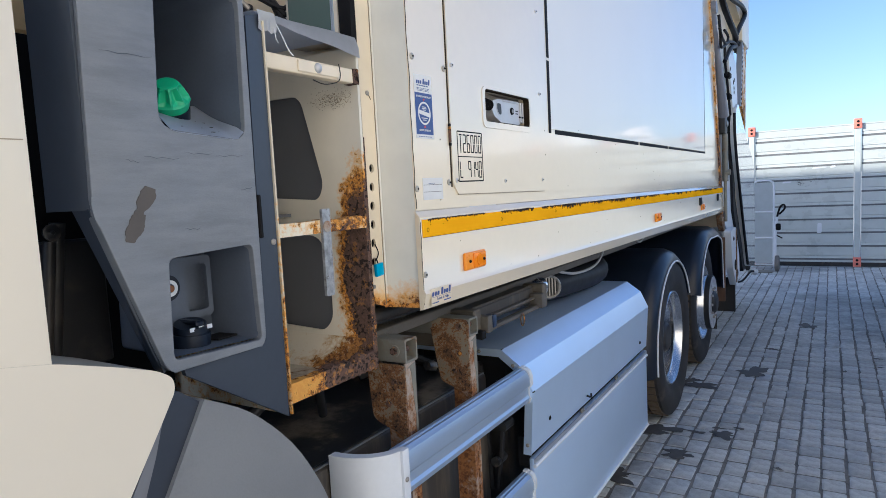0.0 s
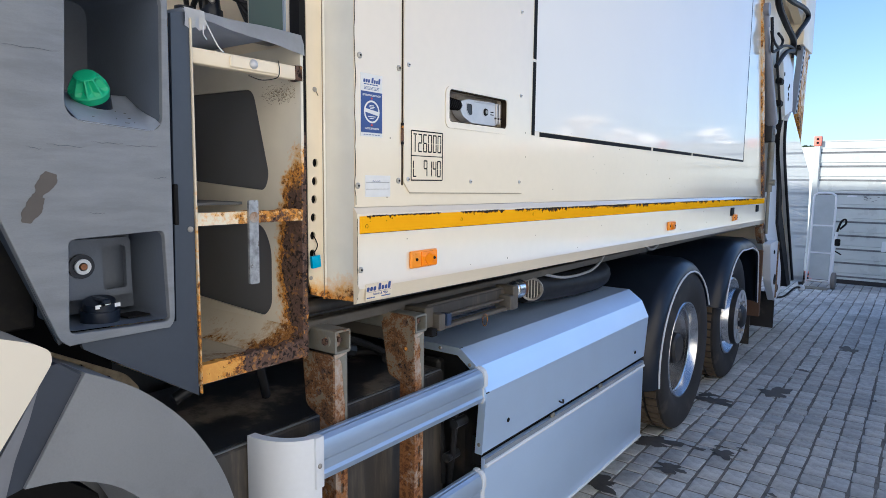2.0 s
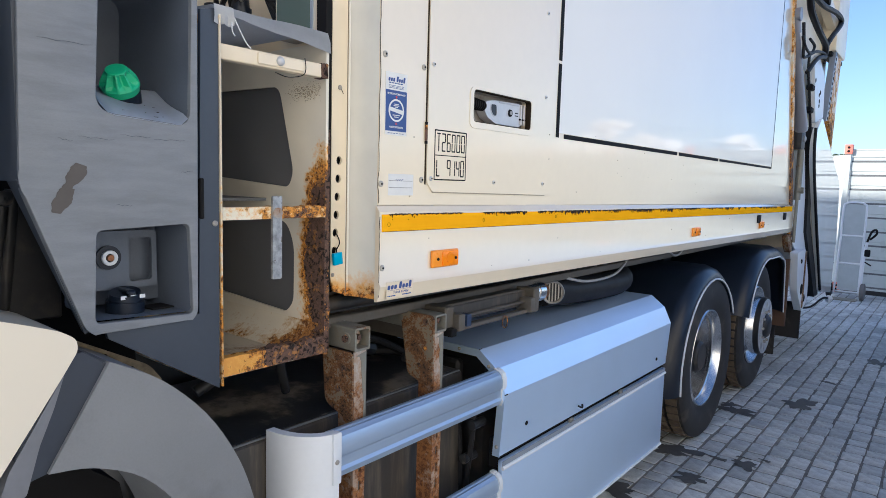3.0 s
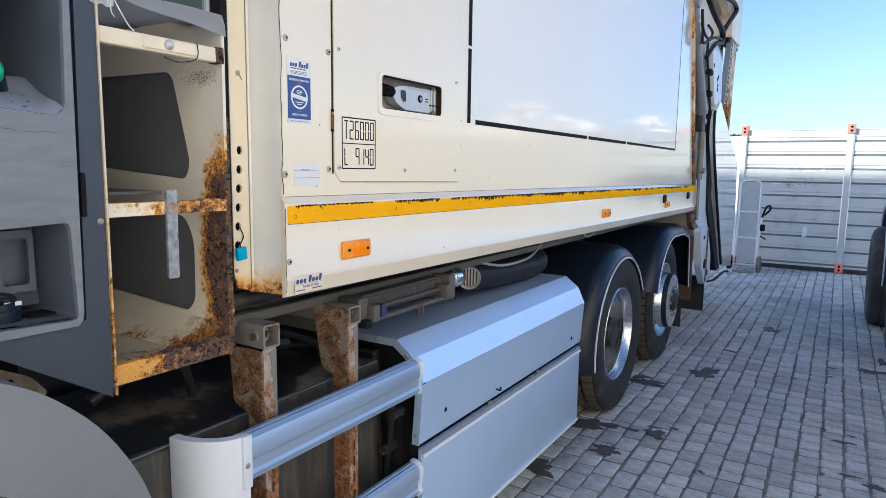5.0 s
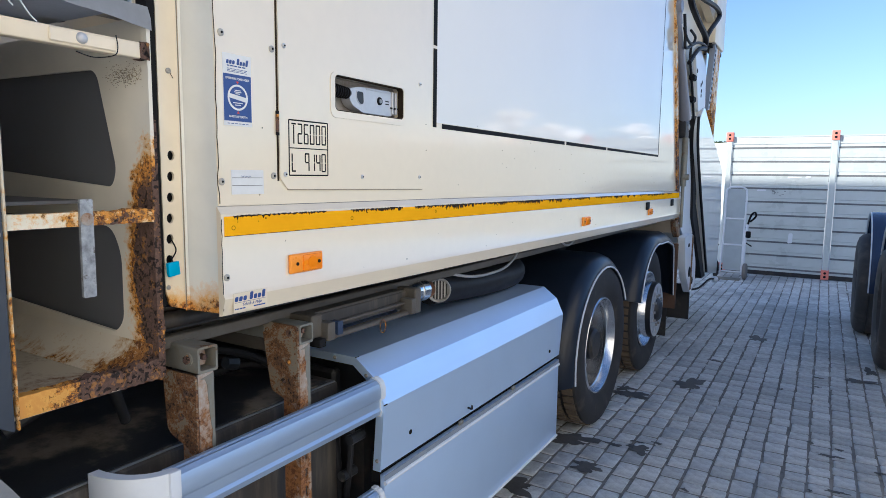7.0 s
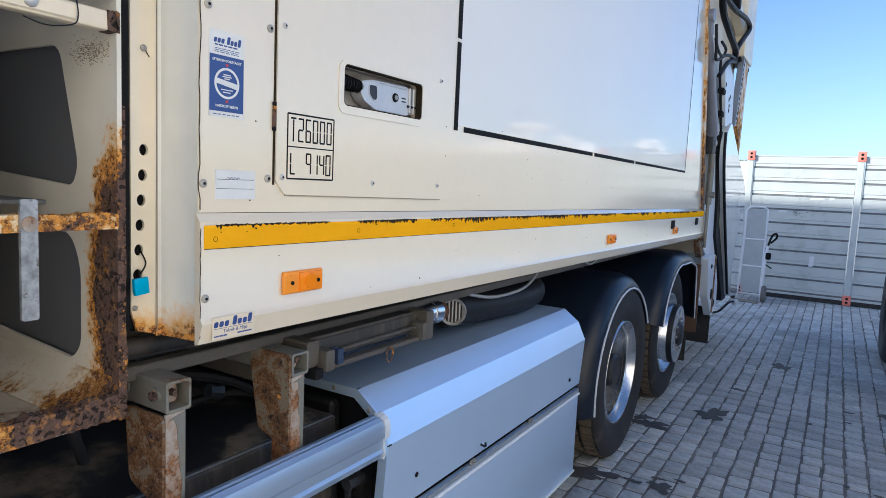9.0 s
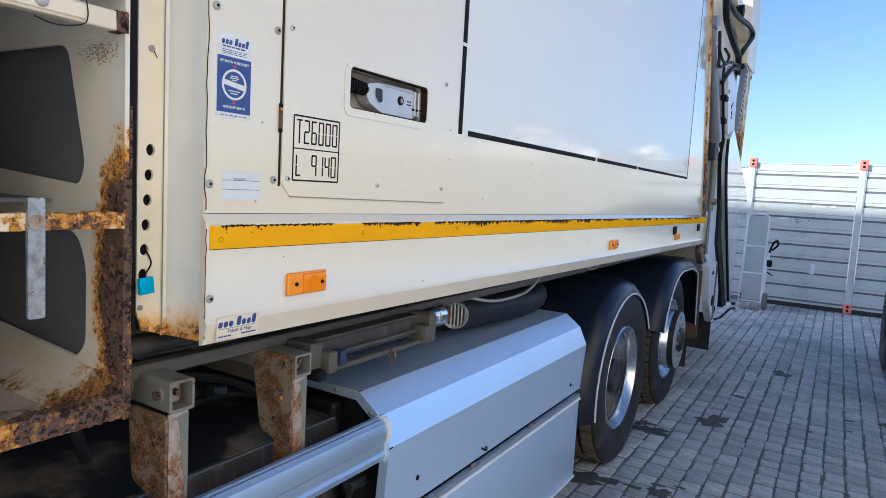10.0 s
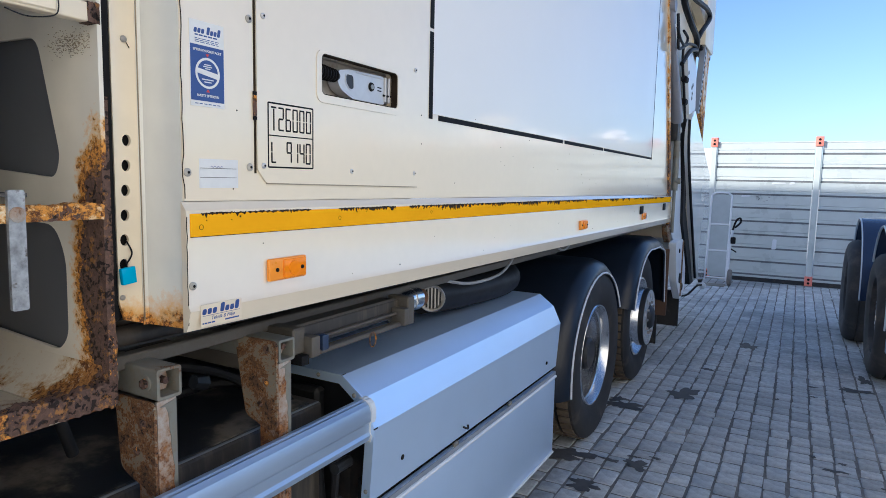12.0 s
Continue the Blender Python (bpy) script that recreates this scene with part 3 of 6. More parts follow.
    bm = bx(B(), -2.45, -2.42, 0.0, 4.6, 1.2, 3.35)
    part("far_side", bm, "cream_worn", truck)
    bm = bx(B(), -2.42, -0.1, -0.01, 0.03, 1.2, 3.35)
    part("front_wall", bm, "cream_worn", truck)
    bm = bx(B(), -2.42, -0.04, 0.03, 4.85, 1.2, 1.26)
    part("body_floor", bm, "dark", truck)
    return body


body = body_shell()


def tyre_mesh(R=0.478, ri=0.292, w=0.27):
    prof = [(0.012, R - 0.1), (0.012, R - 0.05), (0.006, R - 0.018), (-0.008, R), (-0.085, R), (-0.088, R - 0.012), (-0.097, R - 0.012), (-0.1, R), (-0.17, R), (-0.173, R - 0.012), (-0.182, R - 0.012), (-0.185, R), (-w + 0.036, R), (-w + 0.02, R - 0.012), (-w, R - 0.1), (-w + 0.012, ri), (-w + 0.05, ri - 0.01), (-0.05, ri - 0.01), (-0.014, ri), (-0.006, ri + 0.02), (0.006, ri + 0.045)]
    bm = lathe(B(), prof, 64)
    return bm


def lugs(R=0.478, w=0.27, n=52):
    bm = B()
    for k in range(n):
        a = 2 * math.pi * k / n
        for x0, x1, s in ((-0.083, -0.022, 0), (-0.168, -0.102, 0.5), (-0.248, -0.187, 0)):
            m = Matrix.Rotation(a + s * 2 * math.pi / n, 4, "X") @ Matrix.Translation(((x0 + x1) / 2, 0, R)) @ Matrix.Diagonal((x1 - x0, 0.042, 0.018, 1))
            bmesh.ops.create_cube(bm, size=1, matrix=m)
    return bm


def wheel(name, at, kind):
    holder = part(name, tyre_mesh(), "rubber", truck, "black truck tyre on a bright alloy rim", at, 50)
    part("tread", lugs(), "tread", holder, "dusty brown tread blocks", at)
    if kind == "drive":
        prof = [(-0.012, 0.297), (-0.005, 0.292), (-0.005, 0.284), (-0.024, 0.276), (-0.05, 0.27), (-0.056, 0.262), (-0.07, 0.262), (-0.076, 0.268), (-0.115, 0.265), (-0.175, 0.255), (-0.185, 0.235), (-0.195, 0.235), (-0.19, 0.27), (-0.06, 0.285), (-0.02, 0.296)]
        part("rim", lathe(B(), prof, 64), "chrome", holder, "polished dished alloy rim", at, 40)
        part("wheel_disc", lathe(B(), [(-0.18, 0.245), (-0.175, 0.22), (-0.15, 0.195), (-0.15, 0.1), (-0.17, 0.1), (-0.19, 0.245)], 48), "rim_disc", holder, "dusty wheel disc", at, 40)
        bm = lathe(B(), [(-0.15, 0.115), (-0.12, 0.11), (-0.11, 0.1), (-0.05, 0.095), (-0.035, 0.08), (-0.035, 0.001), (-0.16, 0.001)], 32)
        part("hub", bm, "dark", holder, "grimy protruding hub", at)
        for k in range(10):
            a = 2 * math.pi * k / 10
            bm = cyl(B(), (-0.152, 0.168 * math.cos(a), 0.168 * math.sin(a)), (-0.11, 0.168 * math.cos(a), 0.168 * math.sin(a)), 0.017, 0.014, 6)
            part("wheel_nut", bm, "steel", holder, "", at)
        bm = lathe(B(), [(-0.33, 0.47), (-0.58, 0.47), (-0.58, 0.29), (-0.33, 0.29)], 40)
        part("inner_tyre", bm, "rubber", holder, "", at)
    else:
        prof = [(-0.002, 0.297), (0.004, 0.292), (0.004, 0.284), (-0.02, 0.276), (-0.05, 0.262), (-0.06, 0.235), (-0.03, 0.226), (0.05, 0.212), (0.06, 0.206), (0.052, 0.2), (-0.03, 0.214), (-0.09, 0.24), (-0.09, 0.28), (-0.02, 0.296)]
        part("rim", lathe(B(), prof, 64), "chrome", holder, "bright alloy rim with an outward dish", at, 40)
        outer = [(0.206 * math.cos(radians(6 * k)), 0.206 * math.sin(radians(6 * k))) for k in range(60)]
        holes = [[(0.163 * math.cos(radians(36 * k + 18)) + 0.026 * math.cos(radians(30 * j)), 0.163 * math.sin(radians(36 * k + 18)) + 0.026 * math.sin(radians(30 * j))) for j in range(12)] for k in range(10)]
        bm = plate(B(), outer, holes, "x", 0.074, 0.012)
        part("rim_face", bm, mat("rim_face_alloy", (0.66, 0.68, 0.7), 0.34, metal=0.6, var=0.12, scale=14, bump=0.05), holder, "round-holed rim face", at)
        # Black disc added to give the rim holes their shade.
        part("rim_backing", cyl(B(), (0.0, 0, 0), (0.005, 0, 0), 0.2, 0.2, 40), "ink", holder, "", at)
        part("flange_edge", lathe(B(), [(0.035, 0.2), (0.035, 0.216), (0.07, 0.216), (0.072, 0.207), (0.06, 0.207)], 48), "dark", holder, "dark greasy flange edge", at)
        bm = lathe(B(), [(0.06, 0.1), (0.082, 0.09), (0.1, 0.07), (0.105, 0.055), (0.105, 0.001), (0.05, 0.001)], 32)
        part("hub", bm, "dark", holder, "dark greasy hub", at)
        for k in range(10):
            a = 2 * math.pi * k / 10
            bm = cyl(B(), (0.06, 0.115 * math.cos(a), 0.115 * math.sin(a)), (0.09, 0.115 * math.cos(a), 0.115 * math.sin(a)), 0.012, 0.01, 6)
            part("wheel_nut", bm, "steel", holder, "", at)
    return holder


wheel("drive_wheel", (0.0, 2.82, 0.475), "drive")
wheel("tag_wheel", (-0.03, 4.08, 0.475), "tag")


def wheel_arch(cy, cz, x1, pts, label):
    """A moulded arch: piping edge, rolled shoulder and the sheet over the tyre."""
    bm = B()
    steps = ((0.0, 0.985), (0.001, 1.0), (-0.012, 1.06), (-0.04, 1.12), (-0.085, 1.155), (-0.62, 1.16), (-0.62, 1.14), (-0.085, 1.13), (-0.03, 1.05), (-0.012, 0.985))
    rows = [[bm.verts.new((x1 + dx, cy + (y - cy) * k, cz + (z - cz) * k)) for y, z in pts] for dx, k in steps]
    rows.append(rows[0])
    for r0, r1 in zip(rows, rows[1:]):
        for i in range(len(pts) - 1):
            bm.faces.new((r0[i], r0[i + 1], r1[i + 1], r1[i]))
    for i in (0, -1):
        bm.faces.new([r[i] for r in rows[:-1]])
    a = part("wheel_arch", bm, "black", truck, label, angle=50)
    bm = tube(B(), [(x1 + 0.003, y, z) for y, z in pts], 0.0055, 6, 1)
    part("white_piping", bm, "white", a, "white edge piping")
    part("inner_wall", bx(B(), x1 - 0.66, x1 - 0.63, pts[0][0], pts[-1][0], 0.35, 1.05), "dark", a)


c1 = [(2.80 + 0.505 * math.cos(radians(a)), 0.455 + 0.505 * math.sin(radians(a))) for a in range(190, 19, -9)]
wheel_arch(2.80, 0.455, 0.015, c1, "black plastic wheel arch edged with white piping")
c2 = [(4.14 + 0.507 * math.cos(radians(a)), 0.475 + 0.507 * math.sin(radians(a))) for a in range(166, 79, -7)] + [(4.45, 0.975), (4.66, 0.93), (4.70, 0.89), (4.775, 0.48)]
wheel_arch(4.14, 0.475, 0.025, c2, "black plastic wheel arch with a squared rear end")


# ---- side box, guard rail, brackets ----
def side_box():
    y0, y1 = 0.53, 2.0
    lid = [(-0.42, 0.952), (-0.06, 0.952), (0.008, 0.902), (0.044, 0.826), (0.03, 0.62), (0.02, 0.62), (0.034, 0.824), (0.0, 0.895), (-0.062, 0.942), (-0.42, 0.942)]
    bm = prism(B(), lid, "y", y0, y1)
    bevelled(bm, 0.0015, 1, 30)
    box = part("side_box", bm, "silver", truck, "silver painted equipment box with a faceted lid", angle=14)
    bm = bx(B(), 0.012, 0.03, y0 + 0.02, y1, 0.2, 0.597, 0.004, 2)
    part("lower_panel", bm, "silver", box, "silver lower panel")
    bm = B()
    cyl(bm, (0.031, y0 + 0.02, 0.572), (0.031, y1, 0.572), 0.0065, 0.0065, 10)
    part("hem", bm, "white", box, "pale folded hem")
    part("bottom_hem", cyl(B(), (0.031, y0 + 0.02, 0.205), (0.031, y1, 0.205), 0.006, 0.006, 10), "white", box, "pale folded bottom hem")
    part("hem_strip", bx(B(), 0.0295, 0.0315, y0 + 0.02, y1, 0.58, 0.596), "rail_grey", box, "grey strip over the hem")
    bm = bx(B(), -0.4, -0.08, y0 + 0.06, y1 - 0.02, 0.22, 0.92)
    part("inner_case", bm, "dark", box)
    # Black strip paints the shade between lid and lower panel.
    part("gap_seal", bx(B(), -0.03, 0.006, y0 + 0.03, y1, 0.56, 0.66), "ink", box, "black strip standing for the shade in the gap")
    # end flange with rivets
    bm = prism(B(), [(-0.42, 0.953), (-0.06, 0.953), (0.009, 0.903), (0.0455, 0.826), (0.031, 0.618), (0.004, 0.618), (0.018, 0.82), (-0.012, 0.885), (-0.07, 0.928), (-0.42, 0.928)], "y", y0 - 0.004, y0 + 0.001)
    part("end_flange", bm, "silver", box)
    for x, z in ((-0.14, 0.941), (-0.02, 0.905), (0.028, 0.8), (0.02, 0.65)):
        part("rivet", rivet(x, y0 - 0.004, z, 0.006, "y"), "steel", box)
    for a, b, c, d in ((-0.0615, -0.0585, 0.9525, 0.9535), (0.0075, 0.0105, 0.9015, 0.9045), (0.044, 0.0462, 0.824, 0.827)):
        part("seam", bx(B(), a, b, y0 - 0.005, y0 + 0.012, c, d), "ink", box)
    for y, z in ((0.68, 0.69), (1.86, 0.67)):
        part("plug", rivet(0.034, y, z, 0.008), "ink", box)
    bm = tube(B(), [(0.033, 1.06, 0.648), (0.05, 1.06, 0.646), (0.052, 1.055, 0.66)], 0.004, 6, 3)
    part("hook", bm, "dark", box)
    for y in (1.0, 1.45):
        bm = bx(B(), 0.024, 0.034, y, y + 0.03, 0.597, 0.612, 0.003)
        part("hinge", bm, "zinc", box)
    return box


side_box()


def guard_rail():
    y0, y1 = -0.165, 0.535
    for z, first in ((0.79, True), (0.45, False)):
        pr = [(0.0, z), (0.03, z + 0.004), (0.036, z + 0.02), (0.031, z + 0.028), (0.031, z + 0.05), (0.037, z + 0.058), (0.037, z + 0.082), (0.03, z + 0.1), (0.024, z + 0.104), (0.02, z + 0.108), (0.014, z + 0.108), (0.01, z + 0.111), (0.0, z + 0.111), (-0.004, z + 0.1), (-0.004, z + 0.01)]
        bm = prism(B(), pr, "y", y0, y1)
        r = part("guard_rail", bm, "alu", truck, "ribbed aluminium side guard rail", angle=25)
        bm = B()
        prism(bm, [(0.0 if a < 0.01 else a + 0.004, b + (0.004 if b > z + 0.05 else -0.004)) for a, b in pr], "y", y1 - 0.012, y1 + 0.006)
        part("rail_end_cap", bm, "white", r, "white plastic end cap")
    # rounded white front piece joining both rails
    bm = B()
    arc = [(-0.095 + 0.135 * math.sin(radians(a)), -0.155 - 0.104 * math.cos(radians(a))) for a in range(0, 91, 9)]
    prism(bm, arc + [(0.018, -0.155)] + [(-0.095 + 0.113 * math.sin(radians(a)), -0.155 - 0.082 * math.cos(radians(a))) for a in range(81, -1, -9)], "z", 0.44, 0.907)
    bevelled(bm, 0.004, 2, 50)
    c = part("rail_front_piece", bm, "white", truck, "white rounded plastic corner of the side guard")
    bm = bx(B(), 0.022, 0.044, -0.175, -0.15, 0.785, 0.908, 0.004, 2)
    part("collar", bm, "white", c)
    part("rivet", rivet(0.044, -0.165, 0.84, 0.006), "steel", c)


guard_rail()


def bracket(y0, y1, x_end, z0, z1, leg_bottom, plate_out):
    """An open square tube on a tapered, rounded hanger plate, with a slotted leg below."""
    bm = plate(B(), rounded([(y0, z0), (y1, z0), (y1, z1), (y0, z1)], 0.006), [rounded([(y0 + 0.006, z0 + 0.006), (y1 - 0.005, z0 + 0.006), (y1 - 0.005, z1 - 0.005), (y0 + 0.006, z1 - 0.005)], 0.004)], "x", x_end, 0.55)
    tb = part("bracket_tube", bm, "zinc", truck, "galvanised square tube bracket, open at its end")
    for dx, r in ((0.03, 0.0105), (0.125, 0.012)):
        part("bolt", cyl(B(), (x_end - dx, y0, z0 + 0.03), (x_end - dx, y0 - 0.009, z0 + 0.03), r, r * 0.92, 6), "crust" if dx < 0.1 else "zinc", tb)
        part("washer", cyl(B(), (x_end - dx, y0 + 0.001, z0 + 0.03), (x_end - dx, y0 - 0.003, z0 + 0.03), r * 1.4, r * 1.35, 16), "zinc", tb)
    part("clamp_block", bx(B(), x_end - 0.09, x_end - 0.022, y0 + 0.008, y1 - 0.012, z0 + 0.01, z1 - 0.012, 0.008, 2), "leg_rust", tb)
    part("clamp_bolt", cyl(B(), (x_end - 0.03, (y0 + y1) / 2, z0 + 0.032), (x_end - 0.009, (y0 + y1) / 2, z0 + 0.032), 0.008, 0.007, 6), "crust", tb)
    # hanger plate with a folded, rusting lower lip
    o = [(x_end + u, z0 + v) for u, v in plate_out]
    bm = prism(B(), rounded(o, 0.016, 4), "y", y0 - 0.008, y0 - 0.002)
    bevelled(bm, 0.0015, 1, 60)
    h = part("hanger_plate", bm, "zinc_rust", truck, "tapered hanger plate pitted with rust")
    for dx, dz in ((0.03, -0.045), (0.05, -0.1)):
        part("bolt", rivet(x_end - dx, y0 - 0.008, z0 + dz, 0.008, "y", 0.005), "crust", h)
    # leg: channel with slots in its outer face
    ym = y1 - 0.012
    holes = [rrect(ym - 0.022, ym - 0.013, z, z + 0.028, 0.004) for z in [leg_bottom + 0.03 + 0.05 * k for k in range(int((0.78 - leg_bottom) / 0.05))]]
    bm = plate(B(), [(y0, leg_bottom), (ym, leg_bottom), (ym, z0 - 0.001), (y0, z0 - 0.001)], holes, "x", x_end - 0.001, 0.005)
    bx(bm, x_end - 0.058, x_end - 0.006, y0, y0 + 0.005, leg_bottom, z0 - 0.01)
    lg = part("leg", bm, "leg_rust", truck, "rust-streaked slotted leg of the side guard")
    rnd = random.Random(int(y0 * 1000))
    left = [(ym - 0.006 - 0.016 * (k / 20) ** 2 + rnd.uniform(-0.003, 0.003), z0 - 0.24 + 0.0119 * k) for k in range(20)]
    part("bare_edge", prism(B(), left + [(y0 + 0.004, z0 - 0.012), (ym - 0.0003, z0 - 0.003), (ym - 0.0003, z0 - 0.24)], "x", x_end - 0.001, x_end + 0.0002), "zinc", lg, "bare zinc along the edge")


bracket(-0.055, -0.003, -0.02, 1.064, 1.122, 0.42, [(-0.112, -0.002), (0.0, -0.002), (0.0, -0.186), (-0.035, -0.166), (-0.07, -0.156), (-0.1, -0.142)])
bracket(0.243, 0.293, -0.012, 1.062, 1.113, 0.42, [(-0.128, 0.05), (0.0, 0.05), (0.0, -0.15), (-0.035, -0.155), (-0.06, -0.142), (-0.095, -0.132)])


# ---- cab side and storage box ----
def grey_panel():
    top, x = 1.98, -0.05
    outer = rounded([(-0.735, top), (-0.747, 1.465), (-0.652, 1.203), (-0.448, 1.203), (-0.44, top)], 0.022, 4)
    up = rounded([(-0.617, 1.85), (-0.63, 1.59), (-0.46, 1.577), (-0.453, 1.838)], 0.03, 5)
    low = rounded([(-0.634, 1.385), (-0.64, 1.222), (-0.458, 1.215), (-0.464, 1.392)], 0.012, 4)
    bm = plate(B(), outer, [up, low], "x", x, 0.02)
    bevelled(bm, 0.0095, 3, 50)
    p = part("side_panel", bm, "grey_plastic", truck, "scuffed grey plastic service panel with two recesses")
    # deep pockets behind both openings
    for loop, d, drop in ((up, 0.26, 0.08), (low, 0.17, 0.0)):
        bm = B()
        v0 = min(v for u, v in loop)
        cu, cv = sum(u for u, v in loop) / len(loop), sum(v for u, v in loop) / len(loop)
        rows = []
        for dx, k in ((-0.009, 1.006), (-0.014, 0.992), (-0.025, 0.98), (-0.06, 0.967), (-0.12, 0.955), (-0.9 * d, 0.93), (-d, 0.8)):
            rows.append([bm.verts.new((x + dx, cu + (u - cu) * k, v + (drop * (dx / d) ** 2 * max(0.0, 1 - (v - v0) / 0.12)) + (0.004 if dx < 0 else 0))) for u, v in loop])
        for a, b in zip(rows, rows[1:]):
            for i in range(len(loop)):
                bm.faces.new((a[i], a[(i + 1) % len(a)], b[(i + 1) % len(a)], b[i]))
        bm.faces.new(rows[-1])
        lin = part("recess_liner", bm, "recess", p, "moulded recess walls, grey darkened for their shade")
        if loop is up:
            # moulded floor curving up towards the filler neck
            bm = B()
            g = []
            for i in range(9):
                f = i / 8
                row = []
                for j in range(13):
                    h = j / 12
                    yy = -0.624 + 0.16 * h
                    side = max(0.0, abs(h - 0.5) - 0.36) / 0.14
                    row.append(bm.verts.new((x + 0.001 - 0.13 * f, yy + 0.004 * math.sin(5 * f) * (0.5 - h), 1.5905 - 0.011 * h + 0.016 * side ** 2 * (1 - f) + 0.068 * f + 0.006 * math.sin(3 * h + 4 * f) * f - (0.004 if i == 0 else 0))))
                g.append(row)
            for a, b in zip(g, g[1:]):
                for j in range(12):
                    bm.faces.new((a[j], a[j + 1], b[j + 1], b[j]))
            bmesh.ops.solidify(bm, geom=bm.faces[:], thickness=-0.004)
            # Floor colour is paled and blued to carry the skylight on it.
            fl = part("recess_floor", bm, mat("scratched_skylit_floor", (0.52, 0.58, 0.68), 0.35, var=0.12, scale=12, bump=0.2), lin, "scratched moulded recess floor, paled blue for skylight")
            rnd = random.Random(6)
            for k in range(9):
                px, py, an, ln = x - rnd.uniform(0.01, 0.07), rnd.uniform(-0.6, -0.48), rnd.uniform(-1.2, 1.2), rnd.uniform(0.002, 0.007)
                h = (py + 0.624) / 0.16
                f = (x - px) / 0.13
                pz = 1.5905 - 0.011 * h + 0.068 * f + 0.006 * math.sin(3 * h + 4 * f) * f + 0.001
                part("scratch", bx(B(), px - 0.0002, px + 0.0002, py - ln * 0.7, py + ln * 0.7, pz - 0.001, pz + 0.0001, 0, 1, Matrix.Rotation(an, 4, "Z")), "grime", fl)
    # side turned towards the cab, its shade put into a darker grey
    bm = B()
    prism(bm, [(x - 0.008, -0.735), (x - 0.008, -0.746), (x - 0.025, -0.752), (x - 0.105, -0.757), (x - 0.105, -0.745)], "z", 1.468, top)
    part("panel_return", bm, "grey_side", p, "side return, its shade put into a dark grey")
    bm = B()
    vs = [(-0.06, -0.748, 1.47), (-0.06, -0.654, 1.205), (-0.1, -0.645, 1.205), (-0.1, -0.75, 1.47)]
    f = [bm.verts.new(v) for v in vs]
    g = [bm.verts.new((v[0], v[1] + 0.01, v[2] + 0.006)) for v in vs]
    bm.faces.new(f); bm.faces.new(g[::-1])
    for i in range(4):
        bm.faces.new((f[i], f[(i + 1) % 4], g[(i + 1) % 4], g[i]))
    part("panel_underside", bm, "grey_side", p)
    # scuff through the paint
    rnd = random.Random(5)
    line = [(-0.656, 1.498), (-0.66, 1.486), (-0.668, 1.474), (-0.673, 1.463), (-0.679, 1.453), (-0.684, 1.44), (-0.69, 1.43), (-0.697, 1.417)]
    wid = [0.008, 0.0135, 0.0115, 0.0085, 0.0105, 0.0125, 0.0115, 0.006]
    line, wid = eased(line, 4), [v for v, _ in eased([(v, 0) for v in wid], 4)]
    lft = [(y - w + rnd.uniform(-0.0013, 0.0013), z + 0.3 * w + rnd.uniform(-0.0006, 0.0006)) for (y, z), w in zip(line, wid)]
    rgt = [(y + w * (0.55 if i in (11, 12, 13) else 1.0) + rnd.uniform(-0.001, 0.001), z - 0.3 * w + rnd.uniform(-0.0006, 0.0006)) for i, ((y, z), w) in enumerate(zip(line, wid))]
    bm = prism(B(), lft + rgt[::-1], "x", x + 0.0005, x + 0.0012)
    part("scuff", bm, mat("bare_patch", (0.1, 0.09, 0.083), 0.8, var=0.12, scale=30), p, "bare brownish scuff patch")
    for y0, y1, z, s in ((-0.715, -0.632, 1.695, 0.001), (-0.69, -0.668, 1.54, -0.004), (-0.66, -0.6, 1.545, -0.003), (-0.59, -0.535, 1.552, -0.001), (-0.53, -0.47, 1.548, 0.002), (-0.48, -0.455, 1.49, 0.003), (-0.6, -0.572, 1.43, -0.002)):
        n = 6
        up_ = [(y0 + (y1 - y0) * i / n, z + s * i / n + 0.0011 * math.sin(i * 2.3)) for i in range(n + 1)]
        bm = prism(B(), up_ + [(u, v - 0.0003 - 0.0004 * math.sin(math.pi * i / n)) for i, (u, v) in list(enumerate(up_))[::-1]], "x", x + 0.0002, x + 0.0007)
        part("scratch", bm, "grey_side", p)
    # green filler cap
    c = Vector((-0.115, -0.562, 1.657))
    d = Vector((0.5, -0.42, 0.76)).normalized()
    m = Matrix.Translation(c) @ d.to_track_quat("Z", "Y").to_matrix().to_4x4() @ Matrix.Scale(0.91, 4)
    bm = B()
    rings = []
    # nine sunken grip fields between raised ridges
    spokes = [(40 * s + o, sunk) for s in range(9) for o, sunk in ((-17.5, 1), (-2.5, 0), (2.5, 0), (17.5, 1))]
    for h, r, dip in ((-0.03, 0.034, 0.0), (-0.016, 0.037, 0.0), (-0.012, 0.0385, 0.001), (-0.008, 0.037, 0.002), (-0.003, 0.036, 0.011), (0.014, 0.0265, 0.011), (0.019, 0.0225, 0.002), (0.0215, 0.0205, 0.0), (0.0225, 0.016, 0.0)):
        rings.append([bm.verts.new(m @ Vector(((r - dip * s) * math.cos(radians(a)), (r - dip * s) * math.sin(radians(a)), h))) for a, s in spokes])
    for a, b in zip(rings, rings[1:]):
        for k in range(36):
            bm.faces.new((a[k], a[(k + 1) % 36], b[(k + 1) % 36], b[k]))
    bm.faces.new(rings[0][::-1])
    bm.faces.new(rings[-1])
    part("filler_cap", bm, "green", p, "green plastic filler cap with nine sunken grip fields", angle=12)
    bm = cyl(B(), c - d * 0.06, c - d * 0.025, 0.03, 0.033, 24)
    part("filler_neck", bm, "black", p)
    # lower recess: inner plate, coupling, black cap
    bm = bx(B(), -0.19, -0.18, -0.62, -0.46, 1.23, 1.385)
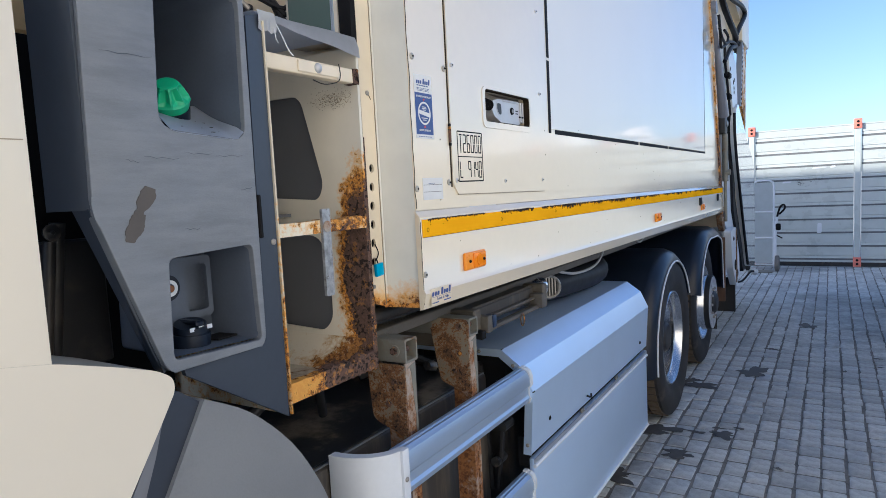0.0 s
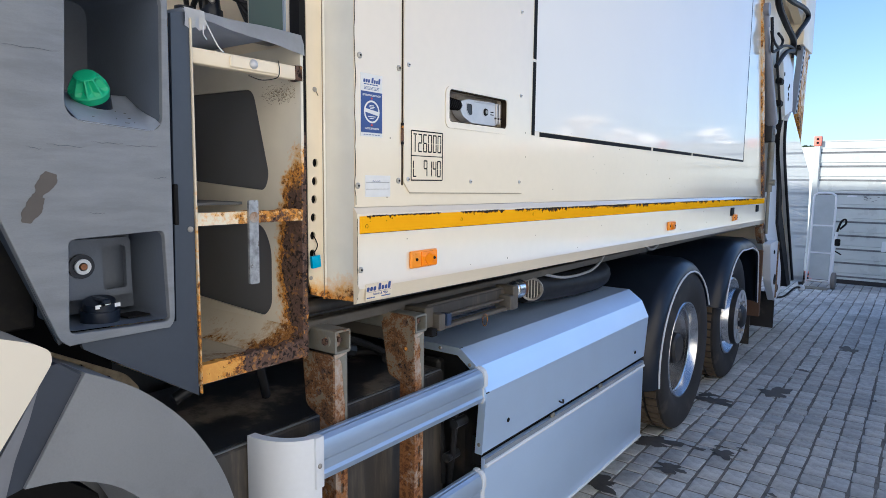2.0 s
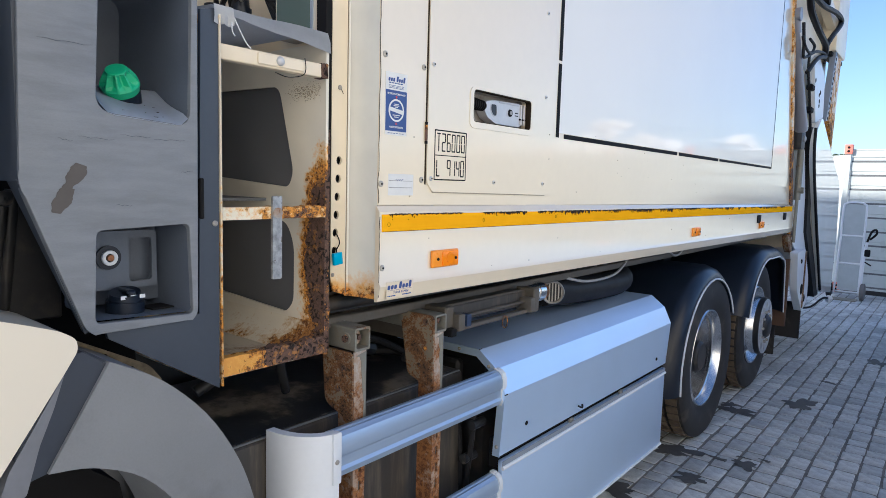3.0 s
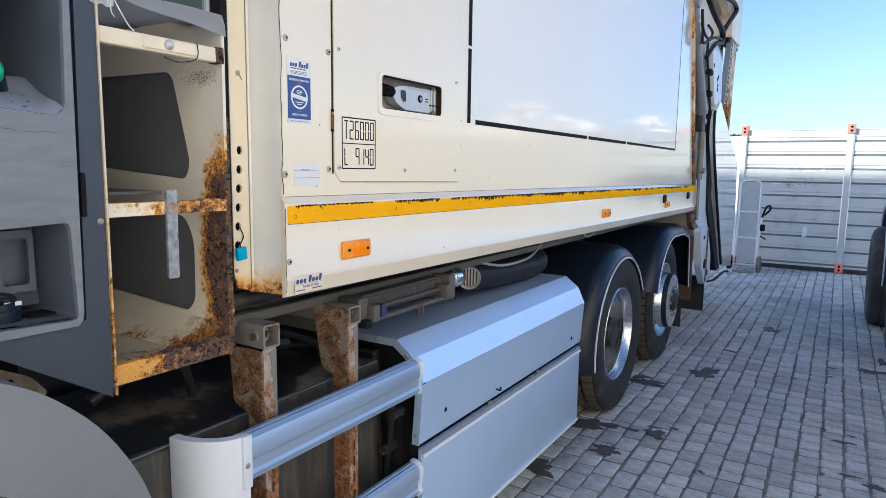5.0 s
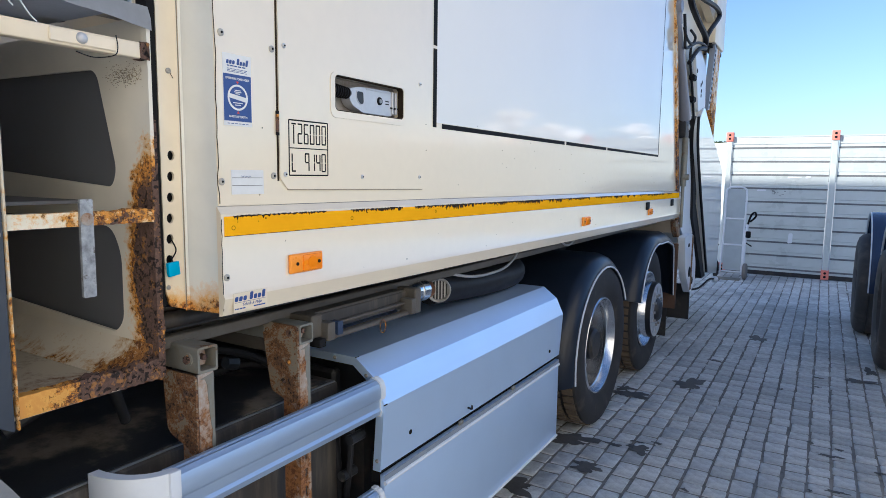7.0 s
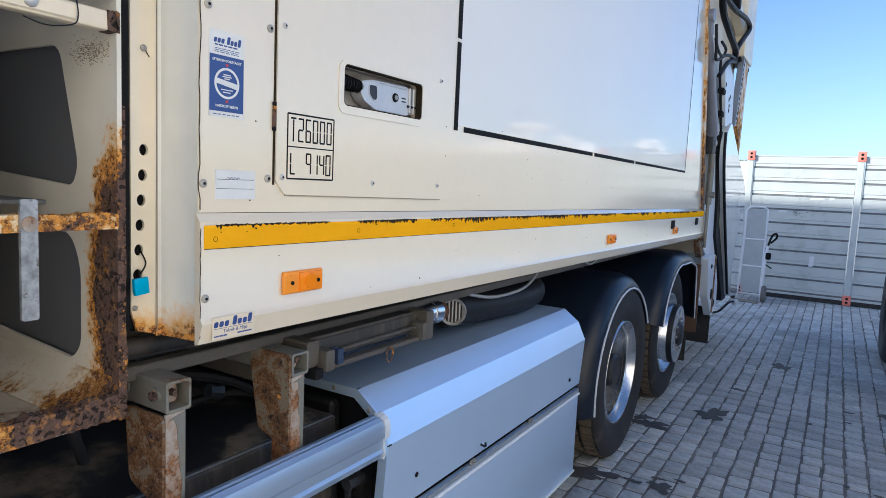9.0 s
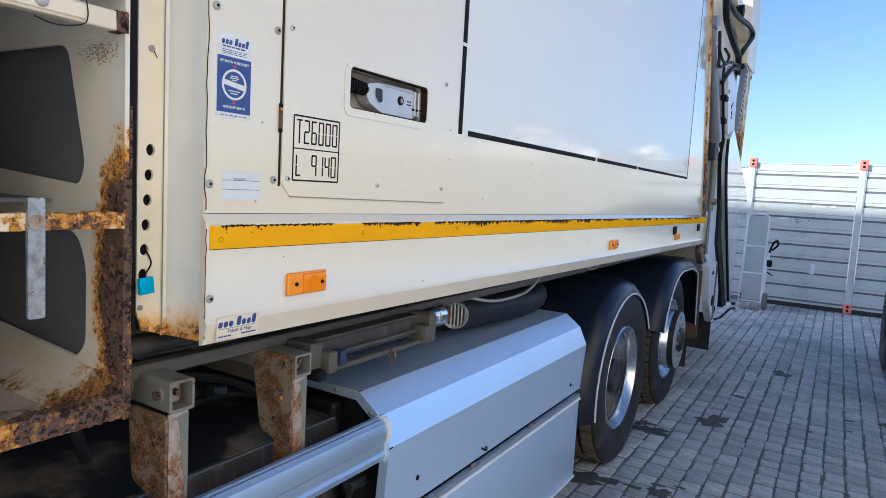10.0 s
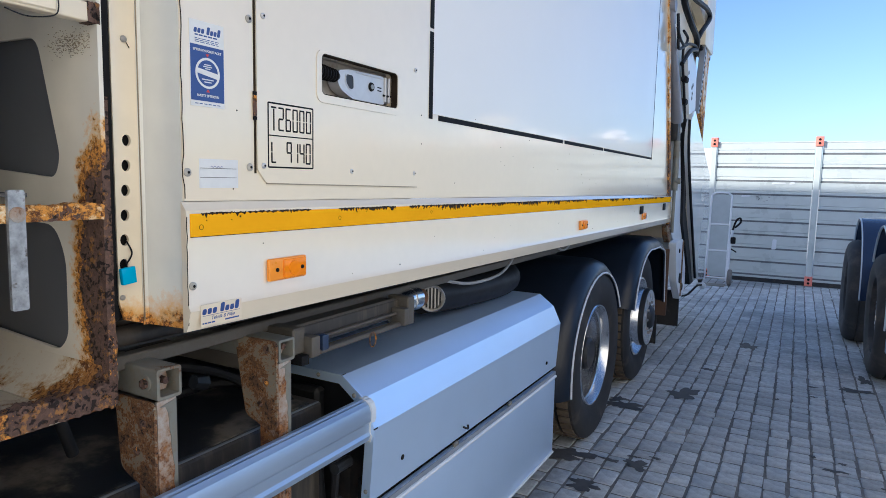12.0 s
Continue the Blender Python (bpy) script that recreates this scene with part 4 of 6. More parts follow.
    plate(bm, rounded([(-0.625, 1.375), (-0.625, 1.262), (-0.48, 1.262), (-0.48, 1.375)], 0.01), [rounded([(-0.535, 1.36), (-0.535, 1.275), (-0.49, 1.275), (-0.49, 1.36)], 0.008)], "x", -0.15, 0.01)
    part("inner_plate", bm, "recess", p, "dusty inner moulding, grey darkened for the recess shade")
    bm = lathe(B(), [(0.0, 0.0145), (0.012, 0.0145), (0.012, 0.008), (0.004, 0.008), (0.004, 0.0005), (0.0, 0.0005)], 20)
    part("coupling", bm, "white", p, "pale round coupling", (-0.15, -0.575, 1.325))
    bm = cyl(B(), (-0.152, -0.575, 1.325), (-0.144, -0.575, 1.325), 0.023, 0.023, 24)
    part("coupling_seat", bm, "black", p)
    bm = cyl(B(), (-0.142, -0.575, 1.325), (-0.135, -0.575, 1.325), 0.006, 0.006, 10)
    part("coupling_pin", bm, "copper", p)
    bm = B()
    cyl(bm, (-0.12, -0.558, 1.222), (-0.118, -0.558, 1.246), 0.034, 0.034, 24)
    cyl(bm, (-0.118, -0.558, 1.246), (-0.114, -0.56, 1.262), 0.03, 0.027, 24)
    bx(bm, -0.142, -0.088, -0.566, -0.55, 1.258, 1.268, 0.003)
    part("floor_slot", prism(B(), [(-0.145, -0.522), (-0.145, -0.476), (-0.1, -0.472), (-0.1, -0.515)], "z", 1.2225, 1.2255), "ink", p, "dark slot in the recess floor")
    k = part("oil_cap", bm, "black", p, "black screw cap with white symbols")
    for i, y in enumerate((-0.578, -0.56, -0.543)):
        bm = bx(B(), -0.092, -0.0905, y, y + 0.01, 1.251, 1.258)
        part("symbol", bm, "white", k)


grey_panel()


def corroded_bar(bm, x0, x1, y0, y1, z0, z1, swell, seed):
    """A bar whose rust swells and bites more and more towards its rear end."""
    rnd = random.Random(seed)
    n, rings = 64, []
    low = [(x1, z0), (x1, z0 + (z1 - z0) * 0.33), (x1, z0 + (z1 - z0) * 0.66), (x1, z1), ((x0 + x1) / 2, z1), (x0, z1), (x0, z0), ((x0 + x1) / 2, z0)]
    for i in range(n + 1):
        f = i / n
        w = swell * (0.12 + 0.88 * min(1.0, max(0.0, f - 0.3) / 0.4))
        edge = w * (0.9 * math.sin(17 * f) + 0.7 * math.sin(41 * f + 1) + rnd.uniform(-1, 1))
        rings.append([bm.verts.new((x + rnd.uniform(-0.5, 1.0) * w, y0 + (y1 - y0) * f + rnd.uniform(-0.001, 0.001), z + (edge if z == z1 else 0) + rnd.uniform(-0.5, 0.5) * w)) for x, z in low])
    for a, b in zip(rings, rings[1:]):
        for k in range(8):
            bm.faces.new((a[k], a[(k + 1) % 8], b[(k + 1) % 8], b[k]))
    bm.faces.new(rings[0][::-1])
    bm.faces.new(rings[-1])
    return bm


def storage_box():
    # narrow grey outer sheet with a slanting foot
    bm = prism(B(), [(-0.43, 1.802), (-0.392, 1.812), (-0.397, 1.048), (-0.615, 1.19), (-0.62, 1.21), (-0.44, 1.21)], "x", -0.07, -0.06)
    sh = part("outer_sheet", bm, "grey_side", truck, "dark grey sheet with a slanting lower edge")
    part("rivet", rivet(-0.06, -0.452, 1.415, 0.008), "steel", sh)
    part("rivet", rivet(-0.06, -0.404, 1.39, 0.006), "steel", sh)
    bm = bx(B(), -0.066, -0.056, -0.437, -0.428, 1.40, 1.48, 0.002)
    part("slot", bm, "ink", sh)
    bm = bx(B(), -0.064, -0.055, -0.393, -0.389, 1.05, 1.80, 0.0015)
    part("edge_trim", bm, "trim_rust", sh, "pale chipped edge")
    # rear wall with two rounded windows and a grey board behind
    outer = [(-0.75, 1.07), (-0.068, 1.07), (-0.066, 1.80), (-0.75, 1.80)]
    w1 = rounded([(-0.735, 1.72), (-0.245, 1.712), (-0.187, 1.50), (-0.205, 1.462), (-0.735, 1.497)], 0.03, 5)
    w2 = rounded([(-0.735, 1.39), (-0.215, 1.378), (-0.183, 1.32), (-0.185, 1.175), (-0.215, 1.144), (-0.735, 1.172)], 0.03, 5)
    bm = plate(B(), outer, [w1, w2], "y", -0.105, 0.008)
    bxw = part("box_wall", bm, "box_wall", truck, "cream steel wall with rounded cut-outs, rusting at its edge")
    rnd = random.Random(31)
    bm = B()
    for k in range(420):
        u, v = rnd.gauss(-0.135, 0.034), rnd.gauss(1.692, 0.01)
        if -0.22 < u < -0.085 and v < 1.73:
            r = rnd.uniform(0.0003, 0.0012)
            prism(bm, [(u + r * rnd.uniform(0.6, 1.6) * math.cos(radians(72 * i)), v + r * rnd.uniform(0.4, 1) * math.sin(radians(72 * i))) for i in range(5)], "y", -0.1142, -0.1128)
    tagged(part("dirt_specks", bm, "tan", bxw, "dark dirt specks"), kind="stuff")
    bm = bx(B(), -0.745, -0.11, -0.0975, -0.093, 1.1, 1.77)
    part("grey_board", bm, "grey_panel", bxw, "flat grey board behind the cut-outs")
    bm = corroded_bar(B(), -0.006, 0.006, 0.0, 0.54, -0.007, 0.007, 0.001, 23)
    bm.transform(Matrix.Translation((-0.074, -0.105, 1.6)) @ Matrix.Rotation(radians(-90), 4, "X"))
    part("wall_flange", bm, "crust", bxw, "deeply rusted edge flange")
    # Black strip stands in for the shade in the gap by the pillar.
    part("gap_seal", bx(B(), -0.12, -0.086, -0.0975, -0.08, 1.21, 3.3), "ink", bxw, "black strip standing for the dark gap beside the pillar")
    # Dark colour here carries the shaded gap line beside the flange.
    bm = bx(B(), -0.086, -0.076, -0.111, -0.1, 1.6, 1.82, 0.002)
    part("upper_flange", bm, "grimy_zinc", bxw, "edge flange darkened to carry the shade of the gap")
    bm = bx(B(), -0.77, -0.75, -0.41, -0.1, 1.06, 1.82)
    part("box_back", bm, "grey_panel", bxw)
    bm = bx(B(), -0.75, -0.07, -0.415, -0.40, 1.06, 1.80)
    part("box_front", bm, "box_bar", bxw)
    bm = bx(B(), -0.75, -0.075, -0.40, -0.11, 1.062, 1.072)
    part("box_floor", bm, "box_floor", bxw, "rusted cream floor sheet")
    bm = bx(B(), -0.75, -0.3, -0.40, -0.11, 1.425, 1.432)
    part("box_shelf", bm, "grey_panel", bxw)
    bm = sheet(B(), [(-0.113, 1.135), (-0.118, 1.118), (-0.132, 1.1), (-0.158, 1.082), (-0.18, 1.0735)], "x", -0.75, -0.088, 0.004)
    part("floor_curb", bm, "box_foot", bxw, "folded foot of the wall, rusting along its edge")
    # top, middle and bottom bars across the opening
    for n, z0, z1, m, lab in (("top_bar", 1.717, 1.748, "cream_worn", "cream cross bar with a bolted plate"), ("middle_bar", 1.395, 1.421, "box_bar", "rust-flaked cross bar"), ("sill_bar", 1.066, 1.105, "box_low", "heavily rusted sill bar")):
        bm = B()
        if n == "top_bar":
            bx(bm, -0.09, -0.066, -0.388, -0.112, z0, z1, 0.003, 2)
        else:
            corroded_bar(bm, -0.09, -0.066, -0.388, -0.1 if n == "sill_bar" else -0.112, z0, z1, 0.0045 if n == "sill_bar" else 0.0018, 17)
        bb = part(n, bm, m, truck, lab, angle=60)
        if n == "top_bar":
            bm = bx(B(), -0.067, -0.062, -0.3, -0.178, z0 + 0.004, z1 - 0.003, 0.002)
            part("bolt_plate", bm, "cream_worn", bb)
            bm = corroded_bar(B(), -0.0905, -0.0655, -0.128, -0.108, z0 - 0.001, z1 + 0.001, 0.001, 29)
            part("rusted_end", bm, "crust", bb, "rusted end of the bar", angle=60)
            bm = B()
            bmesh.ops.create_uvsphere(bm, u_segments=16, v_segments=8, radius=0.0105, matrix=Matrix.Translation((-0.062, -0.244, z0 + 0.017)) @ Matrix.Diagonal((0.7, 1, 1, 1)))
            part("dome_bolt", bm, "latch", bb)
            bm = tube(B(), [(-0.06, -0.18, z1 + 0.003), (-0.059, -0.178, z0 + 0.01), (-0.062, -0.185, z0 - 0.004), (-0.068, -0.22, z0 - 0.012), (-0.072, -0.25, z0 - 0.006)], 0.0011, 5)
            part("wire_tie", bm, "hose", bb)
        if n == "middle_bar":
            bm = rounded([(-0.266, 1.445), (-0.242, 1.445), (-0.243, 1.262), (-0.267, 1.262)], 0.004)
            part("latch_strap", prism(B(), bm, "x", -0.065, -0.058), "mottled_zinc", bb, "flat mottled galvanised latch strap")
            part("strap_bolt", rivet(-0.058, -0.254, 1.408, 0.012), "leg_rust", bb)
    # crumpled cover strip over the opening
    rnd = random.Random(8)
    bm = B()
    rows = []
    for i in range(15):
        f = i / 14
        y = -0.402 + 0.298 * f
        sag = 0.001 * math.sin(i * 0.8) + rnd.uniform(-0.0004, 0.0004)
        zf = 1.806 - 0.031 * f + sag
        rows.append([bm.verts.new(v) for v in ((-0.060 + sag, y, zf), (-0.063, y, (zf + 1.822) / 2), (-0.072, y, 1.819 + 0.003 * f + sag), (-0.2, y, 1.826 + sag), (-0.74, y, 1.83))])
    for a, b in zip(rows, rows[1:]):
        for k in range(4):
            bm.faces.new((a[k], a[k + 1], b[k + 1], b[k]))
    bmesh.ops.solidify(bm, geom=bm.faces[:], thickness=0.004)
    c = part("cover_strip", bm, mat("faded_tarpaulin", (0.48, 0.5, 0.53), 0.6, var=0.1, scale=14, bump=0.25, bscale=90), truck, "crumpled grey cover strip, torn at one end")
    bm = B()
    g = [[bm.verts.new((-0.057 + 0.003 * math.sin(3 * i + j), -0.404 + 0.011 * i, 1.818 - 0.0115 * j - (0.004 * (i % 2) if j == 3 else 0))) for j in range(4)] for i in range(5)]
    for a, b in zip(g, g[1:]):
        for j in range(3):
            bm.faces.new((a[j], a[j + 1], b[j + 1], b[j]))
    bmesh.ops.solidify(bm, geom=bm.faces[:], thickness=0.002)
    part("torn_fold", bm, mat("pale_tarpaulin", (0.7, 0.71, 0.72), 0.6, var=0.08, scale=30, bump=0.3), c, "torn pale fold")
    bm = B()
    tube(bm, [(-0.056, -0.36, 1.80), (-0.05, -0.35, 1.775), (-0.052, -0.335, 1.755), (-0.05, -0.325, 1.745)], 0.0014, 5)
    tube(bm, [(-0.056, -0.365, 1.79), (-0.05, -0.368, 1.772), (-0.053, -0.36, 1.764)], 0.0012, 5)
    part("loose_thread", bm, "white", c, "frayed white threads")


storage_box()


def cab_corner():
    # cream cab side and shoulder in front of the service panel
    bm = bx(B(), -2.45, -0.5, -2.6, -0.9, 0.9, 3.05, 0.08, 3)
    part("cab_body", bm, "cab", truck, "cream driver's cab")
    # Unseen panel on the far side, added to stop sun reaching underneath.
    bm = bx(B(), -2.45, -2.41, -2.5, 6.9, 0.3, 1.22, 0.01)
    part("far_side_skirt", bm, "dark", truck, "unseen panel added to keep sun from under the truck")
    bm = prism(B(), rounded([(-2.2, 2.6), (-0.862, 2.6), (-0.862, 1.27), (-2.2, 1.3)], 0.01), "x", -0.02, 0.03)
    bevelled(bm, 0.006, 3, 50)
    cab = part("cab_side", bm, "cab", truck, "cream painted rear edge of the cab")
    bm = bx(B(), 0.0302, 0.0305, -2.2, -0.866, 1.5545, 1.556)
    part("panel_seam", bm, "tan", cab)
    o = [(-2.2, 1.335), (-1.0, 1.308), (-0.86, 1.284), (-0.78, 1.258), (-0.725, 1.238), (-0.702, 1.222), (-0.7, 1.203), (-0.727, 1.16), (-0.8, 1.05), (-0.9, 0.9), (-2.2, 0.88)]
    bm = prism(B(), rounded(o, 0.018, 3), "x", -0.16, 0.032)
    bevelled(bm, 0.014, 4, 50)
    part("cab_shoulder", bm, "cab", truck, "cream moulded shoulder over the front wheel")
    # mudguard: arched grey shell with a bevelled crown
    R = [(-0.652, 1.174), (-0.567, 1.125), (-0.481, 1.041), (-0.42, 0.945), (-0.385, 0.86), (-0.36, 0.76), (-0.345, 0.62), (-0.34, 0.45)]
    I = [(-0.43, 0.45), (-0.44, 0.62), (-0.475, 0.76), (-0.53, 0.87), (-0.6, 0.955), (-0.68, 1.0), (-0.748, 1.013)]
    bm = prism(B(), eased(R) + eased(I), "x", -0.28, 0.03)
    bevelled(bm, 0.013, 3, 60)
    g = part("mudguard", bm, "guard", truck, "grey plastic mudguard behind the front wheel")
    bm = prism(B(), [(-0.655, 1.17), (-0.69, 1.197), (-0.72, 1.19), (-0.79, 1.05), (-0.80, 1.0), (-0.745, 1.012)], "x", -0.25, 0.022)
    bevelled(bm, 0.006, 2, 40)
    part("mudguard_return", bm, "return", g, "dark bevelled front of the mudguard")
    bm = prism(B(), rounded([(-0.718, 1.168), (-0.75, 1.115), (-0.8, 1.03), (-0.815, 0.985), (-0.778, 0.985), (-0.757, 1.06), (-0.735, 1.115)], 0.006), "x", -0.2, 0.0245)
    part("mudguard_liner", bm, "liner_grey", g, "pale grey lining edge of the mudguard")
    bm = prism(B(), [(-1.4, 0.88), (-0.8, 1.0), (-0.75, 1.01), (-0.5, 0.8), (-0.44, 0.5), (-1.4, 0.4)], "x", -0.5, -0.3)
    part("wheel_well", bm, "ink", g)


cab_corner()


def chassis():
    bm = bx(B(), -0.80, -0.73, -1.6, 6.2, 0.72, 1.0, 0.008)
    fr = part("frame_rail", bm, "dark", truck, "dark grimy chassis rail")
    bm = bx(B(), -1.75, -1.68, -1.6, 6.2, 0.72, 1.0, 0.008)
    part("frame_rail", bm, "dark", truck)
    bm = bx(B(), -0.14, -0.11, -0.075, 4.6, 1.108, 1.135, 0.003)
    part("subframe_angle", bm, "grimy_zinc", truck, "galvanised angle under the body")
    bm = bx(B(), -0.6, -0.14, -0.08, 4.8, 1.14, 1.195)
    part("subframe", bm, "dark", truck)
    bm = B()
    cyl(bm, (-0.13, -0.1, 1.168), (-0.13, 0.9, 1.168), 0.02, 0.02, 12)
    part("conduit", bm, "dark", truck)
    # tank between cab and side box
    bm = bx(B(), -0.62, -0.1, -0.44, 0.5, 0.3, 0.885, 0.02, 3)
    t = part("tank", bm, "tank", truck, "black tank with dusty streaks")
    bm = bx(B(), -0.6, -0.115, -0.4, 0.46, 0.885, 0.8875)
    part("tank_lip", bx(B(), -0.106, -0.1, -0.42, 0.48, 0.884, 0.888, 0.001), "groove", t, "pale worn lip of the tank")
    part("dust_film", bm, "dusty", t, "dust and dark spills on the tank top")
    ring = [(0.007 * math.cos(radians(30 * k)), 0.007 * math.sin(radians(30 * k))) for k in range(12)]
    bm = plate(B(), rounded([(-0.655, 1.185), (-0.5, 1.1), (-0.47, 1.06), (-0.51, 1.05), (-0.665, 1.11)], 0.012), [[(y + u, z + v) for u, v in ring] for y, z in ((-0.625, 1.148), (-0.585, 1.132), (-0.535, 1.098))], "x", -0.15, 0.005)
    part("guide_sheet", bm, "tan", truck, "dirty tan perforated sheet sloping under the box")
    part("cross_plate", bx(B(), -0.75, -0.13, 0.262, 0.272, 1.02, 1.108, 0.002), "grimy_zinc", truck, "grimy plate behind the bracket")
    bm = B()
    cyl(bm, (-0.3, -0.05, 0.9), (-0.25, -0.12, 1.06), 0.012)
    cyl(bm, (-0.33, -0.3, 0.95), (-0.3, -0.1, 1.05), 0.015)
    part("stay", bm, "dark", truck)
    for y in (0.62, 2.15):
        bm = bx(B(), -0.75, -0.46, y, y + 0.05, 0.75, 1.15, 0.005)
        part("cross_member", bm, "dark", truck)
    # slide on top of the side box, with its pin ring
    bm = B()
    bx(bm, -0.3, -0.03, 0.31, 0.35, 1.06, 1.122, 0.004)
    bx(bm, -0.045, -0.018, 0.34, 0.79, 1.047, 1.06, 0.003)
    bx(bm, -0.05, -0.03, 0.34, 0.79, 1.08, 1.088, 0.003)
    bx(bm, -0.09, -0.012, 0.775, 0.81, 1.045, 1.128, 0.004)
    bx(bm, -0.3, -0.29, 0.31, 0.8, 1.1, 1.125, 0.003)
    bx(bm, -0.07, -0.055, 0.34, 0.79, 1.1, 1.122, 0.003)
    s = part("slide_bracket", bm, "grimy_zinc", truck, "grimy galvanised slide bracket")
    part("slide_tray", bx(B(), -0.29, -0.05, 0.35, 0.78, 1.066, 1.118, 0.003), "tank", s, "dark greasy tray")
    for x0, x1, y0, y1, z0, z1, m in ((-0.05, -0.006, 0.345, 0.375, 1.05, 1.1, "grimy_zinc"), (-0.045, -0.012, 0.392, 0.415, 1.056, 1.094, "blue_plastic"), (-0.05, -0.012, 0.318, 0.344, 1.036, 1.06, "ink"), (-0.05, -0.004, 0.742, 0.768, 1.05, 1.1, "grimy_zinc")):
        part("slide_block", bx(B(), x0, x1, y0, y1, z0, z1, 0.004, 2), m, s)
    bm = tube(B(), [(-0.014, 0.6 + 0.014 * math.cos(a), 1.04 + 0.02 * math.sin(a)) for a in (2 * math.pi * k / 14 for k in range(15))], 0.0022, 6, 1)
    part("pin_ring", bm, "crust", s)
    # chrome hydraulic coupling and hose
    bm = B()
    cyl(bm, (-0.11, 0.84, 1.09), (-0.11, 0.93, 1.088), 0.026, 0.034, 20)
    cyl(bm, (-0.11, 0.93, 1.088), (-0.11, 0.97, 1.086), 0.038, 0.038, 20)
    cyl(bm, (-0.11, 0.82, 1.09), (-0.11, 0.85, 1.09), 0.03, 0.03, 8)
    cpl = part("coupling", bm, "chrome", truck, "bright chrome hydraulic coupling")
    bm = cyl(B(), (-0.13, 0.97, 1.08), (-0.15, 1.06, 1.07), 0.034, 0.034, 20)
    part("copper_sleeve", bm, "copper", cpl)
    bm = cyl(B(), (-0.09, 0.87, 1.045), (-0.09, 0.87, 1.075), 0.013, 0.013, 10)
    part("drain", bm, "chrome", cpl)
    bm = lathe(B(), [(0, 0.047), (0.02, 0.047), (0.024, 0.044), (0.02, 0.038), (0.0, 0.038)], 28)
    turn = Matrix.Rotation(radians(-52), 4, "Z")
    bm.transform(turn)
    e = part("exhaust_grille", bm, "steel", truck, "round slotted metal outlet", (-0.125, 1.1, 1.066))
    bm = cyl(B(), (0.0, 0, 0), (0.004, 0, 0), 0.04, 0.04, 24)
    bm.transform(turn)
    part("grille_back", bm, "dark", e, "", (-0.125, 1.1, 1.066))
    for k in range(-3, 4):
        h = math.sqrt(0.044 ** 2 - (k * 0.012) ** 2) * 0.9
        bm = bx(B(), 0.006, 0.014, k * 0.012 - 0.0025, k * 0.012 + 0.0025, -h, h)
        bm.transform(turn)
        part("grille_bar", bm, "steel", e, "", (-0.125, 1.1, 1.066))
    bm = tube(B(), [(-0.18, 1.12, 1.06), (-0.18, 1.4, 1.035), (-0.18, 1.75, 1.02), (-0.2, 1.93, 1.03), (-0.3, 2.0, 1.05), (-0.45, 2.0, 1.06)], 0.062, 14)
    part("intake_hose", bm, "hose", truck, "thick black rubber hose")
    for pts in ([(-0.12, 1.16, 1.12), (-0.1, 1.35, 1.085), (-0.1, 1.6, 1.085), (-0.11, 1.75, 1.12), (-0.12, 1.85, 1.18)],
                [(-0.14, 1.45, 1.18), (-0.12, 1.5, 1.12), (-0.13, 1.6, 1.14), (-0.14, 1.64, 1.18)],
                [(-0.12, 2.3, 1.18), (-0.1, 2.4, 1.12), (-0.11, 2.55, 1.13), (-0.12, 2.65, 1.18)]):
        part("loose_cable", tube(B(), pts, 0.006, 6), "cable", truck, "grey cable hanging in a loop")


chassis()


# ---- lettering, stickers and fittings on the body side ----
def lettering(name, text, size, m, material, parent, label="", bold=0.0, slant=0.0):
    cu = bpy.data.curves.new(name, "FONT")
    cu.body, cu.size, cu.align_x, cu.align_y, cu.offset, cu.shear = text, size, "CENTER", "CENTER", bold, slant
    cu.extrude = 0.0002
    tmp = new(name, cu)
    me = bpy.data.meshes.new_from_object(tmp)
    bpy.data.objects.remove(tmp)
    bm = B()
    bm.from_mesh(me)
    bm.transform(m)
    return part(name, bm, material, parent, label)


def on_side(x, y, z):
    """Text laid on the truck's side: reads along +y, faces +x."""
    return Matrix.Translation((x, y, z)) @ Matrix(((0, 0, 1, 0), (1, 0, 0, 0), (0, 1, 0, 0), (0, 0, 0, 1)))


SEGS = {"T": "aT", "L": "fed", "2": "abged", "6": "afgedc", "0": "abcdef", "9": "abfgc", "1": "bc", "4": "fgbc"}


def stencil(bm, ch, y, z, w, h, t, x):
    """A letter of straight strokes, as on a segment stencil."""
    g = 0.0008
    spots = {"a": (y + g, y + w - g, z + h - t, z + h), "d": (y + g, y + w - g, z, z + t), "g": (y + g + t * 0.4, y + w - g - t * 0.4, z + h / 2 - t / 2, z + h / 2 + t / 2),
             "f": (y, y + t, z + h / 2 + g, z + h - g - t * 0.5), "e": (y, y + t, z + g + t * 0.5, z + h / 2 - g), "b": (y + w - t, y + w, z + h / 2 + g, z + h - g - t * 0.5), "c": (y + w - t, y + w, z + g + t * 0.5, z + h / 2 - g),
             "T": (y + w / 2 - t / 2, y + w / 2 + t / 2, z, z + h - t - g)}
    for s in SEGS[ch]:
        a, b, c, d = spots[s]
        bx(bm, x, x + 0.0004, a, b, c, d)


def logo_strokes(parent, y, z, w, h, x):
    """A trade mark as plain heavy slanted strokes: three round ones, a gap, then four with two tall."""
    k = w / 7.6
    for u, tall in ((0, 0), (1, 0), (2, 0), (3.5, 1), (4.5, 0), (5.5, 0), (6.5, 1)):
        a, b, t = y + u * k, y + (u + 0.78) * k, h if tall else h * 0.62
        o = rounded([(a, z), (b, z), (b + 0.18 * t, z + t), (a + 0.18 * t, z + t)], 0.3 * k, 3)
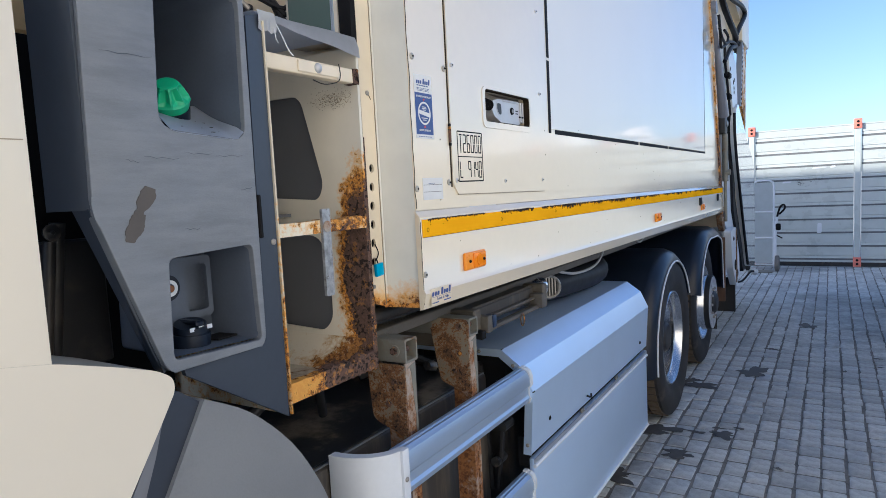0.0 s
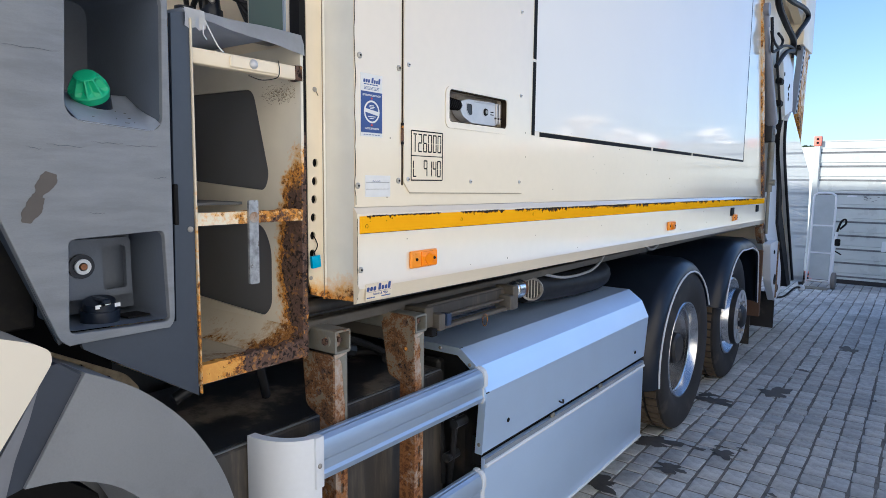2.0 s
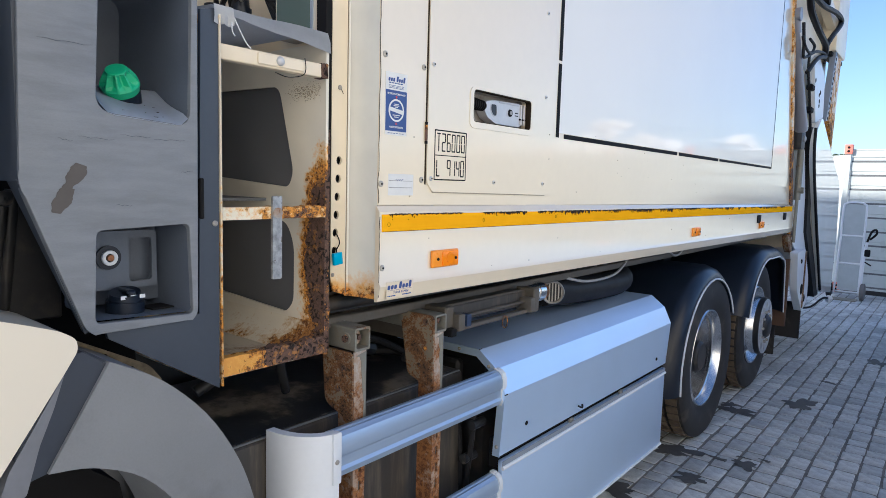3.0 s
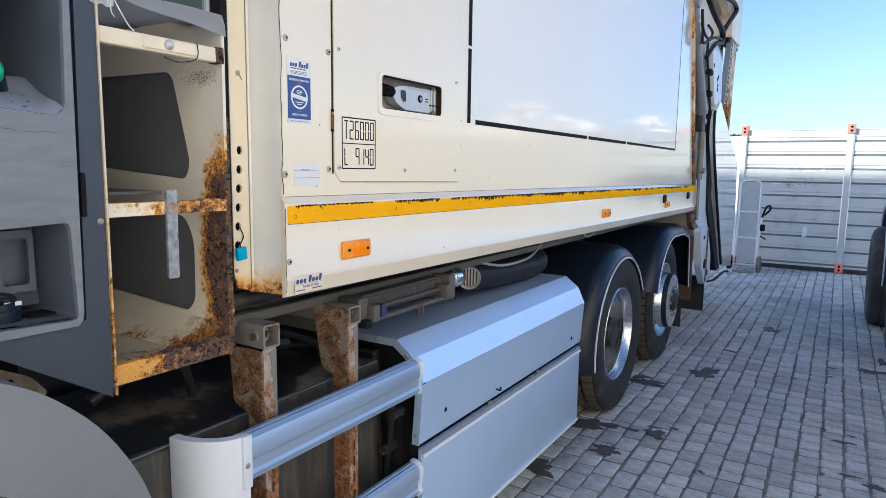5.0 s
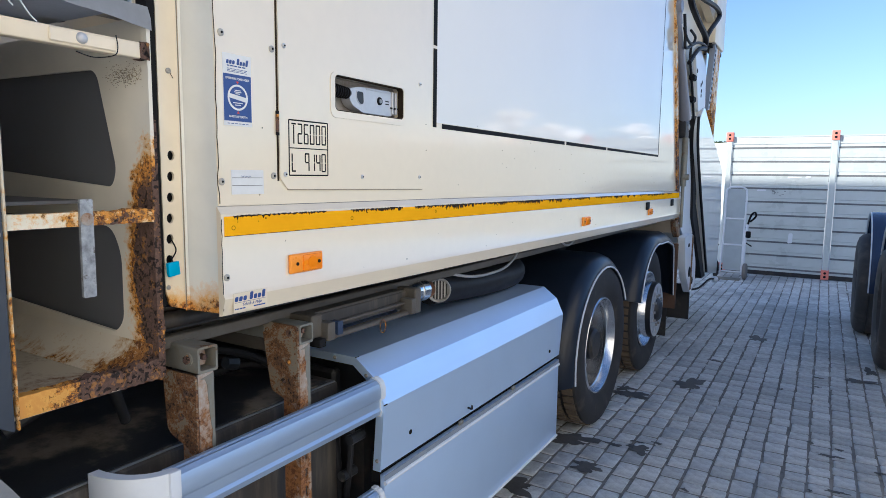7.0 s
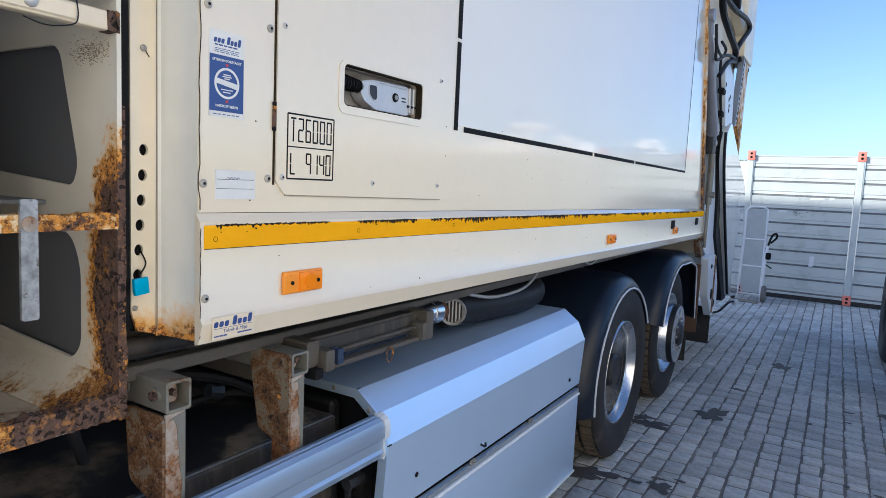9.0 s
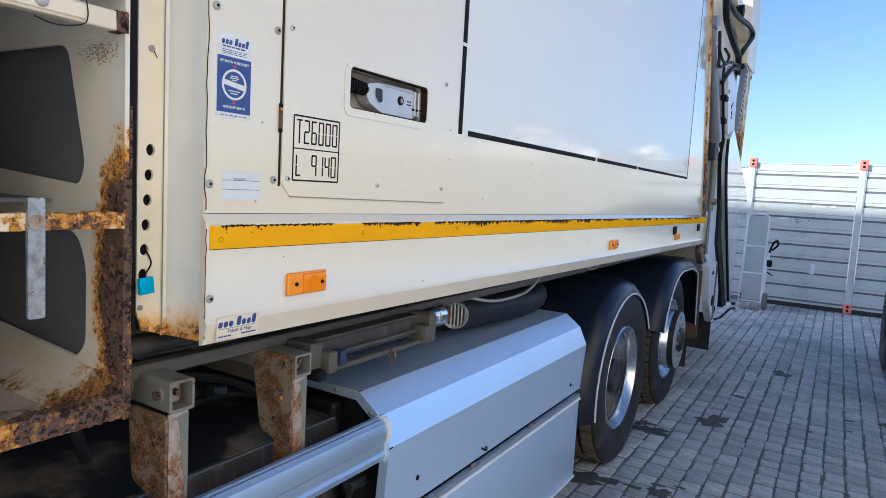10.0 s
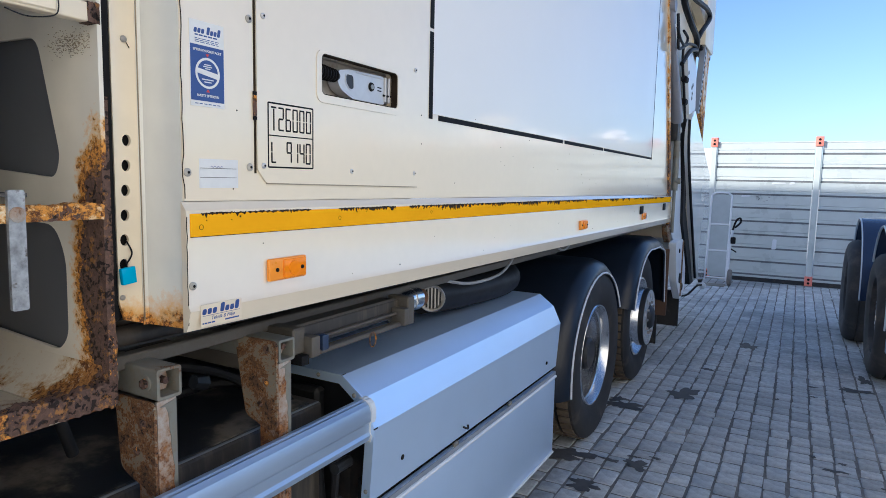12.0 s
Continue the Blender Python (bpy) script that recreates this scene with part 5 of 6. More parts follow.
        part("logo_stroke", plate(B(), o, [], "x", x + 0.0004, 0.0004), "blue", parent)


def washer_screw(x, y, z):
    w = part("screw", rivet(x, y, z, 0.0078), "washer", body, "dull steel screw with washer")
    part("screw_socket", cyl(B(), (x + 0.0045, y, z), (x + 0.0056, y, z), 0.0028, 0.0026, 6), "ink", w)


def side_details():
    # access door, slightly proud, with an embossed latch surround
    o = rounded([(0.171, 3.0), (0.171, 1.486), (0.195, 1.459), (0.786, 1.4515), (0.786, 3.0)], 0.004, 2)
    hole = rrect(0.362, 0.68, 1.655, 1.754, 0.014)
    bm = plate(B(), o, [hole], "x", 0.0042, 0.004)
    door = part("access_door", bm, "cream", truck, "cream access door with a recessed latch")
    bm = plate(B(), rrect(0.349, 0.69, 1.641, 1.757, 0.02), [rrect(0.366, 0.676, 1.659, 1.75, 0.012)], "x", 0.0065, 0.003)
    bevelled(bm, 0.0012, 1, 50)
    part("latch_surround", bm, "cream", door, "raised rounded surround")
    bm = B()
    bx(bm, 0.0002, 0.0012, 0.1655, 0.1705, 1.478, 3.0)
    part("door_gap", bm, "grime", door, "dark gap at the hinge side")
    # Thin tan strip draws the shadow line along the door's lower edge.
    part("door_edge", prism(B(), [(0.197, 1.4566), (0.786, 1.4491), (0.786, 1.4516), (0.197, 1.4591)], "x", 0.0002, 0.0036), "tan", door, "thin strip drawn as the shadow under the door")
    for z in (1.612, 1.98):
        bm = cyl(B(), (0.003, 0.166, z - 0.02), (0.003, 0.166, z + 0.02), 0.004, 0.004, 10)
        part("hinge", bm, "rear_edge", door, "rusty hinge pin")
        bm = bx(B(), 0.0012, 0.005, 0.162, 0.17, z - 0.028, z - 0.021)
        part("hinge_end", bm, "ink", door)
        bm = bx(B(), 0.0012, 0.005, 0.162, 0.17, z + 0.021, z + 0.028)
        part("hinge_end", bm, "ink", door)
    for y, z in ((0.766, 1.489), (0.478, 1.489), (0.187, 1.494), (0.188, 1.79), (0.765, 1.774), (0.759, 2.042), (0.188, 2.09), (0.765, 2.31), (0.188, 2.4)):
        part("rivet", rivet(0.0042, y, z, 0.0058), "latch", door)
        part("rivet_core", cyl(B(), (0.0085, y, z), (0.0095, y, z), 0.0022, 0.0022, 8), "ink", door)
    for y, z in ((0.153, 1.49), (0.004, 1.477), (0.012, 1.787), (0.154, 1.777), (0.012, 2.1), (0.154, 2.08)):
        washer_screw(0.0, y, z)
    washer_screw(0.014, -0.001, 1.272)
    # latch recess: back box and paddle latch
    bm = B()
    bx(bm, -0.056, -0.05, 0.35, 0.69, 1.64, 1.77)
    bx(bm, -0.07, -0.026, 0.34, 0.365, 1.64, 1.77)
    bx(bm, -0.07, -0.026, 0.677, 0.7, 1.64, 1.77)
    bx(bm, -0.07, -0.026, 0.36, 0.68, 1.751, 1.77)
    bx(bm, -0.07, -0.026, 0.36, 0.68, 1.64, 1.658)
    part("latch_pocket", bm, "pocket", door, "dusty grey pocket behind the latch")
    bm = plate(B(), rrect(0.3635, 0.6785, 1.6565, 1.7525, 0.013), [rrect(0.369, 0.673, 1.6615, 1.748, 0.011)], "x", 0.0046, 0.018)
    part("pocket_seal", bm, "grime", door, "black rubber rim rusting on top")
    body_l = rounded([(0.45, 1.726), (0.49, 1.735), (0.634, 1.738), (0.646, 1.731), (0.648, 1.674), (0.636, 1.666), (0.505, 1.666), (0.462, 1.682), (0.448, 1.698)], 0.006, 2)
    bm = prism(B(), body_l, "x", -0.045, -0.014)
    bevelled(bm, 0.003, 2, 50)
    lt = part("latch", bm, "latch", door, "silver paddle latch with a round lock")
    dd = rounded([(0.478, 1.722), (0.506, 1.722), (0.508, 1.69), (0.492, 1.688), (0.478, 1.702)], 0.007, 3)
    part("finger_hole", prism(B(), dd, "x", -0.0145, -0.0132), "dark", lt, "dark D-shaped finger hole")
    bm = plate(B(), [(0.493 + (u - 0.493) * 1.15, 1.706 + (v - 1.706) * 1.15) for u, v in dd], [dd], "x", -0.0122, 0.002)
    part("hole_rim", bm, "latch", lt)
    bm = cyl(B(), (-0.014, 0.582, 1.705), (-0.0105, 0.582, 1.705), 0.0115, 0.0105, 20)
    part("lock", bm, "ink", lt, "round key lock")
    bm = cyl(B(), (-0.0105, 0.582, 1.705), (-0.009, 0.582, 1.705), 0.006, 0.006, 16)
    part("lock_core", bm, "steel", lt)
    for z in (1.698, 1.706):
        part("slot", bx(B(), -0.0145, -0.0135, 0.61, 0.628, z, z + 0.003), "ink", lt)
    for y in (0.639, 0.656):
        part("hinge_plate", bx(B(), -0.042, -0.009, y, y + 0.007, 1.672, 1.737, 0.002), "latch", lt)
    part("hinge_pin", cyl(B(), (-0.012, 0.634, 1.69), (-0.012, 0.668, 1.69), 0.003, 0.003, 8), "ink", lt)
    part("ridge", bx(B(), -0.0142, -0.0118, 0.52, 0.632, 1.73, 1.734, 0.001), "latch", lt)
    for k in range(8):
        part("bellows_fold", cyl(B(), (-0.022, 0.37 + k * 0.0105, 1.716 - 0.0004 * k), (-0.022, 0.377 + k * 0.0105, 1.716 - 0.0004 * k), 0.02 - 0.0006 * k, 0.0165 - 0.0006 * k, 14), "hose", lt)
    part("bellows_core", cyl(B(), (-0.022, 0.366, 1.716), (-0.022, 0.455, 1.713), 0.012, 0.01, 12), "ink", lt)
    # weight marking in its two-field frame
    x = 0.0043
    bm = B()
    y0, y1, z0, z1, t = 0.199, 0.339, 1.490, 1.6245, 0.0034
    plate(bm, rrect(y0, y1, z0, z1, 0.003, 2), [[(y0 + t, z0 + t), (y1 - t, z0 + t), (y1 - t, 1.5555), (y0 + t, 1.5555)], [(y0 + t, 1.558), (y1 - t, 1.558), (y1 - t, z1 - t), (y0 + t, z1 - t)]], "x", x + 0.0004, 0.0004)
    for i, ch in enumerate("T26000"):
        stencil(bm, ch, 0.2085 + i * 0.0212, 1.567, 0.0164, 0.049, 0.0036, x)
    stencil(bm, "L", 0.2085, 1.5, 0.0145, 0.046, 0.0036, x)
    for ch, y in zip("9140", (0.2535, 0.2735, 0.2935, 0.3135)):
        stencil(bm, ch, y, 1.5, 0.0162, 0.046, 0.0036, x)
    part("weight_marking", bm, "ink", door, "black stencilled weight marking reading T26000 over L 9140")
    # black line frame and the cool white film inside it
    bm = B()
    plate(bm, [(0.872, 1.666), (4.046, 1.666), (4.046, 3.1), (0.872, 3.1)], [], "x", 0.0007, 0.0007)
    part("white_film", bm, mat("white_film", (0.84, 0.82, 0.77), 0.06, var=0.02, scale=1.0, bump=0.012, bscale=3, coat=0.0, spec=0.42, rvar=0.01), body, "smooth white film inside the black line")
    rows = [(0.849, 0.871, 1.65, 1.898), (0.849, 0.871, 1.908, 3.1), (0.906, 2.055, 1.648, 1.664), (2.08, 2.735, 1.648, 1.664), (2.76, 4.06, 1.649, 1.663), (4.046, 4.06, 1.663, 2.42), (4.046, 4.06, 2.43, 3.1)]
    for a, b, c, d in rows:
        part("black_line", bx(B(), 0.0008, 0.0013, a, b, c, d), "ink", body)
    # inspection sticker: white head with illegible bars, blue field, ring
    bm = bx(B(), 0.0002, 0.0009, 0.0145, 0.0915, 1.597, 1.748)
    st = part("inspection_sticker", bm, "paper", body, "blue and white inspection sticker")
    part("blue_field", bx(B(), 0.001, 0.0013, 0.0155, 0.0905, 1.607, 1.7055), "blue", st)
    rnd = random.Random(3)
    bm = B()
    logo_strokes(st, 0.0235, 1.7262, 0.061, 0.0138, 0.001)
    for z, h, a, b in ((1.7215, 0.0024, 0.026, 0.08), (1.716, 0.0012, 0.026, 0.08), (1.713, 0.0012, 0.026, 0.078), (1.71, 0.0012, 0.026, 0.079)):
        y = a
        while y < b - 0.004:
            l = rnd.uniform(0.005, 0.012)
            bx(bm, 0.001, 0.0013, y, min(b, y + l), z, z + h)
            y += l + 0.002
    for k in range(6):
        bx(bm, 0.001, 0.0013, 0.024 + k * 0.01, 0.031 + k * 0.01, 1.601, 1.6025)
    tagged(part("print_bars", bm, "blue", st, "small illegible print"), kind="stuff")
    c, r = (0.053, 1.6575), 0.0275
    ring = [[(c[0] + q * math.cos(radians(12 * k)), c[1] + q * math.sin(radians(12 * k))) for k in range(30)] for q in (r, r - 0.0042)]
    part("ring", plate(B(), ring[0], [ring[1]], "x", 0.0018, 0.0005), "paper", st)
    part("band", prism(B(), [(c[0] - 0.026, c[1] + 0.008), (c[0] + 0.025, c[1] + 0.001), (c[0] + 0.025, c[1] - 0.009), (c[0] - 0.026, c[1] - 0.001)], "x", 0.0013, 0.0019), "paper", st)
    for s in (1, -1):
        part("pointer", prism(B(), [(c[0] - 0.004, c[1] + s * 0.034), (c[0] + 0.004, c[1] + s * 0.034), (c[0], c[1] + s * 0.0285)], "x", 0.0013, 0.0017), "red_print", st)
    lettering("sticker_text", "EFTERSYN FORETAGET", 0.0062, on_side(0.0016, c[0], 1.6965), "paper", st, bold=0.0001)
    lettering("sticker_text", "N\u00c6STE EFTERSYN", 0.0062, on_side(0.0016, c[0], 1.6165), "paper", st, bold=0.0001)
    for dz, w in ((0.014, 0.016), (0.0105, 0.02), (0.007, 0.012), (-0.0125, 0.026), (-0.017, 0.016)):
        part("print_bar", bx(B(), 0.0013, 0.0017, c[0] - w / 2, c[0] + w / 2, c[1] + dz, c[1] + dz + 0.0018), "paper", st)
    # handwritten label
    bm = bx(B(), 0.0002, 0.0008, 0.03, 0.122, 1.449, 1.5025)
    nt_ = part("note_label", bm, "paper", body, "white label with faint handwriting")
    for z in (1.485, 1.468):
        part("rule", bx(B(), 0.0009, 0.0011, 0.032, 0.118, z, z + 0.0008), "grime", nt_)
    bm = B()
    tube(bm, [(0.001, 0.056 + 0.0028 * k, 1.488 + 0.002 * math.sin(k * 2.2)) for k in range(11)], 0.0005, 4, 2)
    part("scribble", bm, "blue", nt_)
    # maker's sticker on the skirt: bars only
    ms = part("maker_sticker", bx(B(), 0.0205, 0.0212, 0.010, 0.107, 1.194, 1.235), "cream", body, "pale sticker with dark blue bars")
    logo_strokes(ms, 0.0125, 1.2162, 0.09, 0.0172, 0.0212)
    part("ruled_line", bx(B(), 0.0212, 0.0215, 0.014, 0.102, 1.2135, 1.2142), "blue", ms)
    lettering("sticker_text", "Teknik & Milj\u00f8", 0.0095, on_side(0.0214, 0.061, 1.2078), "blue", ms, slant=0.25)
    for a, b in ((0.013, 0.017), (0.018, 0.024), (0.0255, 0.033), (0.034, 0.042), (0.066, 0.1)):
        part("print_bar", bx(B(), 0.0212, 0.0215, a, b, 1.1985, 1.2012), "blue", ms)
    # marks on the stripe
    for y in (0.02, 0.42, 0.85):
        part("approval_mark", plate(B(), [(y + 0.005 * math.cos(radians(30 * k)), 1.378 + 0.005 * math.sin(radians(30 * k))) for k in range(12)], [[(y + 0.0042 * math.cos(radians(30 * k)), 1.378 + 0.0042 * math.sin(radians(30 * k))) for k in range(12)]], "x", 0.0157, 0.0004), "grime", body)
    # side marker lamps
    for y, z, w in ((0.181, 1.256, 0.113), (2.315, 1.236, 0.115), (3.76, 1.223, 0.11)):
        bm = B()
        bx(bm, 0.014, 0.024, y, y + w, z, z + 0.047, 0.005, 3)
        lm = part("marker_lamp", bm, mat("amber_base", (1.0, 0.33, 0.015), 0.3, var=0.05, bump=0), truck, "orange side marker lamp")
        bm = bx(B(), 0.02, 0.0275, y + 0.04, y + w - 0.005, z + 0.004, z + 0.043, 0.003, 2)
        part("lens", bm, "amber", lm, "ribbed amber lens")
        for dy in (0.006, w - 0.007):
            part("lamp_screw", rivet(0.0275 if dy > 0.05 else 0.024, y + dy - 0.012 if dy > 0.05 else y + 0.022, z + 0.023, 0.0042), "ink", lm)
        part("reflector", cyl(B(), (0.0272, y + 0.07, z + 0.0235), (0.029, y + 0.07, z + 0.0235), 0.016, 0.0155, 20), "amber", lm)
    for y in (3.69, 4.53):
        part("socket", bx(B(), 0.014, 0.02, y, y + 0.1, 1.262, 1.318, 0.004, 2), "ink", truck, "small black side socket")
    # blue seal tag on its wire, pillar screws
    bm = B()
    bx(bm, -0.075, -0.066, -0.083, -0.056, 1.277, 1.307, 0.002, 2, Matrix.Rotation(radians(6), 4, "X"))
    tg = part("seal_tag", bm, "tag", truck, "cyan plastic seal tag")
    bm = tube(B(), [(-0.072, -0.07, 1.305), (-0.078, -0.068, 1.318), (-0.084, -0.062, 1.312), (-0.083, -0.052, 1.33), (-0.086, -0.06, 1.352)], 0.0015, 5)
    part("seal_wire", bm, "ink", tg)
    part("screw", rivet(-0.088, -0.052, 1.706, 0.006), "steel", truck)
    part("screw", rivet(-0.088, -0.07, 1.25, 0.005), "steel", truck)
    part("drip_line", tube(B(), [(-0.086, -0.05, 1.704), (-0.086, -0.042, 1.692)], 0.0008, 4, 1), "grime", truck)
    # specks and chips in the paint
    rnd = random.Random(12)
    bm = B()
    for k in range(60):
        y, z = rnd.uniform(0.02, 4.2), rnd.uniform(1.2, 1.7)
        if 1.345 < z < 1.43 or 0.17 < y < 0.8 and z > 1.44:
            continue
        r = rnd.uniform(0.0012, 0.003)
        xx = 0.0148 if z < 1.36 else 0.0009
        if z < 1.24:
            continue
        prism(bm, [(y + r * rnd.uniform(0.5, 1) * math.cos(radians(60 * i)), z - RAKE * y * (z < 1.36) + r * rnd.uniform(0.5, 1) * math.sin(radians(60 * i))) for i in range(6)], "x", xx - 0.0012, xx)
    tagged(part("paint_chips", bm, "grime", body, "small dark paint chips"), kind="stuff")


side_details()


# ---- equipment seen over the storage box ----
def front_equipment():
    bm = bx(B(), -0.285, -0.125, -0.095, -0.03, 1.832, 2.02, 0.004, 2)
    eb = part("control_box", bm, "cab", truck, "pale steel control box with a dark green face")
    part("green_face", bx(B(), -0.275, -0.142, -0.099, -0.094, 1.84, 1.975, 0.002), "glass", eb)
    part("face_trim", bx(B(), -0.142, -0.136, -0.1, -0.093, 1.838, 1.98), "alu", eb)
    part("box_latch", bx(B(), -0.12, -0.09, -0.07, -0.062, 1.9, 1.908, 0.002), "ink", eb)
    bm = bx(B(), -0.60, -0.56, -0.3, -0.03, 1.83, 2.4, 0.01)
    part("rear_stack", bm, "cab", truck, "pale panel behind the cables")
    bm = B()
    for x, y, z, r in ((-0.46, -0.16, 1.9, 0.035), (-0.40, -0.12, 1.92, 0.03)):
        cyl(bm, (x, y, 1.83), (x, y, z), r, r * 0.95, 16)
        cyl(bm, (x, y, z), (x, y, z + 0.03), r * 0.8, r * 0.7, 16)
    part("connector", bm, "black", truck, "black plug connectors")
    for k in range(4):
        rnd = random.Random(k)
        bm = tube(B(), [(-0.5 + 0.03 * k, -0.1, 1.84), (-0.48 + 0.03 * k, -0.14, 1.93 + rnd.uniform(0, 0.06)), (-0.36, -0.1 - 0.01 * k, 1.95 + rnd.uniform(-0.04, 0.06)), (-0.3, -0.07, 1.88 + 0.02 * k), (-0.3, -0.06, 2.1)], 0.007, 6)
        part("cable_loop", bm, "hose", truck)
    bm = B()
    tube(bm, [(-0.42, -0.2, 2.05), (-0.39, -0.17, 1.98), (-0.36, -0.14, 1.93)], 0.006, 6)
    part("steel_pipe", bm, "steel", truck)
    part("yellow_tab", bx(B(), -0.37, -0.33, -0.12, -0.115, 1.98, 2.04), "yellow", truck)
    # Bright ochre carries the sunlight on this panel in the gap.
    part("air_duct", bx(B(), -0.31, -0.295, -0.72, -0.662, 1.765, 2.4, 0.004), mat("sunlit_ochre", (0.8, 0.6, 0.3), 0.5, var=0.08), truck, "panel behind the cab, coloured ochre for sunlight")
    # Black block stands in for the darkness inside the cab gap.
    bm = bx(B(), -0.42, -0.36, -1.3, -0.43, 0.9, 2.2)
    part("engine_tunnel", bm, "ink", truck)
    bm = B()
    cyl(bm, (-0.26, -0.72, 1.2), (-0.24, -0.70, 1.45), 0.012)
    cyl(bm, (-0.22, -0.76, 1.15), (-0.23, -0.72, 1.42), 0.01)
    part("strut", bm, "dark", truck)
    part("gear_bracket", bx(B(), -0.28, -0.25, -0.72, -0.62, 1.2, 1.42, 0.004), "dark", truck)
    part("bracket_bolt", rivet(-0.23, -0.715, 1.435, 0.014), "dusty", truck)
    part("pump_block", bx(B(), -0.5, -0.14, 0.52, 0.56, 0.35, 0.9, 0.01), "dark", truck)
    for x, z in ((-0.02, 0.72), (-0.05, 0.6), (-0.1, 0.78), (-0.06, 0.42)):
        bm = cyl(B(), (x - 0.02, 0.47, z), (x - 0.02, 0.53, z), 0.016, 0.016, 10)
        part("fitting", bm, "dusty", truck)
    for pts, r in (([(-0.5, 0.1, 1.0), (-0.36, 0.2, 1.01), (-0.3, 0.33, 0.97), (-0.22, 0.42, 0.9)], 0.012), ([(-0.42, 0.25, 0.9), (-0.33, 0.36, 0.93), (-0.2, 0.44, 0.9), (-0.12, 0.48, 0.78), (-0.1, 0.5, 0.5)], 0.013), ([(-0.06, 0.5, 0.86), (-0.05, 0.49, 0.7), (-0.08, 0.5, 0.5)], 0.01)):
        part("hydraulic_hose", tube(B(), pts, r, 8), "hose", truck)
    for x, y, z, r in ((-0.32, 0.3, 0.95, 0.022), (-0.24, 0.4, 0.915, 0.018), (-0.03, 0.5, 0.86, 0.013), (-0.06, 0.5, 0.82, 0.012)):
        part("pipe_fitting", cyl(B(), (x, y, z), (x, y - 0.035, z + 0.01), r, r * 0.8, 8), "dusty", truck, "dusty pipe fitting")


front_equipment()


# ---- tailgate at the rear ----
def tailgate():
    bm = prism(B(), [(4.87, 1.12), (4.96, 1.1), (rear(3.4) + 0.06, 3.4), (rear(3.4) - 0.02, 3.4)], "x", -0.01, 0.012)
    part("rear_edge", bm, "rear_edge", truck, "rust-eaten rear edge of the body")
    bm = prism(B(), [(4.98, 1.9), (5.3, 1.85), (5.75, 0.95), (5.3, 0.94), (5.0, 1.1)], "x", -0.03, -0.005)
    part("tailgate_inner", bm, "white", truck, "pale inner tailgate plate")
    bm = prism(B(), [(4.55, 3.4), (5.05, 1.0), (6.9, 0.42), (7.1, 1.5), (6.4, 2.2), (6.2, 3.4)], "x", -2.3, -0.06)
    bevelled(bm, 0.02, 2, 40)
    part("tailgate_body", bm, "cream_worn", truck, "cream tailgate hopper")
    bm = prism(B(), [(5.38, 2.05), (5.56, 2.08), (5.68, 1.25), (6.52, 0.42), (6.3, 0.42), (5.56, 1.12)], "x", -0.05, 0.02)
    part("seal_band", bm, "hose", truck, "dark rubber seal band")
    g = rounded([(5.63, 2.17), (5.45, 2.07), (5.35, 1.95), (5.37, 1.78), (5.78, 1.22), (6.44, 0.46), (7.1, 0.38), (7.17, 1.06), (7.05, 1.59), (6.68, 1.74), (6.29, 1.89)], 0.05, 4)
    bm = prism(B(), g, "x", 0.02, 0.06)
    bevelled(bm, 0.006, 2, 50)
    part("hopper_cheek", bm, mat("gloss_white", (0.8, 0.8, 0.78), 0.08, var=0.02, scale=1, bump=0.02, bscale=4, coat=0.8), truck, "glossy white hopper cheek mirroring the fence")
    bm = plate(B(), rounded([(5.12, 2.6), (5.3, 2.68), (5.69, 2.54), (5.77, 2.18), (5.4, 2.1)], 0.03), [], "x", 0.04, 0.03)
    part("guide_plate", bm, "white", truck, "white guide plate with bolt holes")
    for y, z in ((5.5, 2.3), (5.47, 2.35), (5.52, 2.38), (5.5, 2.26), (5.25, 2.45)):
        part("bolt", rivet(0.04, y, z, 0.02), "ink", truck)
    # perforated guide rail
    bm = prism(B(), [(6.1, 3.02), (6.2, 3.04), (5.9, 2.17), (5.8, 2.15)], "x", 0.01, 0.062)
    pr = part("guide_rail", bm, "rail_grey", truck, "blue-grey guide rail with a row of holes")
    for k in range(18):
        f = (k + 0.5) / 18
        part("rail_hole", rivet(0.062, 6.148 - 0.3 * f, 3.02 - 0.86 * f, 0.016, "x", 0.004), "ink", pr)
    bm = prism(B(), [(6.1, 2.8), (6.45, 2.82), (6.33, 1.89), (6.05, 2.2)], "x", 0.0, 0.05)
    part("rusty_plate", bm, "rear_edge", truck, "tapering plate with rust bleeding through")
    bm = bx(B(), -0.1, 0.07, 5.95, 6.55, 2.82, 3.6, 0.02, 2)
    part("lift_housing", bm, "cream_worn", truck, "weathered cream lift housing")
    bm = bx(B(), -0.05, 0.04, 5.95, 6.6, 2.78, 2.82, 0.005)
    part("housing_foot", bm, "ink", truck)
    bm = prism(B(), [(4.6, 3.3), (4.7, 3.4), (6.05, 3.14), (6.02, 3.0)], "x", -0.02, 0.05)
    part("lift_beam", bm, "cream_worn", truck, "cream lift beam")
    # tailgate ram: fat sleeve, knuckle, slim lower ram
    bm = B()
    cyl(bm, (0.012, 4.46, 2.7), (0.012, 4.93, 2.0), 0.026, 0.056, 20)
    cyl(bm, (0.012, 4.4, 2.8), (0.012, 4.46, 2.7), 0.034, 0.034, 14)
    cyl(bm, (-0.02, 4.4, 2.82), (0.05, 4.4, 2.82), 0.05, 0.05, 18)
    rm = part("ram_sleeve", bm, mat("ram_grey", (0.26, 0.27, 0.31), 0.45, metal=0.2, var=0.08, scale=6), truck, "grey tailgate ram cover")
    bm = bx(B(), -0.05, 0.04, 4.88, 5.03, 1.84, 2.0, 0.02, 2)
    part("knuckle", bm, "dark", rm)
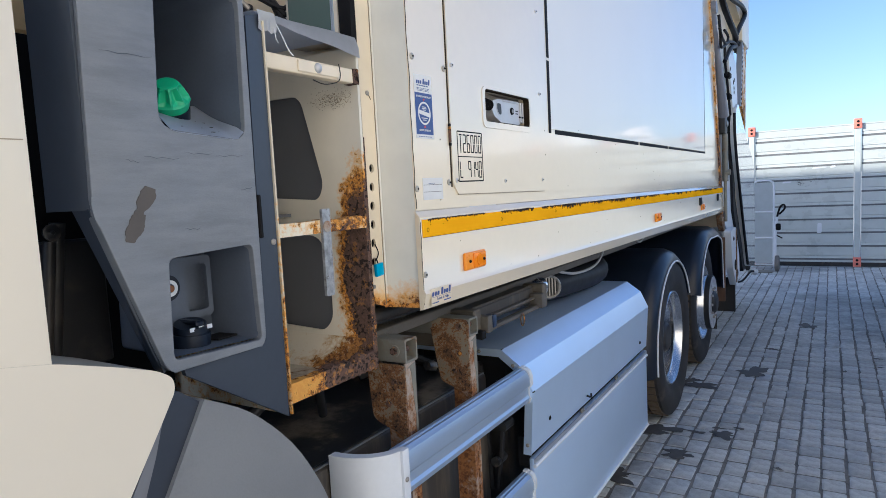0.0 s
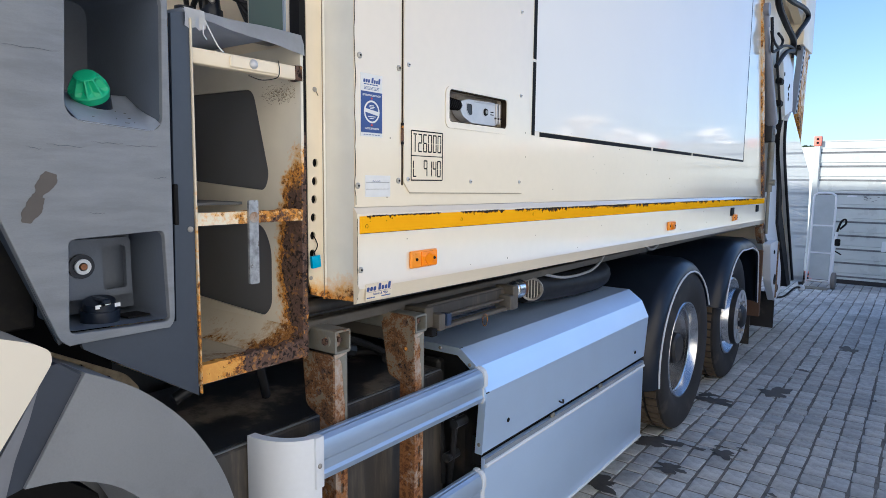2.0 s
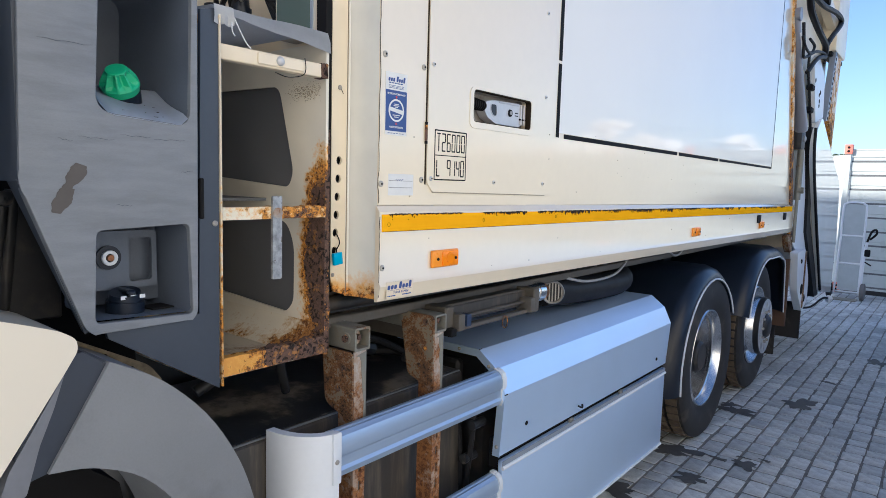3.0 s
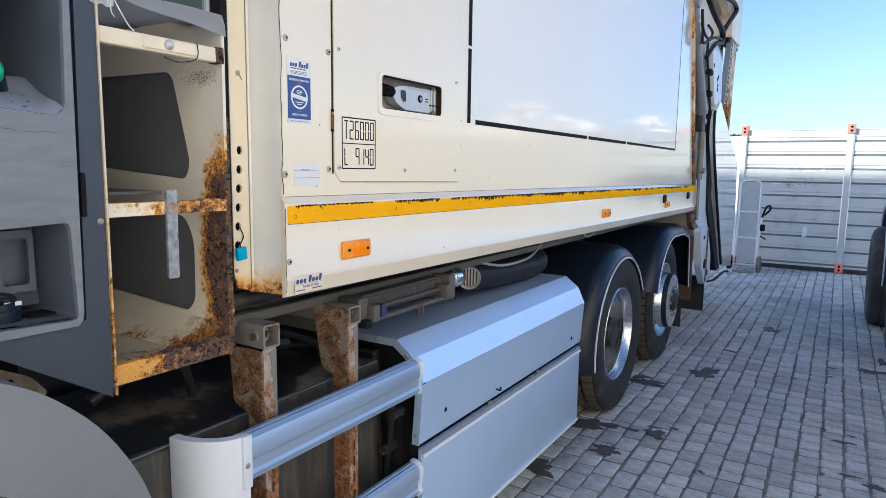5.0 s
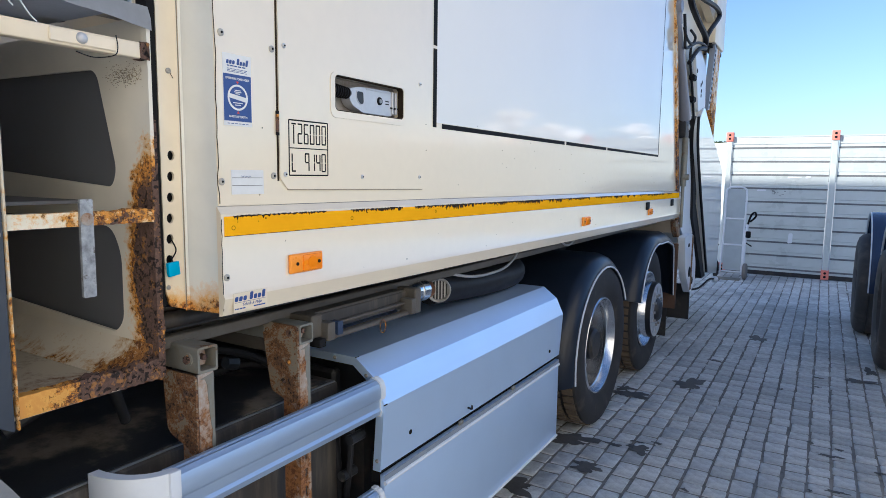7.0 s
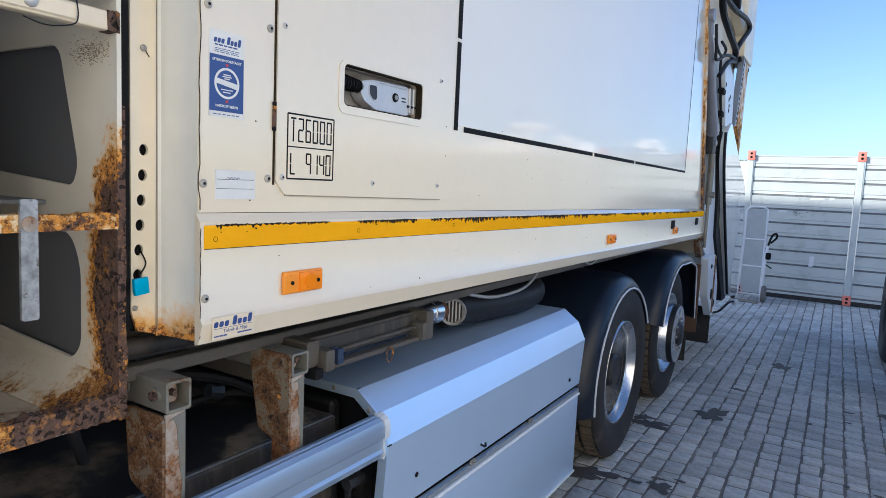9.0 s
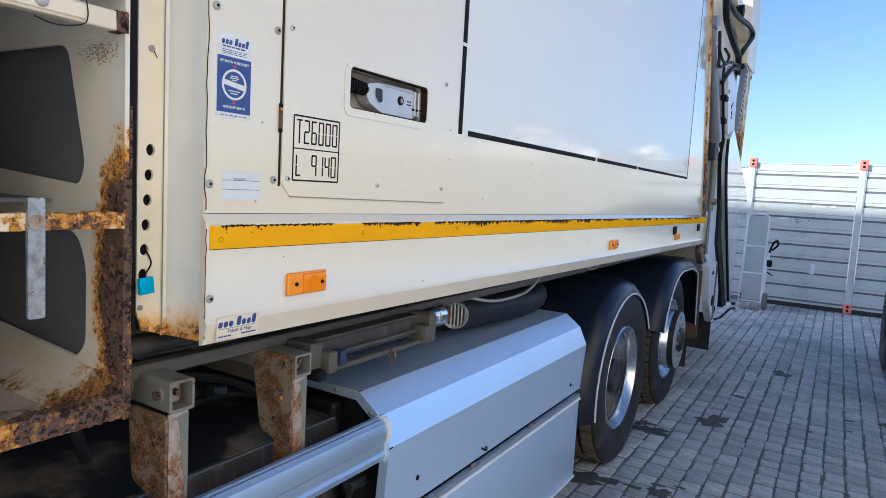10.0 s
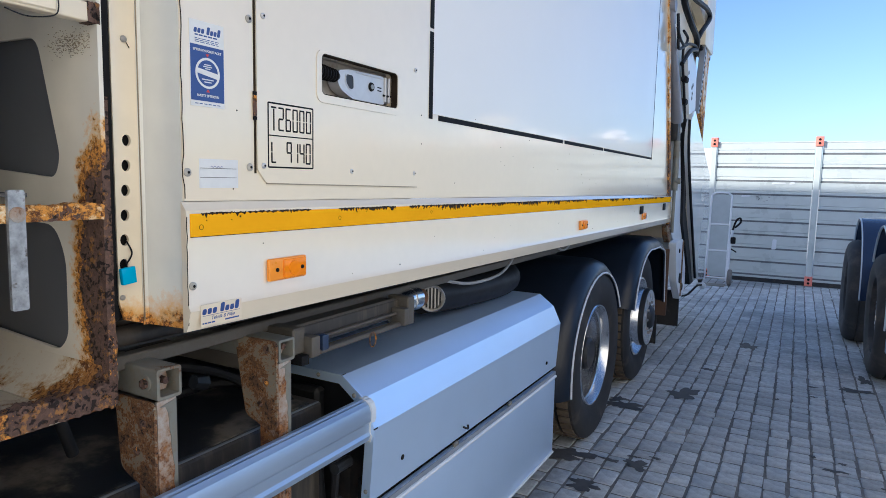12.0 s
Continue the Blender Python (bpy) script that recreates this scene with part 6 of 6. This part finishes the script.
    part("knuckle_pin", rivet(0.04, 4.96, 1.93, 0.03, "x", 0.015), "steel", rm)
    bm = B()
    cyl(bm, (0.03, 4.93, 1.84), (0.03, 4.93, 1.42), 0.026, 0.026, 16)
    cyl(bm, (0.03, 4.93, 1.42), (0.03, 4.93, 1.06), 0.014, 0.014, 16)
    cyl(bm, (0.03, 4.93, 1.5), (0.075, 4.93, 1.5), 0.03, 0.025, 12)
    part("lower_ram", bm, "zinc", rm, "grey lower ram")
    bm = prism(B(), rounded([(4.78, 1.12), (4.86, 1.13), (4.97, 1.05), (4.98, 0.98), (4.92, 0.97), (4.82, 1.04)], 0.012), "x", -0.03, 0.015)
    part("ram_foot", bm, "zinc_rust", rm, "rusty ram foot")
    # hoses
    for pts, r in (([(0.06, 4.45, 3.2), (0.06, 4.58, 3.04), (0.06, 4.7, 2.91), (0.07, 5.0, 2.82), (0.07, 5.39, 2.76), (0.05, 5.46, 2.66)], 0.027),
                   ([(0.06, 4.3, 3.05), (0.07, 4.6, 3.03), (0.08, 5.07, 3.03), (0.09, 5.72, 3.1), (0.09, 5.97, 3.07), (0.08, 5.56, 2.86), (0.06, 5.43, 2.75)], 0.022),
                   ([(0.06, 4.46, 2.67), (0.07, 4.53, 2.6), (0.07, 4.76, 2.59), (0.07, 4.89, 2.67), (0.06, 4.74, 2.7)], 0.011),
                   ([(0.05, 4.5, 2.78), (0.06, 4.52, 2.62), (0.06, 4.57, 2.53), (0.07, 4.97, 2.64), (0.07, 5.4, 2.69), (0.06, 5.46, 2.62)], 0.012),
                   ([(0.06, 4.74, 2.44), (0.07, 5.06, 2.6), (0.07, 5.42, 2.67)], 0.018),
                   ([(0.05, 4.83, 2.62), (0.05, 4.84, 2.46), (0.05, 4.96, 2.3), (0.05, 5.14, 2.02)], 0.011)):
        part("hydraulic_hose", tube(B(), pts, r, 8), "hose", truck, "black hydraulic hose")
    part("swivel_joint", cyl(B(), (0.03, 5.29, 3.13), (0.09, 5.29, 3.13), 0.05, 0.05, 18), "ink", truck, "black hose swivel")
    for y, z in ((4.96, 2.35), (4.98, 2.17)):
        part("hose_clamp", bx(B(), 0.03, 0.08, y - 0.05, y + 0.06, z - 0.025, z + 0.025, 0.01), "ink", truck)
    bm = tube(B(), [(0.065, 5.3, 2.05), (0.065, 5.34, 1.8), (0.065, 5.6, 1.4), (0.065, 6.3, 0.5)], 0.014, 6)
    part("edge_hose", bm, "hose", truck)
    # lower rear: white lamp carrier, arm, mud flaps
    bm = prism(B(), rounded([(5.0, 0.97), (5.36, 0.98), (5.62, 0.68), (5.64, 0.48), (5.4, 0.4), (5.12, 0.62)], 0.04), "x", 0.0, 0.06)
    bevelled(bm, 0.012, 2, 50)
    lc = part("lamp_carrier", bm, "white", truck, "white moulded rear lamp carrier")
    for y, z, r in ((5.3, 0.62, 0.05), (5.45, 0.52, 0.035), (5.2, 0.88, 0.02)):
        part("lamp_socket", rivet(0.06, y, z, r, "x", 0.008), "ink", lc)
    part("carrier_strap", bx(B(), 0.058, 0.068, 5.36, 5.4, 0.44, 0.96, 0.003), "zinc_rust", lc)
    bm = tube(B(), [(0.04, 5.5, 0.42), (0.06, 5.9, 0.38), (0.08, 6.4, 0.4), (0.08, 6.75, 0.36)], 0.01, 8)
    am = part("rear_arm", bm, "ink", truck, "black rear arm")
    bm = B()
    bmesh.ops.create_uvsphere(bm, u_segments=14, v_segments=8, radius=0.038, matrix=Matrix.Translation((0.09, 6.78, 0.35)))
    part("knob", bm, "white", am)
    bm = bx(B(), -0.3, 0.028, 4.87, 4.9, 0.34, 0.92, 0.004)
    part("mud_flap", bm, mat("brown_flap", (0.11, 0.06, 0.035), 0.8, var=0.2, scale=9), truck, "brown rubber mud flap")
    bm = bx(B(), -0.46, -0.06, 4.96, 4.98, 0.06, 0.7, 0.004)
    part("mud_flap", bm, "rubber", truck, "dark rubber mud flap")
    bm = bx(B(), -0.42, 0.02, 5.62, 5.64, 0.1, 0.45, 0.004)
    part("mud_flap", bm, "rubber", truck, "dark rubber mud flap")


tailgate()


# ---- the neighbouring chassis ----
def neighbour():
    t2 = thing("parked_chassis", (2.6, 4.0, 0), "parked truck chassis with dark blue mudguards and aluminium rails", "truck")
    for at in ((1.53, 5.2, 0.48), (1.42, 6.55, 0.48)):
        prof = [(0.012, 0.3), (-0.004, 0.34), (-0.012, 0.4), (0.002, 0.45), (0.03, 0.48), (0.07, 0.494), (0.085, 0.495), (0.088, 0.485), (0.098, 0.485), (0.101, 0.497), (0.15, 0.5), (0.195, 0.497), (0.198, 0.485), (0.208, 0.485), (0.211, 0.495), (0.23, 0.492), (0.27, 0.48), (0.3, 0.44), (0.3, 0.34), (0.28, 0.29), (0.05, 0.29)]
        w = part("wheel", lathe(B(), prof, 64), "worn_rubber", t2, "worn black tyre", at, 50)
        part("rim", lathe(B(), [(0.02, 0.3), (0.12, 0.27), (0.12, 0.02), (0.14, 0.02), (0.14, 0.3)], 40), "chrome", w, "", at)
    for cy, x0 in ((5.2, 1.56), (6.55, 1.5)):
        pts = [(cy + 0.62 * math.cos(radians(a)), 0.56 + 0.62 * math.sin(radians(a))) for a in range(188, 20, -8)]
        bm = B()
        sheet(bm, pts, "x", x0, x0 + 0.62, 0.012)
        a = part("mudguard", bm, "blue_plastic", t2, "glossy dark blue mudguard")
        part("white_piping", tube(B(), [(x0 - 0.002, y, z) for y, z in pts], 0.009, 6, 1), "white", a, "pale edge piping")
    for z, y1 in ((0.98, 4.42), (0.66, 4.5), (0.33, 4.56)):
        bm = bx(B(), 1.565, 1.60, 1.6, y1, z, z + 0.1, 0.006, 2)
        part("guard_rail", bm, "alu", t2, "aluminium side guard rail")
    for y in (2.2, 4.1):
        bm = bx(B(), 1.605, 1.65, y, y + 0.06, 0.3, 1.1, 0.004)
        part("rail_post", bm, "dark", t2)
    part("frame_rail", bx(B(), 2.15, 2.25, 0.8, 7.6, 0.75, 1.02, 0.006), "dark", t2, "black chassis rail")
    part("frame_rail", bx(B(), 3.0, 3.1, 0.8, 7.6, 0.75, 1.02, 0.006), "dark", t2, "black chassis rail")
    part("air_tank", cyl(B(), (1.85, 3.2, 0.7), (1.85, 4.2, 0.7), 0.14, 0.14, 24), "dark", t2, "dark air tank")
    for y in (3.35, 3.7, 4.05):
        part("tank_bracket", cyl(B(), (1.78, y, 0.7), (1.78, y + 0.03, 0.7), 0.15, 0.15, 24), "steel", t2)
    part("axle", cyl(B(), (1.6, 5.2, 0.48), (3.6, 5.2, 0.48), 0.08, 0.08, 16), "dark", t2)
    part("axle", cyl(B(), (1.6, 6.55, 0.48), (3.6, 6.55, 0.48), 0.08, 0.08, 16), "dark", t2)


neighbour()


# ---- hand truck by the fence ----
def hand_truck():
    h = thing("hand_truck", (-0.15, 9.4, 0), "grey steel hand truck leaning upright near the fence", "hand truck")
    Y = 9.4
    y = lambda z: Y + z * 0.09
    l, r, top = -0.178, 0.1, 1.362
    bm = tube(B(), [(l - 0.02, y(0.06), 0.06), (l, y(0.7), 0.7), (l, y(top - 0.1), top - 0.1), (l + 0.03, y(top), top - 0.02), (l + 0.08, y(top), top), (r - 0.08, y(top), top), (r - 0.03, y(top), top - 0.02), (r, y(top - 0.1), top - 0.1), (r, y(0.7), 0.7), (r - 0.0, y(0.06), 0.06)], 0.014, 8, 4)
    part("tube_frame", bm, "white", h, "bent steel tube frame")
    for z in (0.1, 0.5, 0.89):
        part("cross_bar", cyl(B(), (l, y(z), z), (r, y(z), z), 0.013, 0.013, 10), "white", h)
    for z0, z1 in ((0.12, 0.49), (0.52, 0.88), (0.91, 1.335)):
        bm = B()
        vs = [(l + 0.015, y(z0), z0), (r - 0.015, y(z0), z0), (r - 0.015, y(z1), z1), (l + 0.015, y(z1), z1)]
        f = [bm.verts.new(v) for v in vs]
        g = [bm.verts.new((v[0], v[1] + 0.006, v[2])) for v in vs]
        bm.faces.new(f)
        bm.faces.new(g[::-1])
        for i in range(4):
            bm.faces.new((f[i], f[(i + 1) % 4], g[(i + 1) % 4], g[i]))
        part("back_panel", bm, mat("panel_grey", (0.4, 0.45, 0.48), 0.5, metal=0.3, var=0.08, scale=8), h, "grey sheet back panel")
    bm = lathe(B(), [(0.0, 0.12), (0.04, 0.12), (0.05, 0.1), (0.05, 0.02), (-0.01, 0.02), (-0.01, 0.1)], 28)
    part("wheel", bm, mat("grey_rubber", (0.16, 0.15, 0.14), 0.8, var=0.15), h, "grey rubber wheel", (r + 0.03, Y - 0.02, 0.12))
    bm = lathe(B(), [(0.0, 0.12), (0.04, 0.12), (0.05, 0.1), (0.05, 0.02), (-0.01, 0.02), (-0.01, 0.1)], 28)
    part("wheel", bm, "rubber", h, "", (l - 0.1, Y + 0.05, 0.12))
    bm = tube(B(), [(r + 0.02, Y - 0.02, 0.1), (r + 0.03, Y, 0.6), (r + 0.05, Y, 0.82)], 0.018, 8)
    part("handle_tube", bm, "white", h)
    bm = tube(B(), [(r + 0.05, Y, 0.82), (r + 0.09, Y - 0.01, 0.96), (r + 0.14, Y - 0.03, 1.0), (r + 0.15, Y - 0.03, 0.94), (r + 0.08, Y, 0.86)], 0.014, 8)
    part("grip", bm, "ink", h, "black looped grip")
    part("release_lever", bx(B(), r + 0.03, r + 0.1, Y - 0.03, Y, 0.62, 0.72, 0.02, 2), "ink", h)
    part("side_arm", tube(B(), [(r + 0.03, Y, 0.55), (r + 0.12, Y - 0.02, 0.5)], 0.01, 6), "ink", h)
    part("toe_plate", bx(B(), l - 0.05, r, Y - 0.22, Y, 0.0, 0.012), "zinc", h)
    part("bent_arm", tube(B(), [(l - 0.04, Y, 0.1), (l - 0.09, Y, 0.4), (l - 0.06, y(0.5), 0.5)], 0.014, 6), "ink", h)


hand_truck()


# ---- trees far behind the fence ----
def far_tree(x, y, h, seed):
    rnd = random.Random(seed)
    t = thing("tree", (x, y, 0), "small green tree far behind the fence", "tree", "trees behind the fence")
    bm = B()
    cyl(bm, (x, y, 0), (x, y, h * 0.6), 0.14, 0.07, 8)
    for k in range(5):
        a = k * 1.3
        cyl(bm, (x, y, h * (0.4 + 0.05 * k)), (x + 0.8 * math.cos(a), y + 0.8 * math.sin(a), h * (0.62 + 0.06 * k)), 0.05, 0.02, 6)
    part("trunk", bm, "dark", t)
    V, F = [], []
    for k in range(900):
        a, r, z = rnd.uniform(0, 6.28), rnd.uniform(0, 1) ** 0.5 * 1.5, rnd.uniform(0.5, 1.0)
        r *= math.sin(math.pi * (0.15 + 0.8 * (z - 0.5) * 1.9)) * rnd.uniform(0.6, 1.15) + 0.1
        p = Vector((x + r * math.cos(a), y + r * math.sin(a), h * z))
        u = Vector((rnd.gauss(0, 1), rnd.gauss(0, 1), rnd.gauss(0, 1))).normalized() * rnd.uniform(0.06, 0.13)
        v = u.orthogonal().normalized() * rnd.uniform(0.04, 0.08)
        b = len(V)
        V += [tuple(p + u), tuple(p + v), tuple(p - u), tuple(p - v)]
        F.append((b, b + 1, b + 2, b + 3))
    me = bpy.data.meshes.new("crown")
    me.from_pydata(V, [], F)
    me.materials.append(M["leaf"])
    ob = new("crown", me)
    ob.parent = t
    ob.matrix_parent_inverse = Matrix.Translation((-x, -y, 0))


far_tree(-4.6, 42, 3.7, 1)
far_tree(7.6, 45, 4.2, 2)
far_tree(8.9, 46, 4.1, 3)


# ---- a low bank of cumulus, far off ----
def cloud(az, dist, low, high, wide, seed):
    rnd = random.Random(seed)
    c = Vector((math.sin(radians(az)) * dist, math.cos(radians(az)) * dist, low))
    side = Vector((math.cos(radians(az)), -math.sin(radians(az)), 0))
    bm = B()
    for k in range(150):
        f = rnd.uniform(-1, 1)
        top = (1 - abs(f) ** 1.6) * (high - low)
        h = rnd.uniform(0, 1) ** 1.5 * top
        r = rnd.uniform(0.05, 0.15) * (high - low) * (1.3 - 0.7 * h / (high - low))
        p = c + side * (f * wide) + Vector((0, 0, h)) + side.cross(Vector((0, 0, 1))) * rnd.uniform(-0.3, 0.3) * wide
        bmesh.ops.create_icosphere(bm, subdivisions=2, radius=r, matrix=Matrix.Translation(p) @ Matrix.Diagonal((1.5, 1.5, 0.9, 1)))
    for v in bm.verts:
        v.co += Vector((rnd.gauss(0, 1), rnd.gauss(0, 1), rnd.gauss(0, 1))) * 0.012 * (high - low)
    ob = part("cloud", bm, "cloud", angle=180)
    tagged(ob, "white cumulus cloud low over the horizon", "cloud", "clouds over the horizon", "structure")


for i, (az, dist, low, high, wide) in enumerate(((15, 1500, 5, 120, 170), (24, 1700, 5, 170, 260), (36, 1600, 5, 150, 300))):
    cloud(az, dist, low, high, wide, 70 + i)


# ---- oil stains ----
def stain(cx, cy, rx, ry, seed):
    rnd = random.Random(seed)
    n = 40
    ph = [rnd.uniform(0, 6.28) for _ in range(5)]
    pts = []
    for k in range(n):
        a = 2 * math.pi * k / n
        f = 0.9 + 0.22 * math.sin(2 * a + ph[0]) + 0.2 * math.sin(3 * a + ph[1]) + 0.2 * math.sin(5 * a + ph[2]) + 0.14 * math.sin(9 * a + ph[3]) + rnd.uniform(-0.1, 0.1)
        pts.append((cx + rx * f * math.cos(a), cy + ry * f * math.sin(a)))
    bm = prism(B(), pts, "z", 0.0005, 0.0022)
    tagged(part("oil_stain", bm, "oil"), "dark oily stain soaked into the paving", "stain", "stains on the paving")


for i, (cx, cy, rx, ry) in enumerate(((0.35, 3.86, 0.1, 0.13), (0.04, 3.4, 0.12, 0.08), (-0.02, 3.5, 0.06, 0.05), (-0.04, 2.46, 0.14, 0.08), (0.315, 2.525, 0.07, 0.05), (0.18, 2.51, 0.045, 0.022), (0.14, 2.156, 0.085, 0.055), (-0.1, 1.78, 0.12, 0.07), (1.42, 4.62, 0.1, 0.055), (1.5, 4.95, 0.045, 0.1), (0.65, 5.6, 0.08, 0.1), (1.23, 3.0, 0.06, 0.016), (1.25, 2.55, 0.045, 0.014), (1.36, 2.48, 0.05, 0.03), (0.62, 2.18, 0.018, 0.014), (1.13, 3.15, 0.014, 0.016), (1.27, 3.12, 0.016, 0.016), (1.14, 2.5, 0.012, 0.01), (1.13, 2.25, 0.012, 0.01), (0.28, 2.62, 0.03, 0.012), (0.39, 2.66, 0.026, 0.014), (1.15, 4.55, 0.03, 0.02), (1.15, 4.3, 0.025, 0.012), (0.93, 4.1, 0.012, 0.02), (0.42, 4.6, 0.05, 0.03), (1.45, 2.9, 0.03, 0.012))):
    stain(cx, cy, rx, ry, i + 20)


# ---- paving: the blocks passed nearest as pieces, the rest joined ----
def paving():
    meshes, shapes = {}, {}
    for k, L in enumerate(LENGTHS):
        for v in range(4):
            bm = block_mesh(L, 10 * k + v)
            bm.verts.index_update()
            me = bpy.data.meshes.new("paving_block")
            bm.to_mesh(me)
            me.materials.append(M["block"])
            me.shade_smooth()
            me.set_sharp_from_angle(angle=radians(40))
            meshes[k, v] = me
            shapes[k, v] = [tuple(p.co) for p in bm.verts], [tuple(p.index for p in f.verts) for f in bm.faces]
            bm.free()
    rnd = random.Random(1)
    n, V, F = 0, [], []
    for x, y, sy, k, v in course_spots():
        dz, tilt = rnd.uniform(-0.003, 0.0), rnd.gauss(0, 0.012)
        x, sx = x + rnd.gauss(0, 0.0022), rnd.uniform(0.98, 1.02)
        if 0.02 < x < 1.5 and 1.75 < y < 4.6 and n < 300:
            ob = new("paving_block", meshes[k, v])
            ob.parent = ground
            ob.location, ob.rotation_euler, ob.scale = (x, y, dz), (tilt * 0.4, tilt * 0.3, tilt), (sx, sy, 1)
            n += 1
        else:
            base = len(V)
            c, t = math.cos(tilt), math.sin(tilt)
            verts, faces = shapes[k, v]
            V += [(x + sx * (a * c - b * t), y + sy * (a * t + b * c), dz + z) for a, b, z in verts]
            F += [tuple(base + i for i in f) for f in faces]
    rest = bpy.data.meshes.new("paving_blocks")
    rest.from_pydata(V, [], F)
    rest.materials.append(M["block_far"])
    rest.shade_smooth()
    rest.set_sharp_from_angle(angle=radians(40))
    ob = new("paving_blocks", rest)
    ob.parent = ground
    tagged(ob, "grey concrete paving blocks", kind="stuff")


paving()
